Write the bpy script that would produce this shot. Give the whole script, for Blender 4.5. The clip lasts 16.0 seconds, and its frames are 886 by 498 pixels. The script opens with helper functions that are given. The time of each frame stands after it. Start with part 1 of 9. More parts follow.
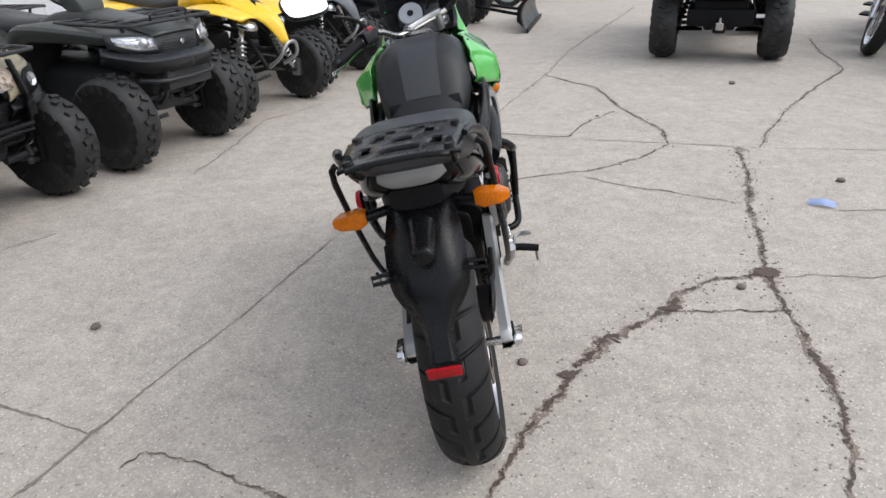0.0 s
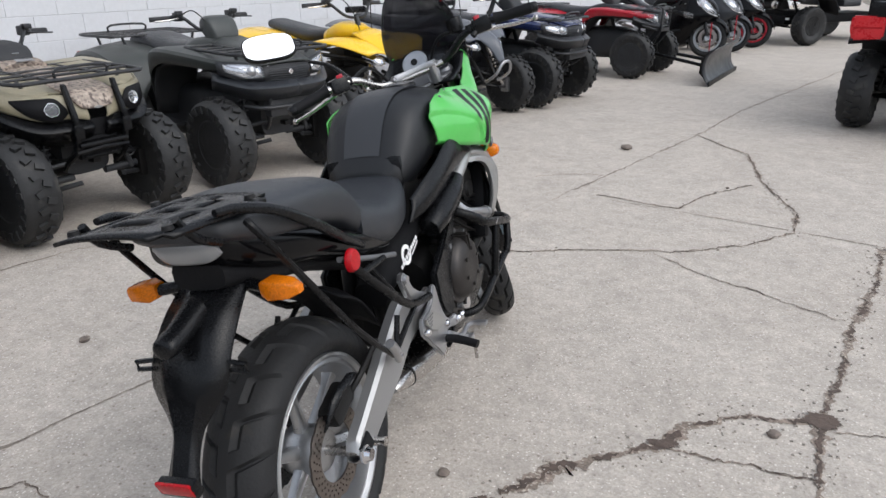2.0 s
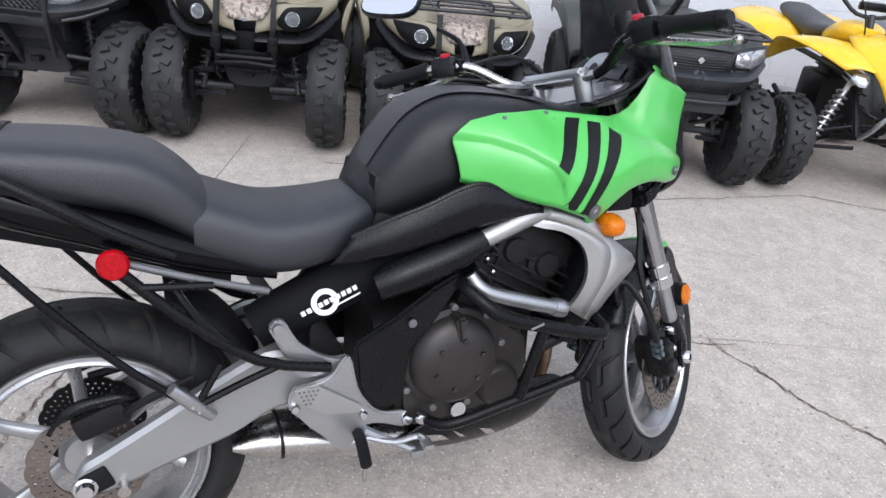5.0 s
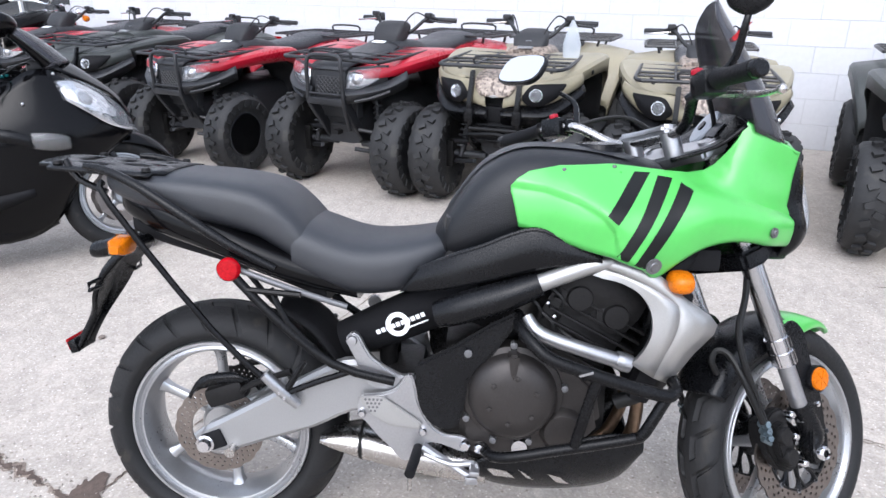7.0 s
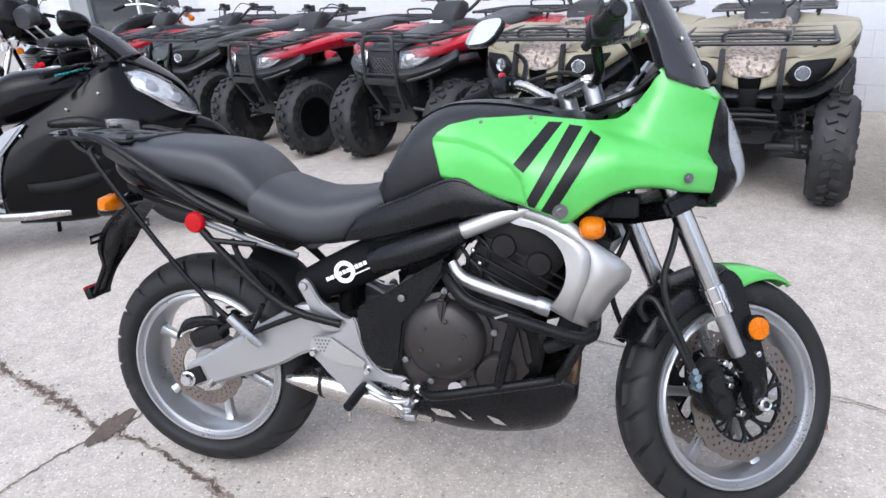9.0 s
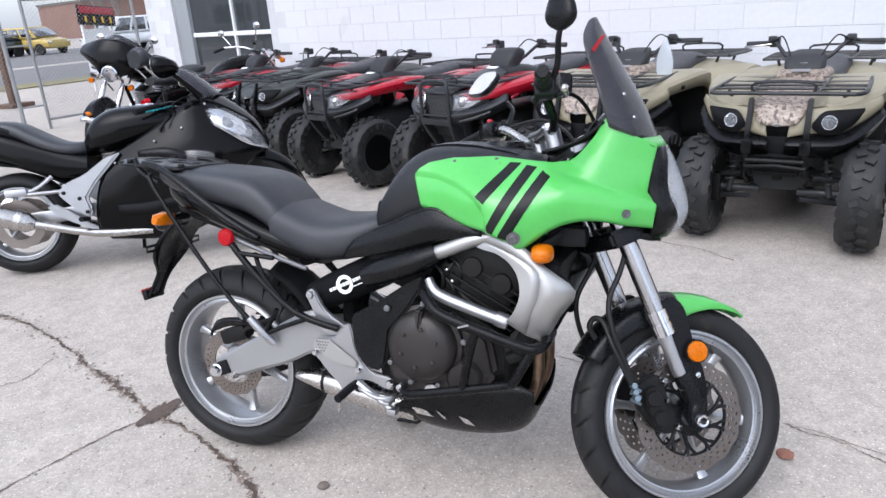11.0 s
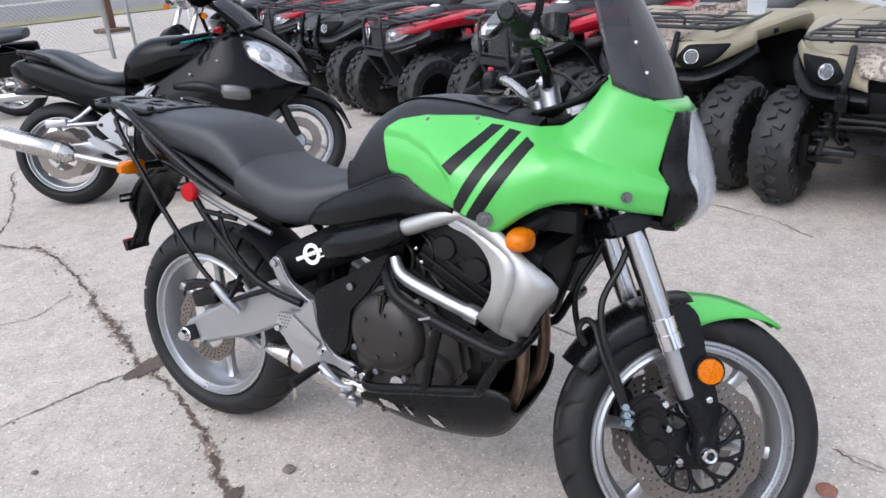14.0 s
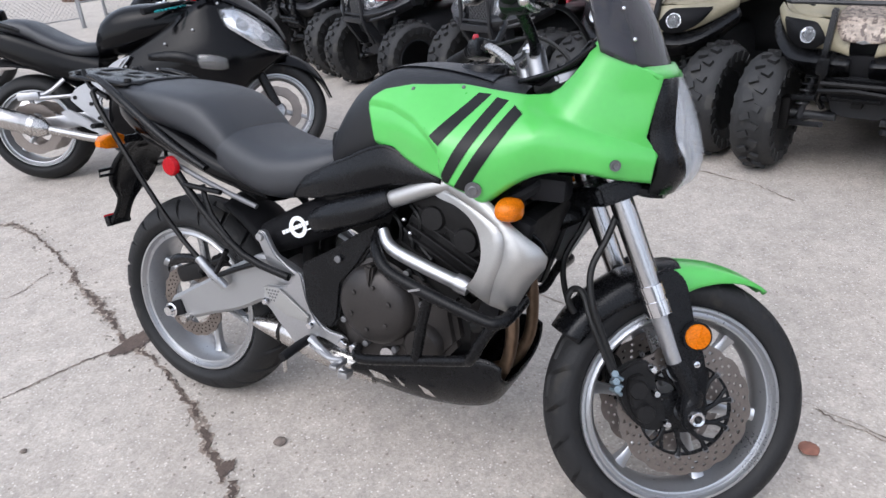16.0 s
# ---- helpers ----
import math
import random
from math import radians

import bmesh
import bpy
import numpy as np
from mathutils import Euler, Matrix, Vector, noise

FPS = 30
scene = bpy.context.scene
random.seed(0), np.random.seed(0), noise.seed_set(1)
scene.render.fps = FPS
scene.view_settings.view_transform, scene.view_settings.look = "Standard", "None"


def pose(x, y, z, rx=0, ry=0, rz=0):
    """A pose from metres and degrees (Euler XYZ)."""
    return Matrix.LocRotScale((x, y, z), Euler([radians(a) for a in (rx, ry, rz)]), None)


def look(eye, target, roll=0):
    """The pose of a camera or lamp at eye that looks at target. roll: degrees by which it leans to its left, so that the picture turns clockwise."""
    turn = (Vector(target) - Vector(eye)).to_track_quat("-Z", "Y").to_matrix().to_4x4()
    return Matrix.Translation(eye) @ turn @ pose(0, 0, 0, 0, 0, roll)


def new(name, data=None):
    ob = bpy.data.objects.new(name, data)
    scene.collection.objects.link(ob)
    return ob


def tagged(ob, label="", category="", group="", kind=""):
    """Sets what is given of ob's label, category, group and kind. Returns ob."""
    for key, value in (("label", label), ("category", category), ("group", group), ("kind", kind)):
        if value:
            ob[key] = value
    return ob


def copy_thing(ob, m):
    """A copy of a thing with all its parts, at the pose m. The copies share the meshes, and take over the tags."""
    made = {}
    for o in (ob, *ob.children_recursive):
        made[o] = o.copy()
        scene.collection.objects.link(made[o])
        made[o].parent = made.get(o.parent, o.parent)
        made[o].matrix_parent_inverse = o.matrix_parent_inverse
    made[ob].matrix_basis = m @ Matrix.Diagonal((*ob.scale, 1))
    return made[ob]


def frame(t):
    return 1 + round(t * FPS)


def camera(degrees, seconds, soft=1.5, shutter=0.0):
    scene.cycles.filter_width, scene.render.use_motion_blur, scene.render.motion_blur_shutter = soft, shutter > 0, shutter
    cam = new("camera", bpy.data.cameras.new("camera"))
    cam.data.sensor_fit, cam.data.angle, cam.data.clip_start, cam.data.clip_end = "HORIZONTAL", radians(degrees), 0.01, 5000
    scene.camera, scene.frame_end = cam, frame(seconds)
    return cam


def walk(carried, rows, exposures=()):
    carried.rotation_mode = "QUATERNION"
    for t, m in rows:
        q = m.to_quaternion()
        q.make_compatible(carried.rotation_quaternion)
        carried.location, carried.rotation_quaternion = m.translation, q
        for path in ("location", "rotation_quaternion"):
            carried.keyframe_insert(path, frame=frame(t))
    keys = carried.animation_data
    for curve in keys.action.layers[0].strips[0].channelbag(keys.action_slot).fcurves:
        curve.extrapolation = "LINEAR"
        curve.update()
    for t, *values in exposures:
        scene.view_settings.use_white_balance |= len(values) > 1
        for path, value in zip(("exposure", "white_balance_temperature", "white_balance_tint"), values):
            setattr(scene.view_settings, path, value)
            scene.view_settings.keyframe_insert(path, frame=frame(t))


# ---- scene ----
cam = camera(64.2, 16.0)
PATH = [
    (0, (0.023, -1.624, 1.353), (-0.083, 0.187, 0.511), -2.0),
    (0.5, (0.263, -1.613, 1.365), (0.01, 0.235, 0.644), 1.3),
    (1, (0.405, -1.541, 1.348), (0.098, 0.298, 0.623), 2.7),
    (1.5, (0.526, -1.342, 1.363), (0.166, 0.458, 0.57), 5.6),
    (2, (0.749, -1.157, 1.351), (0.084, 0.576, 0.607), -0.4),
    (2.5, (0.975, -0.987, 1.339), (-0.036, 0.565, 0.584), -1.3),
    (3, (1.079, -0.727, 1.356), (0.13, 0.83, 0.534), 3.8),
    (3.5, (1.171, -0.511, 1.376), (0.04, 0.952, 0.615), 4.5),
    (4, (1.305, -0.295, 1.385), (-0.176, 0.825, 0.643), 6.4),
    (4.5, (1.273, -0.036, 1.388), (-0.307, 0.816, 0.507), 5.0),
    (5, (1.206, 0.183, 1.377), (-0.434, 0.89, 0.477), 6.8),
    (5.2, (1.188, 0.276, 1.361), (-0.508, 0.789, 0.434), 6.2),
    (7.3, (1.451, 0.781, 1.393), (-0.387, 0.504, 0.656), -0.4),
    (7.5, (1.438, 0.852, 1.374), (-0.388, 0.501, 0.635), -1.0),
    (8, (1.45, 0.968, 1.341), (-0.352, 0.551, 0.581), -2.5),
    (8.2, (1.496, 1.007, 1.343), (-0.3, 0.575, 0.575), -3.7),
    (10.3, (1.488, 1.323, 1.341), (-0.245, 0.646, 0.609), -3.7),
    (10.5, (1.531, 1.363, 1.354), (-0.196, 0.65, 0.64), -4.4),
    (11, (1.666, 1.48, 1.385), (-0.067, 0.732, 0.725), -4.2),
    (11.5, (1.659, 1.58, 1.401), (-0.071, 0.763, 0.818), -4.4),
    (12, (1.561, 1.7, 1.373), (-0.129, 0.804, 0.791), -4.5),
    (12.5, (1.515, 1.701, 1.348), (-0.108, 0.736, 0.688), -4.6),
    (13, (1.492, 1.633, 1.361), (-0.129, 0.728, 0.618), -3.0),
    (13.5, (1.406, 1.601, 1.356), (-0.202, 0.702, 0.576), -3.1),
    (14, (1.257, 1.605, 1.347), (-0.301, 0.645, 0.54), -3.9),
    (14.5, (1.23, 1.596, 1.353), (-0.285, 0.575, 0.539), -6.1),
    (15, (1.25, 1.588, 1.357), (-0.262, 0.555, 0.554), -5.8),
    (15.5, (1.259, 1.581, 1.348), (-0.279, 0.608, 0.519), -4.4),
    (16, (1.258, 1.589, 1.351), (-0.289, 0.688, 0.46), -4.3),
]
EXPOSURES = [(0, 0.24, 6330, 9), (1.5, 0.22, 6300, 9), (2.5, 0.16, 6150, 9), (3.5, 0.16, 6080, 9), (4.5, 0.28, 5980, 10), (5.2, 0.54, 5960, 11), (7.4, 0.86, 5880, 12), (9.5, 0.66, 5880, 12), (12.5, 0.57, 5930, 12), (16, 0.48, 6000, 12)]
walk(cam, [(t, look(eye, target, roll)) for t, eye, target, roll in PATH], EXPOSURES)

# ---- world, sun, exposure ----
world = bpy.data.worlds.new("overcast_sky")
scene.world = world
world.use_nodes = True
wn = world.node_tree
wn.nodes.clear()
sky = wn.nodes.new("ShaderNodeTexSky")
sky.sky_type = "NISHITA"
sky.sun_disc = False
sky.sun_elevation = radians(48)
sky.sun_rotation = radians(100)
sky.air_density, sky.dust_density = 1.0, 3.0
pale = wn.nodes.new("ShaderNodeHueSaturation")
pale.inputs["Saturation"].default_value = 0.5
pale.inputs["Value"].default_value = 1.6
back = wn.nodes.new("ShaderNodeBackground")
back.inputs["Strength"].default_value = 0.15
wout = wn.nodes.new("ShaderNodeOutputWorld")
wn.links.new(sky.outputs[0], pale.inputs["Color"])
cloud = wn.nodes.new("ShaderNodeMixRGB")
cloud.inputs["Fac"].default_value = 0.4
cloud.inputs["Color2"].default_value = (5.6, 5.75, 6.0, 1)
wn.links.new(pale.outputs[0], cloud.inputs["Color1"])
wn.links.new(cloud.outputs[0], back.inputs["Color"])
wn.links.new(back.outputs[0], wout.inputs["Surface"])

sun_data = bpy.data.lights.new("sun", "SUN")
sun_data.energy, sun_data.angle, sun_data.color = 0.8, radians(60), (1.0, 0.985, 0.965)
sun = new("sun", sun_data)
sun.matrix_world = look((4.0, -1.0, 6.0), (0, 0, 0))


# ---- materials ----
def mat(name, color, rough=0.5, metal=0.0, var=0.12, scale=40.0, bump=0.15, coarse=3.0, coat=0.0, spots=None, detail_rough=0.12, spec=0.5):
    """A surface with fine grain and broad stains, in real-world size."""
    m = bpy.data.materials.new(name)
    m.use_nodes = True
    nt = m.node_tree
    b = nt.nodes["Principled BSDF"]
    tc = nt.nodes.new("ShaderNodeTexCoord")
    fine = nt.nodes.new("ShaderNodeTexNoise")
    fine.inputs["Scale"].default_value, fine.inputs["Detail"].default_value = scale, 6.0
    broad = nt.nodes.new("ShaderNodeTexNoise")
    broad.inputs["Scale"].default_value, broad.inputs["Detail"].default_value = coarse, 4.0
    for n in (fine, broad):
        nt.links.new(tc.outputs["Object"], n.inputs["Vector"])
    add = nt.nodes.new("ShaderNodeMath")
    add.operation = "ADD"
    nt.links.new(fine.outputs["Fac"], add.inputs[0])
    nt.links.new(broad.outputs["Fac"], add.inputs[1])
    ramp = nt.nodes.new("ShaderNodeMapRange")
    ramp.inputs["From Min"].default_value, ramp.inputs["From Max"].default_value = 0.65, 1.35
    ramp.inputs["To Min"].default_value, ramp.inputs["To Max"].default_value = 1.0 - var, 1.0 + var
    nt.links.new(add.outputs[0], ramp.inputs["Value"])
    tint = nt.nodes.new("ShaderNodeMixRGB")
    tint.blend_type = "MULTIPLY"
    tint.inputs["Fac"].default_value = 1.0
    tint.inputs["Color1"].default_value = (*color, 1)
    nt.links.new(ramp.outputs[0], tint.inputs["Color2"])
    out = tint.outputs[0]
    if spots:
        size, amount, scol = spots
        vor = nt.nodes.new("ShaderNodeTexNoise")
        vor.inputs["Scale"].default_value, vor.inputs["Detail"].default_value = size, 2.0
        nt.links.new(tc.outputs["Object"], vor.inputs["Vector"])
        cut = nt.nodes.new("ShaderNodeMapRange")
        cut.inputs["From Min"].default_value, cut.inputs["From Max"].default_value = 0.62 - amount, 0.70 - amount
        nt.links.new(vor.outputs["Fac"], cut.inputs["Value"])
        mix = nt.nodes.new("ShaderNodeMixRGB")
        mix.inputs["Color2"].default_value = (*scol, 1)
        nt.links.new(cut.outputs[0], mix.inputs["Fac"])
        nt.links.new(out, mix.inputs["Color1"])
        out = mix.outputs[0]
    nt.links.new(out, b.inputs["Base Color"])
    rr = nt.nodes.new("ShaderNodeMapRange")
    rr.inputs["From Min"].default_value, rr.inputs["From Max"].default_value = 0.65, 1.35
    rr.inputs["To Min"].default_value = max(0.02, rough - detail_rough)
    rr.inputs["To Max"].default_value = min(1.0, rough + detail_rough)
    nt.links.new(add.outputs[0], rr.inputs["Value"])
    nt.links.new(rr.outputs[0], b.inputs["Roughness"])
    b.inputs["Metallic"].default_value = metal
    b.inputs["Specular IOR Level"].default_value = spec
    b.inputs["Coat Weight"].default_value = coat
    b.inputs["Coat Roughness"].default_value = 0.06
    if bump:
        bp = nt.nodes.new("ShaderNodeBump")
        bp.inputs["Strength"].default_value, bp.inputs["Distance"].default_value = bump, 0.004
        nt.links.new(fine.outputs["Fac"], bp.inputs["Height"])
        nt.links.new(bp.outputs[0], b.inputs["Normal"])
    return m


def lens(name, color, rough=0.08, alpha=0.75, metal=0.0, coat=0.5):
    m = bpy.data.materials.new(name)
    m.use_nodes = True
    b = m.node_tree.nodes["Principled BSDF"]
    b.inputs["Base Color"].default_value = (*color, 1)
    b.inputs["Roughness"].default_value = rough
    b.inputs["Metallic"].default_value = metal
    b.inputs["Coat Weight"].default_value = coat
    b.inputs["Alpha"].default_value = alpha
    return m


def facet_lens(name, color):
    """Moulded lens plastic: glossy outside, small prism cells behind."""
    m = mat(name, color, 0.2, 0, 0.15, 200, 0.0, 30, coat=0.12, detail_rough=0.05, spec=0.2)
    nt = m.node_tree
    b = nt.nodes["Principled BSDF"]
    tc = nt.nodes.new("ShaderNodeTexCoord")
    cell = nt.nodes.new("ShaderNodeTexVoronoi")
    cell.inputs["Scale"].default_value = 320
    nt.links.new(tc.outputs["Object"], cell.inputs["Vector"])
    bw = nt.nodes.new("ShaderNodeRGBToBW")
    nt.links.new(cell.outputs["Color"], bw.inputs[0])
    rng = nt.nodes.new("ShaderNodeMapRange")
    rng.inputs["To Min"].default_value, rng.inputs["To Max"].default_value = 0.72, 1.22
    nt.links.new(bw.outputs[0], rng.inputs["Value"])
    mul = nt.nodes.new("ShaderNodeMixRGB")
    mul.blend_type = "MULTIPLY"
    mul.inputs["Fac"].default_value = 1
    mul.inputs["Color1"].default_value = (*color, 1)
    nt.links.new(rng.outputs[0], mul.inputs["Color2"])
    nt.links.new(mul.outputs[0], b.inputs["Base Color"])
    return m


GREEN = mat("green_paint", (0.088, 0.44, 0.082), 0.30, 0, 0.04, 60, 0.0, 4, coat=0.35, detail_rough=0.03)
BLACK_PAINT = mat("gloss_black_paint", (0.003, 0.003, 0.0035), 0.16, 0, 0.2, 200, 0.02, 5, coat=0.0, spec=0.17, detail_rough=0.05)
SATIN = mat("satin_black_plastic", (0.005, 0.0052, 0.006), 0.27, 0, 0.25, 260, 0.10, 8, spec=0.22)
MATTE = mat("matte_black_plastic", (0.009, 0.009, 0.010), 0.58, 0, 0.25, 180, 0.25, 7, spec=0.12)
TANKPAD = mat("grained_black_vinyl", (0.006, 0.0065, 0.008), 0.38, 0, 0.2, 420, 0.3, 6, spec=0.42)
SEAT = mat("seat_vinyl", (0.012, 0.0138, 0.018), 0.43, 0, 0.18, 520, 0.35, 5, spec=0.7)
STRIPE = mat("black_stripe", (0.006, 0.006, 0.006), 0.42, 0, 0.2, 300, 0.05, 9, spec=0.25)
RUBBER = mat("tyre_rubber", (0.0115, 0.0115, 0.012), 0.62, 0, 0.3, 120, 0.3, 9, spots=(14, 0.0, (0.025, 0.023, 0.02)), spec=0.3)
KNOB = mat("knobby_tyre_rubber", (0.021, 0.021, 0.0215), 0.6, 0, 0.4, 60, 0.4, 8, spots=(10, 0.03, (0.042, 0.040, 0.037)), spec=0.35)
SILVER = mat("silver_alloy", (0.40, 0.40, 0.41), 0.31, 0.85, 0.10, 200, 0.02, 6, detail_rough=0.04)
WHEEL = mat("silver_wheel_paint", (0.42, 0.425, 0.435), 0.30, 0.85, 0.06, 160, 0.03, 9, detail_rough=0.04)
SHROUD = mat("silver_shroud_paint", (0.40, 0.395, 0.385), 0.42, 0.8, 0.07, 300, 0.05, 5, detail_rough=0.04)
SWING = mat("silver_swing_arm_paint", (0.335, 0.335, 0.335), 0.44, 0.75, 0.07, 300, 0.05, 5, detail_rough=0.04)
CHROME = mat("chrome", (0.68, 0.68, 0.70), 0.11, 1.0, 0.08, 90, 0.006, 9, detail_rough=0.04)
STEEL = mat("stainless_steel", (0.50, 0.48, 0.46), 0.26, 1.0, 0.12, 120, 0.008, 12, detail_rough=0.04)
DULL = mat("dull_alloy", (0.16, 0.16, 0.165), 0.5, 0.6, 0.12, 120, 0.05, 9)
FORK = mat("polished_fork_tube", (0.50, 0.50, 0.51), 0.24, 1.0, 0.04, 120, 0.0, 12, detail_rough=0.03)
BURNT = mat("heat_tinted_steel", (0.20, 0.135, 0.09), 0.45, 0.9, 0.3, 60, 0.1, 12)
UNION = mat("zinc_union", (0.19, 0.235, 0.26), 0.32, 0.9, 0.15, 150, 0.05, 15)
DISC = mat("drilled_disc_steel", (0.23, 0.20, 0.18), 0.38, 1.0, 0.15, 150, 0.05, 15, detail_rough=0.04)
ENGINE = mat("dark_engine_metal", (0.013, 0.0125, 0.0125), 0.46, 0.3, 0.3, 120, 0.2, 10, spec=0.2)
COVER = mat("engine_cover_bronze", (0.042, 0.038, 0.036), 0.42, 0.6, 0.15, 160, 0.12, 10, spec=0.4)
ROD = mat("black_coated_tube", (0.006, 0.006, 0.0065), 0.26, 0, 0.25, 200, 0.04, 15, spec=0.15)
CABLE = mat("black_cable", (0.006, 0.006, 0.006), 0.5, 0, 0.2, 200, 0.05, 9, spec=0.3)
NEOPRENE = mat("neoprene_sleeve", (0.006, 0.006, 0.007), 0.8, 0, 0.2, 500, 0.3, 9, spec=0.15)
# blacks of the quads: dust, plus haze and sky reflection lightening the base colour
DUSTY_HAZE = mat("dusty_hazed_black_plastic", (0.026, 0.027, 0.030), 0.42, 0, 0.3, 90, 0.12, 7, spec=0.4)
DUSTY_HAZE_MATTE = mat("dusty_hazed_matte_plastic", (0.025, 0.0255, 0.0275), 0.6, 0, 0.3, 70, 0.2, 6, spec=0.35)
DUSTY_HAZE_ROD = mat("dusty_hazed_black_tube", (0.019, 0.0195, 0.0215), 0.4, 0, 0.3, 90, 0.06, 9, spec=0.4)
AMBER = facet_lens("amber_lens", (0.55, 0.14, 0.002))
RED_LENS = facet_lens("red_lens", (0.36, 0.003, 0.008))
CLEAR = lens("clear_lamp_lens", (0.45, 0.47, 0.5), 0.05, 0.16)
SMOKED_TAIL = lens("grey_tail_lens", (0.26, 0.26, 0.265), 0.15, 0.95)
REFLECT = mat("lamp_reflector", (0.78, 0.79, 0.82), 0.12, 1.0, 0.3, 45, 0.5, 14, detail_rough=0.08)
MIRROR = mat("mirror_glass", (0.92, 0.92, 0.92), 0.015, 1.0, 0.01, 10, 0.0, 2, detail_rough=0.005)
SMOKE = lens("smoked_screen", (0.030, 0.029, 0.034), 0.07, 0.80, coat=0.0)
WHITE_STICKER = mat("white_print", (0.8, 0.8, 0.8), 0.5, 0, 0.05, 60, 0.0, 5)
RED_PLASTIC = mat("red_plastic", (0.36, 0.006, 0.02), 0.32, 0, 0.1, 120, 0.03, 5, coat=0.15)
YELLOW = mat("yellow_plastic", (0.82, 0.50, 0.012), 0.3, 0, 0.08, 120, 0.03, 6, coat=0.3)
BLUE = mat("dark_blue_plastic", (0.012, 0.02, 0.075), 0.28, 0, 0.12, 120, 0.03, 5, coat=0.4)
OLIVE = mat("dark_olive_plastic", (0.042, 0.046, 0.044), 0.4, 0, 0.15, 120, 0.06, 5, spec=0.4)
GREY_BODY = mat("dark_grey_plastic", (0.022, 0.024, 0.028), 0.36, 0, 0.12, 120, 0.04, 6, spec=0.4)
TAN = mat("sand_plastic", (0.27, 0.24, 0.165), 0.45, 0, 0.12, 90, 0.06, 5)
CAMO = mat("leaf_camouflage", (0.30, 0.245, 0.20), 0.5, 0, 0.6, 55, 0.1, 22, spots=(48, 0.10, (0.10, 0.075, 0.062)))
WHITE_PLASTIC = mat("white_plastic", (0.75, 0.76, 0.76), 0.3, 0, 0.05, 60, 0.02, 5, coat=0.3)
CONCRETE = None


# ---- shape helpers ----
def part(name, bm, material, parent=None, label="", smooth=40, solid=0.0):
    """Links a bmesh as one mesh object under a thing or a part."""
    bmesh.ops.recalc_face_normals(bm, faces=bm.faces[:])
    me = bpy.data.meshes.new(name)
    bm.to_mesh(me)
    bm.free()
    me.materials.append(material)
    for p in me.polygons:
        p.use_smooth = True
    me.set_sharp_from_angle(angle=radians(smooth))
    ob = new(name, me)
    if parent:
        ob.parent = parent
    if label:
        ob["label"] = label
    if solid:
        s = ob.modifiers.new("thickness", "SOLIDIFY")
        s.thickness, s.offset = solid, 0.0
    return ob


def thing(name, m, label, category, group=""):
    ob = new(name)
    ob.empty_display_size = 0.1
    ob.matrix_world = m
    return tagged(ob, label, category, group)


def merge(*bms):
    """Joins several bmeshes into the first."""
    base = bms[0]
    for b in bms[1:]:
        me = bpy.data.meshes.new("tmp")
        b.to_mesh(me)
        b.free()
        base.from_mesh(me)
        bpy.data.meshes.remove(me)
    return base


def moved(bm, m):
    bm.transform(m)
    return bm


def mirrored(bm):
    bm.transform(Matrix.Diagonal((-1, 1, 1, 1)))
    return bm


def box(c, s, bevel=0.0, rot=(0, 0, 0), seg=2):
    bm = bmesh.new()
    bmesh.ops.create_cube(bm, size=1.0)
    bm.transform(Matrix.Diagonal((*s, 1)))
    if bevel:
        bmesh.ops.bevel(bm, geom=bm.edges[:], offset=bevel, segments=seg, affect="EDGES", profile=0.6)
    bm.transform(pose(*c, *rot))
    return bm


def spline(pts, n):
    """Points along a smooth line through pts, n steps a span."""
    p = [Vector(q) for q in pts]
    if n <= 1 or len(p) < 3:
        return p
    out = []
    for i in range(len(p) - 1):
        a, b, c, d = p[max(i - 1, 0)], p[i], p[i + 1], p[min(i + 2, len(p) - 1)]
        for k in range(n):
            t = k / n
            out.append(0.5 * (2 * b + (c - a) * t + (2 * a - 5 * b + 4 * c - d) * t * t + (3 * b - a - 3 * c + d) * t ** 3))
    out.append(p[-1])
    return out


def tube(pts, r, n=4, seg=10, closed=False, flat=1.0):
    """A round bar along a smooth line; r: a radius, or one for each point."""
    rr = r if isinstance(r, (list, tuple)) else None
    line = spline(pts, n)
    if rr:
        radii = [q[0] for q in spline([(x, 0, 0) for x in rr], n if len(pts) >= 3 else 1)]
    else:
        radii = [r] * len(line)
    bm = bmesh.new()
    rings = []
    up = None
    for i, p in enumerate(line):
        d = (line[min(i + 1, len(line) - 1)] - line[max(i - 1, 0)]).normalized()
        if up is None:
            up = Vector((0, 0, 1)) if abs(d.z) < 0.9 else Vector((1, 0, 0))
        s = d.cross(up).normalized()
        up = s.cross(d).normalized()
        rings.append([bm.verts.new(p + radii[i] * (math.cos(a) * s + flat * math.sin(a) * up)) for a in (2 * math.pi * k / seg for k in range(seg))])
    for a, b in zip(rings, rings[1:]):
        for k in range(seg):
            bm.faces.new((a[k], a[(k + 1) % seg], b[(k + 1) % seg], b[k]))
    bm.faces.new(rings[0])
    bm.faces.new(rings[-1][::-1])
    return bm


def tubes(lines, r, n=1, seg=8):
    return merge(*[tube(l, r, n, seg) for l in lines])


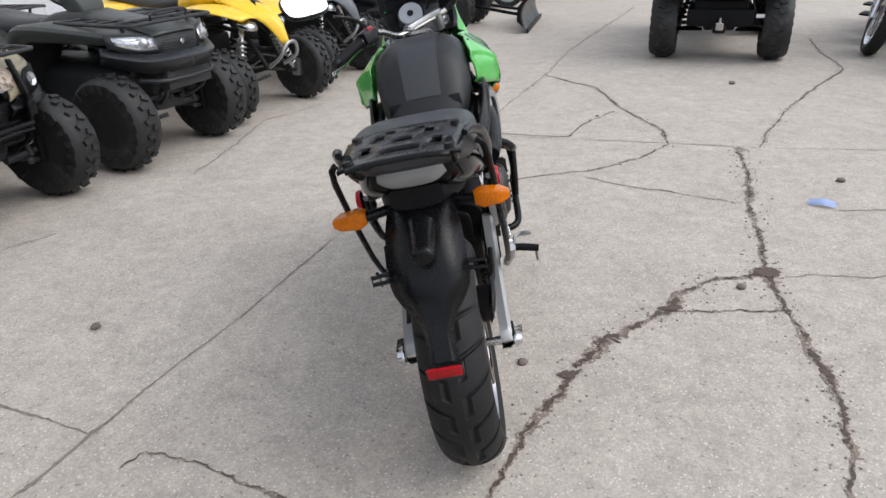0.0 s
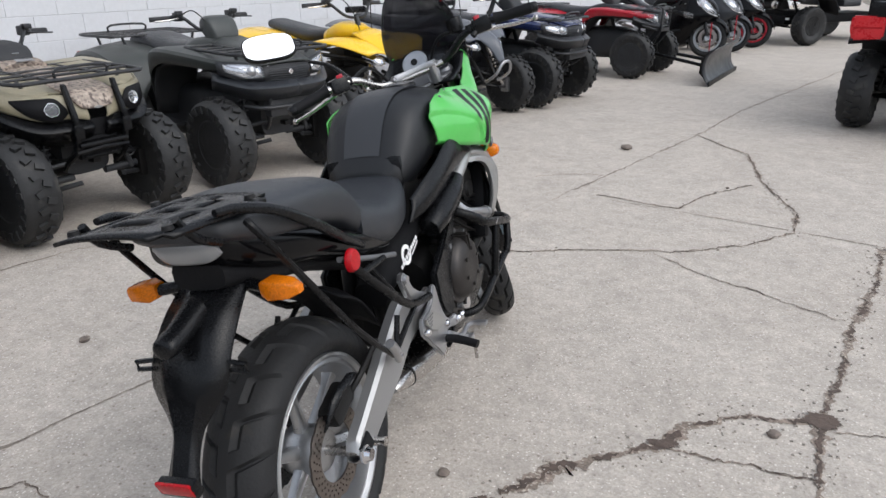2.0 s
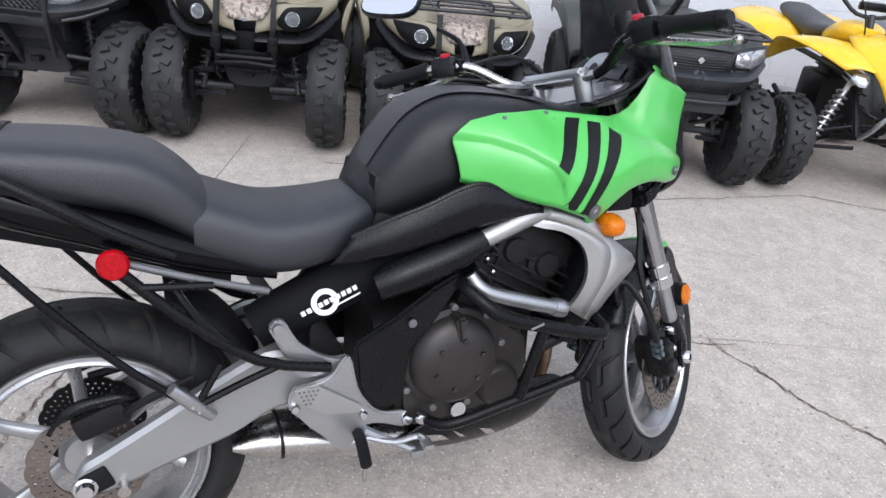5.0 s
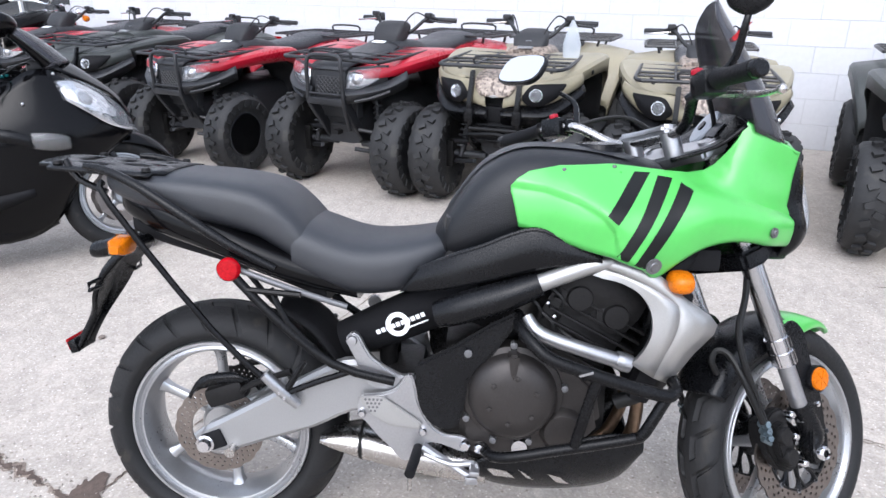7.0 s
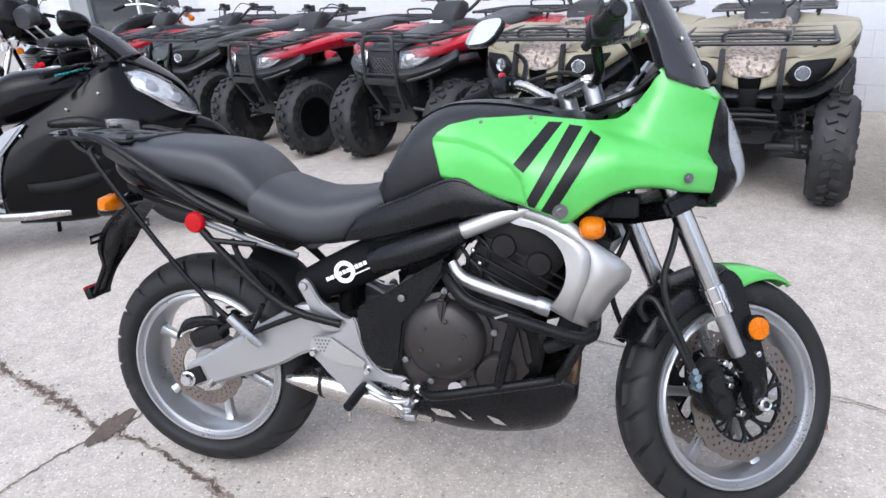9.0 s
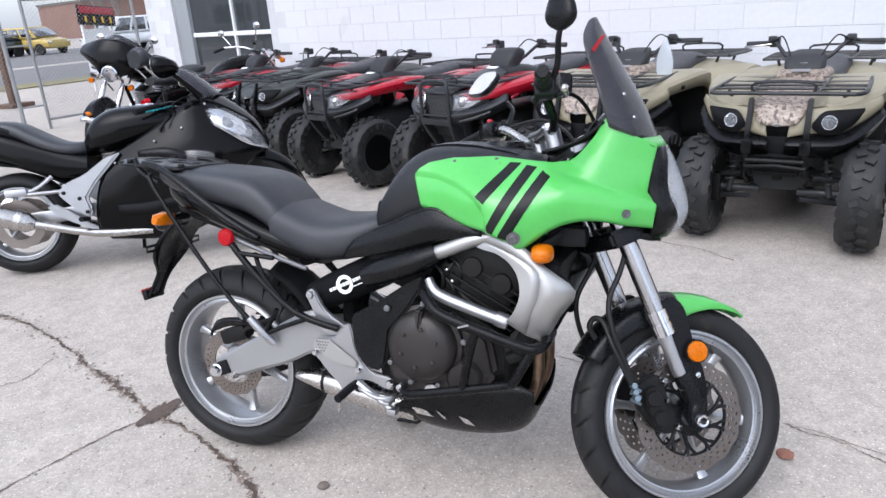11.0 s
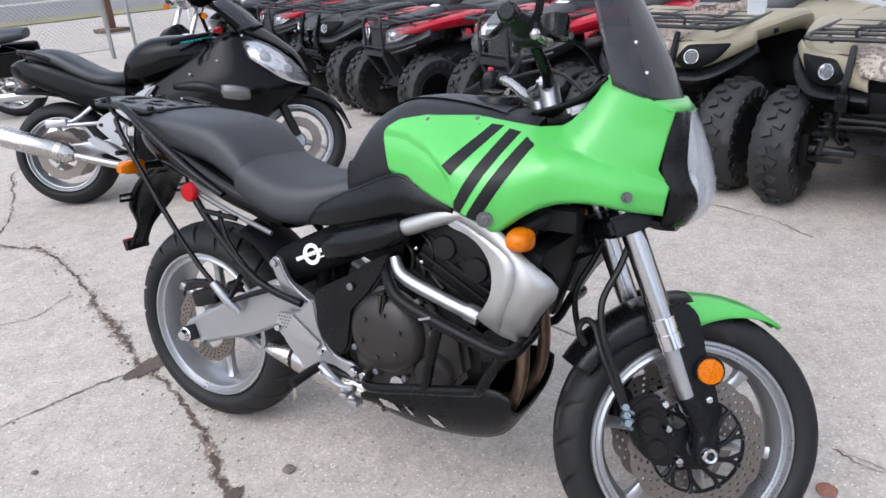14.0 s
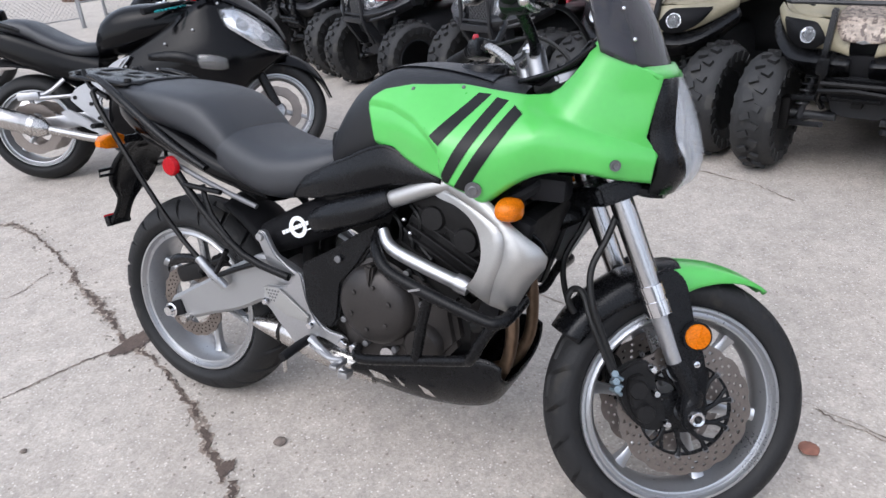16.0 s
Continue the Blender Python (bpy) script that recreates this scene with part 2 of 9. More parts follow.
def lathe(profile, seg=32, axis="x", close=False):
    """Turns a profile of (radius, offset along the axis) round the axis."""
    bm = bmesh.new()
    rings = []
    for k in range(seg):
        a = 2 * math.pi * k / seg
        c, s = math.cos(a), math.sin(a)
        rings.append([bm.verts.new({"x": (o, r * c, r * s), "y": (r * c, o, r * s), "z": (r * c, r * s, o)}[axis]) for r, o in profile])
    m = len(profile)
    for k in range(seg):
        a, b = rings[k], rings[(k + 1) % seg]
        for j in range(m if close else m - 1):
            bm.faces.new((a[j], b[j], b[(j + 1) % m], a[(j + 1) % m]))
    if not close:
        for j in (0, m - 1):
            if profile[j][0] > 1e-4:
                bm.faces.new([r[j] for r in rings])
    bmesh.ops.remove_doubles(bm, verts=bm.verts[:], dist=1e-5)
    return bm


def loft(secs, n=20, axis="y", steps=3):
    """A closed body through sections (station, cx, cz, half width, half height, squareness)."""
    line = []
    for i in range(len(secs) - 1):
        a, b, c, d = (np.array(secs[j], float) for j in (max(i - 1, 0), i, i + 1, min(i + 2, len(secs) - 1)))
        for k in range(steps):
            t = k / steps
            line.append(0.5 * (2 * b + (c - a) * t + (2 * a - 5 * b + 4 * c - d) * t * t + (3 * b - a - 3 * c + d) * t ** 3))
    line.append(np.array(secs[-1], float))
    bm = bmesh.new()
    rings = []
    for y, cx, cz, w, h, p in line:
        ring = []
        for k in range(n):
            a = 2 * math.pi * (k + 0.5) / n
            c, s = math.cos(a), math.sin(a)
            u = cx + w * math.copysign(abs(c) ** (2 / p), c)
            v = cz + h * math.copysign(abs(s) ** (2 / p), s)
            ring.append(bm.verts.new({"y": (u, y, v), "x": (y, u, v), "z": (u, v, y)}[axis]))
        rings.append(ring)
    for a, b in zip(rings, rings[1:]):
        for k in range(n):
            bm.faces.new((a[k], a[(k + 1) % n], b[(k + 1) % n], b[k]))
    bm.faces.new(rings[0])
    bm.faces.new(rings[-1][::-1])
    return bm


def sheet(rows, nu=4, nv=4):
    """A smooth skin through rows of control points (all rows the same length)."""
    rows = [spline(r, nv) for r in rows]
    cols = [spline(c, nu) for c in zip(*rows)]
    bm = bmesh.new()
    g = [[bm.verts.new(p) for p in c] for c in cols]
    for a, b in zip(g, g[1:]):
        for j in range(len(a) - 1):
            bm.faces.new((a[j], a[j + 1], b[j + 1], b[j]))
    bmesh.ops.remove_doubles(bm, verts=bm.verts[:], dist=1e-6)
    return bm


def plate(poly, x0, x1, bevel=0.004, axis="x", smooth_pts=0):
    """A flat outline given thickness along an axis; the outline is in the two other axes."""
    pts = poly
    if smooth_pts:
        pts = [tuple(p)[:2] for p in spline([(*p, 0) for p in poly] + [(*poly[0], 0)], smooth_pts)][:-1]
    bm = bmesh.new()
    vs = [bm.verts.new({"x": (x0, *p), "y": (p[0], x0, p[1]), "z": (p[0], p[1], x0)}[axis]) for p in pts]
    f = bm.faces.new(vs)
    e = bmesh.ops.extrude_face_region(bm, geom=[f])
    d = {"x": (x1 - x0, 0, 0), "y": (0, x1 - x0, 0), "z": (0, 0, x1 - x0)}[axis]
    bmesh.ops.translate(bm, vec=d, verts=[v for v in e["geom"] if isinstance(v, bmesh.types.BMVert)])
    bmesh.ops.recalc_face_normals(bm, faces=bm.faces[:])
    if bevel:
        bmesh.ops.bevel(bm, geom=bm.edges[:], offset=bevel, segments=2, affect="EDGES", clamp_overlap=True)
    bmesh.ops.triangulate(bm, faces=[f for f in bm.faces if len(f.verts) > 4])
    return bm


def ball(c, r, sx=1, sy=1, sz=1, seg=16):
    bm = bmesh.new()
    bmesh.ops.create_uvsphere(bm, u_segments=seg, v_segments=max(8, seg // 2), radius=r)
    bm.transform(pose(*c) @ Matrix.Diagonal((sx, sy, sz, 1)))
    return bm


def rod(a, b, r, seg=12, r2=None):
    return tube([a, b], [r, r2 if r2 else r] if r2 else r, 1, seg)


def coil(a, b, r, wire, turns, seg=6):
    a, b = Vector(a), Vector(b)
    d = (b - a).normalized()
    s = d.orthogonal().normalized()
    t = d.cross(s)
    n = turns * 10
    pts = [a + (b - a) * i / n + r * (math.cos(2 * math.pi * i / 10) * s + math.sin(2 * math.pi * i / 10) * t) for i in range(n + 1)]
    return tube(pts, wire, 1, seg)


def road_tyre(R, rim, w, grooves=True, seg=378, rows=36):
    """A motorcycle tyre with round crown and slanting grooves sunk into it; axis x."""
    bm = bmesh.new()
    prof = []
    for j in range(rows + 1):
        s = -1 + 2 * j / rows
        a = abs(s)
        x = math.copysign(min(1.0, math.sin(min(a / 0.62, 1.0) * math.pi / 2) if a < 0.62 else 1.0 - 0.32 * ((a - 0.62) / 0.38) ** 2), s) * w / 2
        r = R - (1 - math.cos(min(a / 0.62, 1.0) * math.pi / 2)) * w * 0.36 if a <= 0.62 else R - w * 0.36 - (R - w * 0.36 - rim) * ((a - 0.62) / 0.38)
        prof.append((s, x, r))
    ring = []
    step = 18 if seg > 200 else 6
    pitch = 2 * math.pi * step / seg
    for k in range(seg):
        row = []
        for s, x, r in prof:
            # the mesh is slanted with the grooves, so that their walls stay clean
            t = 2 * math.pi * k / seg - 1.1 * pitch * min(abs(s), 0.6)
            if grooves and abs(s) < 0.6:
                ph = (k + (0 if s > 0 else step // 2)) % step
                if (ph < step // 9 and abs(s) > 0.12) or (ph < step * 0.6 and 0.10 < abs(s) < 0.14):
                    r -= 0.009
            row.append(bm.verts.new((x, r * math.cos(t), r * math.sin(t))))
        ring.append(row)
    for k in range(seg):
        a, b = ring[k], ring[(k + 1) % seg]
        for j in range(rows):
            bm.faces.new((a[j], b[j], b[j + 1], a[j + 1]))
    return bm


def lug_tyre(R, rim, w, lugs=20):
    """An off-road tyre with staggered bar lugs and shoulder blocks; axis x."""
    h = w / 2
    prof = [(rim, -h * 0.72), (rim + 0.02, -h * 0.82), ((R + rim) / 2, -h * 1.0), (R - 0.045, -h * 0.99), (R - 0.024, -h * 0.78), (R - 0.018, -h * 0.4), (R - 0.016, 0)]
    prof += [(r, -o) for r, o in prof[-2::-1]]
    parts = []
    for k in range(lugs):
        for side in (-1, 1):
            a = 360 * (k + (0.5 if side > 0 else 0)) / lugs
            for off, ln, tilt in ((0.26, 0.46, 22), (0.80, 0.36, -8)):
                b = box((side * h * off, 0, 0), (h * ln, 0.032 * R / 0.3, 0.036), 0.0)
                b.transform(pose(0, 0, 0, 0, 0, side * tilt))
                drop = 0.018 if off < 0.5 else 0.03
                b.transform(pose(0, 0, R - drop, 0, (0 if off < 0.5 else side * 28), 0))
                b.transform(pose(0, 0, 0, a, 0, 0))
                parts.append(b)
            b = box((side * h * 0.99, 0, R - 0.072), (0.012, 0.03, 0.05))
            b.transform(pose(0, 0, 0, a, 0, 0))
            parts.append(b)
    return lathe(prof, 48), merge(*parts)


def petal_disc(r, inner, x, thick=0.005, petals=16, holes=True):
    """A wave-edged brake disc with holes drilled through; axis x."""
    bm = bmesh.new()
    n = petals * 20
    radii = [inner + (r - inner) * q / 8 for q in range(8)] + [r]
    rings = []
    for q in radii:
        rings.append([])
        for k in range(n):
            a = 2 * math.pi * k / n
            rr = q * (1 - 0.03 * (0.5 - 0.5 * math.cos(petals * a)) ** 2) if q == r else q
            rings[-1].append(bm.verts.new((x - thick / 2, rr * math.cos(a), rr * math.sin(a))))
    for j, (a, b) in enumerate(zip(rings, rings[1:])):
        for k in range(n):
            if holes and j in (1, 3, 5) and (k + 2 * j) % 10 in (0, 1, 2):
                continue
            bm.faces.new((a[k], a[(k + 1) % n], b[(k + 1) % n], b[k]))
    e = bmesh.ops.extrude_face_region(bm, geom=bm.faces[:])
    bmesh.ops.translate(bm, vec=(thick, 0, 0), verts=[v for v in e["geom"] if isinstance(v, bmesh.types.BMVert)])
    return bm


def alloy_wheel(R, w, spokes, phase, hub=0.05, twist=0.0):
    """Rim, spokes and hub of a cast wheel; axis x."""
    h = w / 2
    half = [(R + 0.004, h), (R + 0.002, h + 0.003), (R - 0.004, h + 0.003), (R - 0.007, h - 0.003), (R - 0.010, h - 0.008), (R - 0.016, h - 0.007), (R - 0.018, h - 0.005), (R - 0.022, h - 0.006), (R - 0.025, h - 0.014), (R - 0.031, h * 0.5), (R - 0.034, h * 0.2)]
    outer = [(R - 0.024, 0), (R - 0.018, h * 0.55), (R - 0.012, h - 0.012), (R + 0.004, h - 0.008)]
    loop = outer + half + [(R - 0.036, 0)] + [(r, -o) for r, o in half[::-1]] + [(r, -o) for r, o in outer[:0:-1]]
    rim = lathe(loop, 72, close=True)
    parts = []
    for k in range(spokes):
        s = loft([(hub * 0.7, 0, 0, 0.016, 0.018, 4), (R * 0.5, 0, 0, 0.012, 0.0125, 4), (R * 0.75, 0, 0, 0.012, 0.012, 4), (R - 0.026, 0, 0, 0.021, 0.019, 4)], 10, "z")
        s.transform(pose(0, 0, 0, phase + 360 * k / spokes, 0, 0))
        parts.append(s)
    parts.append(lathe([(0.0, -h * 0.75), (hub * 0.8, -h * 0.75), (hub, -h * 0.5), (hub, h * 0.5), (hub * 0.8, h * 0.75), (0.0, h * 0.75)], 28))
    return rim, merge(*parts)


# ---- ground, building, fence ----
U = Vector((0.287, 0.958, 0)).normalized()      # along the wall
N = Vector((0.958, -0.287, 0)).normalized()     # out of the wall
YAW = math.degrees(math.atan2(N.y, N.x)) - 90


def row(u, n, turn=0.0):
    """A pose in the row along the wall: u along it, n out of it; the thing's front (+y) looks out of the wall."""
    p = U * u + N * n
    return pose(p.x, p.y, 0, 0, 0, YAW + turn)


def concrete_material():
    m = bpy.data.materials.new("worn_concrete")
    m.use_nodes = True
    nt = m.node_tree
    b = nt.nodes["Principled BSDF"]
    tc = nt.nodes.new("ShaderNodeTexCoord")

    def noise_tex(scale, detail, rough=0.6):
        n = nt.nodes.new("ShaderNodeTexNoise")
        n.inputs["Scale"].default_value, n.inputs["Detail"].default_value, n.inputs["Roughness"].default_value = scale, detail, rough
        nt.links.new(tc.outputs["Object"], n.inputs["Vector"])
        return n

    def remap(sock, a, b_, lo, hi):
        r = nt.nodes.new("ShaderNodeMapRange")
        for k, v in zip(("From Min", "From Max", "To Min", "To Max"), (a, b_, lo, hi)):
            r.inputs[k].default_value = v
        nt.links.new(sock, r.inputs["Value"])
        return r.outputs[0]

    def mult(c, f):
        x = nt.nodes.new("ShaderNodeMixRGB")
        x.blend_type = "MULTIPLY"
        x.inputs["Fac"].default_value = 1
        nt.links.new(c, x.inputs["Color1"])
        nt.links.new(f, x.inputs["Color2"])
        return x.outputs[0]

    base = nt.nodes.new("ShaderNodeMixRGB")
    base.inputs["Color1"].default_value = (0.385, 0.340, 0.294, 1)
    base.inputs["Color2"].default_value = (0.452, 0.411, 0.364, 1)
    nt.links.new(noise_tex(0.8, 5).outputs["Fac"], base.inputs["Fac"])
    col = base.outputs[0]
    col = mult(col, remap(noise_tex(3.5, 6, 0.7).outputs["Fac"], 0.3, 0.7, 0.88, 1.10))
    col = mult(col, remap(noise_tex(60, 4, 0.75).outputs["Fac"], 0.3, 0.7, 0.88, 1.11))
    col = mult(col, remap(noise_tex(14, 5, 0.7).outputs["Fac"], 0.3, 0.7, 0.90, 1.09))
    grit = nt.nodes.new("ShaderNodeTexVoronoi")
    grit.inputs["Scale"].default_value = 170
    nt.links.new(tc.outputs["Object"], grit.inputs["Vector"])
    bw = nt.nodes.new("ShaderNodeRGBToBW")
    nt.links.new(grit.outputs["Color"], bw.inputs[0])
    col = mult(col, remap(bw.outputs[0], 0.1, 0.9, 0.84, 1.13))
    pale = nt.nodes.new("ShaderNodeMixRGB")
    pale.inputs["Color2"].default_value = (0.68, 0.64, 0.58, 1)
    chips = nt.nodes.new("ShaderNodeTexVoronoi")
    chips.inputs["Scale"].default_value = 58
    nt.links.new(tc.outputs["Object"], chips.inputs["Vector"])
    nt.links.new(remap(chips.outputs["Distance"], 0.13, 0.20, 0.85, 0.0), pale.inputs["Fac"])
    pits = nt.nodes.new("ShaderNodeTexVoronoi")
    pits.inputs["Scale"].default_value = 29
    nt.links.new(tc.outputs["Object"], pits.inputs["Vector"])
    pit = nt.nodes.new("ShaderNodeMixRGB")
    pit.inputs["Color2"].default_value = (0.17, 0.135, 0.105, 1)
    nt.links.new(remap(pits.outputs["Distance"], 0.08, 0.16, 0.7, 0.0), pit.inputs["Fac"])
    nt.links.new(col, pit.inputs["Color1"])
    nt.links.new(pit.outputs[0], pale.inputs["Color1"])
    stain = nt.nodes.new("ShaderNodeMixRGB")
    stain.inputs["Color2"].default_value = (0.17, 0.15, 0.13, 1)
    nt.links.new(remap(noise_tex(1.7, 7, 0.72).outputs["Fac"], 0.60, 0.80, 0.0, 0.45), stain.inputs["Fac"])
    nt.links.new(pale.outputs[0], stain.inputs["Color1"])
    nt.links.new(stain.outputs[0], b.inputs["Base Color"])
    b.inputs["Roughness"].default_value = 0.9
    bp = nt.nodes.new("ShaderNodeBump")
    bp.inputs["Strength"].default_value, bp.inputs["Distance"].default_value = 0.5, 0.004
    nt.links.new(noise_tex(110, 5, 0.7).outputs["Fac"], bp.inputs["Height"])
    nt.links.new(bp.outputs[0], b.inputs["Normal"])
    return m


CONCRETE = concrete_material()
CRACK_DIRT = mat("crack_dirt", (0.085, 0.062, 0.05), 0.95, 0, 0.4, 90, 0.8, 12)
CRUMB = mat("crumbled_edge", (0.215, 0.172, 0.14), 0.95, 0, 0.5, 120, 0.9, 25, spots=(70, 0.05, (0.44, 0.39, 0.33)))
JOINT = mat("joint_dirt", (0.215, 0.182, 0.15), 0.95, 0, 0.4, 70, 0.6, 9, spots=(16, 0.03, (0.34, 0.30, 0.255)))
PEBBLE = mat("dark_pebble", (0.16, 0.13, 0.11), 0.9, 0, 0.35, 90, 0.5, 30)
BLOCK = mat("white_painted_block", (0.61, 0.615, 0.635), 0.6, 0, 0.05, 30, 0.35, 1.6, spots=(2.2, -0.02, (0.57, 0.57, 0.575)))
MORTAR = mat("white_painted_mortar", (0.55, 0.55, 0.56), 0.8, 0, 0.1, 40, 0.3, 2)
GALV = mat("galvanised_steel", (0.33, 0.335, 0.34), 0.5, 0.7, 0.2, 60, 0.1, 6)
RUST = mat("rusty_steel", (0.14, 0.085, 0.06), 0.75, 0.3, 0.35, 50, 0.3, 8)
ASPHALT = mat("asphalt", (0.16, 0.155, 0.15), 0.9, 0, 0.2, 60, 0.5, 0.4)
GRASS = mat("dormant_grass", (0.20, 0.175, 0.085), 0.95, 0, 0.4, 25, 0.6, 2)
BRICK_FAR = mat("brown_brick", (0.22, 0.13, 0.10), 0.85, 0, 0.25, 8, 0.3, 0.5)
SIDING = mat("grey_siding", (0.38, 0.37, 0.36), 0.8, 0, 0.15, 8, 0.2, 0.5)
ROOF = mat("shingle_roof", (0.14, 0.13, 0.125), 0.9, 0, 0.25, 10, 0.3, 0.6)
BARK = mat("bare_twig", (0.16, 0.135, 0.12), 0.9, 0, 0.25, 30, 0.3, 4)
GLASS_DARK = mat("window_glass", (0.03, 0.034, 0.038), 0.05, 0, 0.2, 3, 0.0, 1, detail_rough=0.02, spec=1.0, coat=1.0)

# one sheet of ground that reaches the horizon, finer near the walk
bm = bmesh.new()
xs = [-2500, -400, -80, -30] + [-12 + 1.5 * i for i in range(17)] + [30, 80, 400, 2500]
grid = [[bm.verts.new((x, y, 0)) for y in xs] for x in xs]
for a, b in zip(grid, grid[1:]):
    for j in range(len(a) - 1):
        bm.faces.new((a[j], b[j], b[j + 1], a[j + 1]))
ground = tagged(part("ground", bm, CONCRETE), "worn pale concrete yard with dirt-filled cracks", "ground", kind="structure")


CRUMBS = []


def crack(pts, width, seed, material=None, name="crack", step=0.010, wander=0.010):
    """A ragged crack along a line on the ground: crumbled edges round a dark core."""
    rnd = random.Random(seed)
    line = []
    for (x0, y0), (x1, y1) in zip(pts, pts[1:]):
        k = max(2, int(math.hypot(x1 - x0, y1 - y0) / step))
        line += [(x0 + (x1 - x0) * i / k, y0 + (y1 - y0) * i / k) for i in range(k)]
    line.append(pts[-1])
    edge, core = bmesh.new(), bmesh.new()
    pe = pc = None
    off = slow = 0.0
    wa = wb = 0.7
    for i, (x, y) in enumerate(line):
        j = min(i + 1, len(line) - 1)
        d = Vector((line[j][0] - line[j - 1][0], line[j][1] - line[j - 1][1], 0)).normalized()
        s = Vector((-d.y, d.x, 0))
        slow = 0.93 * slow + rnd.gauss(0, wander * 0.28)
        off = 0.5 * off + rnd.gauss(0, wander * 0.25)
        big = 0.35 + 1.5 * abs(noise.noise((x * 3.1, y * 3.1, seed)))
        p = Vector((x, y, 0.0022)) + s * (off + slow)
        if width > 0.007:
            CRUMBS.append((p.x, p.y, width))
        tip = 0.25 if i in (0, len(line) - 1) else 1.0
        wa = 0.55 * wa + 0.45 * rnd.uniform(0.1, 1.3) * (2.4 if rnd.random() < 0.08 else 1)
        wb = 0.55 * wb + 0.45 * rnd.uniform(0.1, 1.3) * (2.4 if rnd.random() < 0.08 else 1)
        a, b = width * big * wa * tip, width * big * wb * tip
        cur = (edge.verts.new(p + s * a), edge.verts.new(p - s * b))
        if pe:
            edge.faces.new((pe[0], pe[1], cur[1], cur[0]))
        pe = cur
        deep = max(0.0, min(1.0, 0.75 + 2.2 * noise.noise((x * 17, y * 17, seed + 0.5))))
        c, e = (width * 0.5 * rnd.uniform(0.1, 1.0) * tip * (0.5 + big) * deep for _ in range(2))
        q = p + s * rnd.uniform(-0.2, 0.2) * width + Vector((0, 0, 0.0022))
        cur = (core.verts.new(q + s * c), core.verts.new(q - s * e))
        if pc:
            core.faces.new((pc[0], pc[1], cur[1], cur[0]))
        pc = cur
    ob = part(name, edge, material or CRUMB, ground)
    if material:
        core.free()
    else:
        part("crack_core", core, CRACK_DIRT, ob)
    return ob


# dirt-filled cracks and joints in the slabs
crack([(0.34, 0.34), (0.47, 0.53), (0.72, 0.71), (0.79, 0.84), (0.98, 0.98), (1.20, 1.02)], 0.030, 1)
crack([(1.20, 1.02), (1.31, 1.45), (1.40, 1.82), (1.53, 2.21), (1.66, 2.74)], 0.027, 2)
crack([(1.20, 1.02), (1.17, 0.73), (1.13, 0.28), (1.08, 0.08), (0.95, -0.23), (0.80, -0.8), (0.9, -2.0)], 0.024, 3)
crack([(0.74, 0.71), (0.92, 0.71), (1.15, 0.70)], 0.008, 4)
crack([(1.22, 0.98), (1.40, 0.98), (1.60, 0.96), (2.3, 1.05)], 0.005, 5)
crack([(1.24, 2.86), (1.28, 3.19), (1.12, 3.76), (1.04, 4.56), (0.65, 5.15)], 0.015, 6)
crack([(-0.46, 2.01), (-0.04, 2.11), (0.46, 2.31), (0.65, 2.34), (0.96, 2.53), (1.24, 2.86)], 0.011, 7)
crack([(0.55, 2.30), (0.83, 2.07), (1.04, 1.99), (1.36, 1.80)], 0.007, 8)
crack([(0.23, 3.10), (1.23, 2.88), (1.68, 2.76), (2.51, 2.64), (3.6, 2.5)], 0.006, 9, JOINT, "joint", wander=0.004)
crack([(1.78, 2.76), (1.94, 3.04), (2.27, 3.62), (2.85, 4.44), (3.39, 5.12), (3.55, 6.02), (3.81, 6.95)], 0.013, 10)
crack([(-0.68, 1.40), (-0.03, 3.23)], 0.003, 25, JOINT, "joint", wander=0.004)
crack([(-0.03, 3.23), (0.65, 5.15), (1.02, 6.46), (2.54, 10.45)], 0.009, 11, JOINT, "joint", wander=0.004)
crack([(-0.35, 3.45), (-0.09, 3.61), (0.10, 3.64)], 0.006, 12)
crack([(0.12, 3.17), (0.62, 3.08), (0.84, 3.49), (1.08, 3.74)], 0.008, 13)
crack([(-1.28, -0.40), (-1.175, -0.116), (-1.138, -0.004), (-1.09, 0.17), (-0.90, 0.69), (-0.68, 1.40)], 0.007, 14, JOINT, "joint", wander=0.003)
crack([(-1.72, 2.40), (-1.66, 2.93), (-1.63, 3.67), (-1.25, 4.20)], 0.006, 15)
crack([(-2.85, 0.635), (-2.32, 0.44), (-1.855, 0.263), (-1.449, 0.12), (-1.147, 0.002)], 0.007, 16, JOINT, "joint", wander=0.003)
crack([(-0.99, -0.14), (-0.94, -0.076), (-0.756, -0.134), (-0.616, -0.185), (-0.02, -0.45)], 0.007, 17)
crack([(1.78, 1.68), (2.01, 1.67), (2.4, 1.72)], 0.006, 18)
crack([(-0.48, -2.27), (-0.55, -1.92), (-0.44, -1.49), (-0.19, -0.86), (-0.02, -0.46), (0.06, -0.17), (0.19, 0.09), (0.34, 0.34)], 0.022, 19)
crack([(0.9, -0.75), (0.51, -0.64), (0.34, -0.59), (0.14, -0.54), (-0.02, -0.44)], 0.008, 20)
crack([(-2.37, 0.96), (-2.26, 1.30), (-2.08, 1.51)], 0.006, 21)
crack([(-0.57, 1.68), (-0.45, 1.92), (-0.40, 2.10)], 0.004, 22)
crack([(-0.48, -2.27), (-0.85, -2.7), (-1.3, -3.5), (-2.4, -4.4)], 0.008, 23)
crack([(0.166, -1.398), (-0.07, -1.251), (-0.296, -1.301)], 0.004, 24)
crack([(-3.2, -2.0), (-2.6, -1.75), (-2.2, -0.9), (-2.0, -0.2)], 0.006, 26)
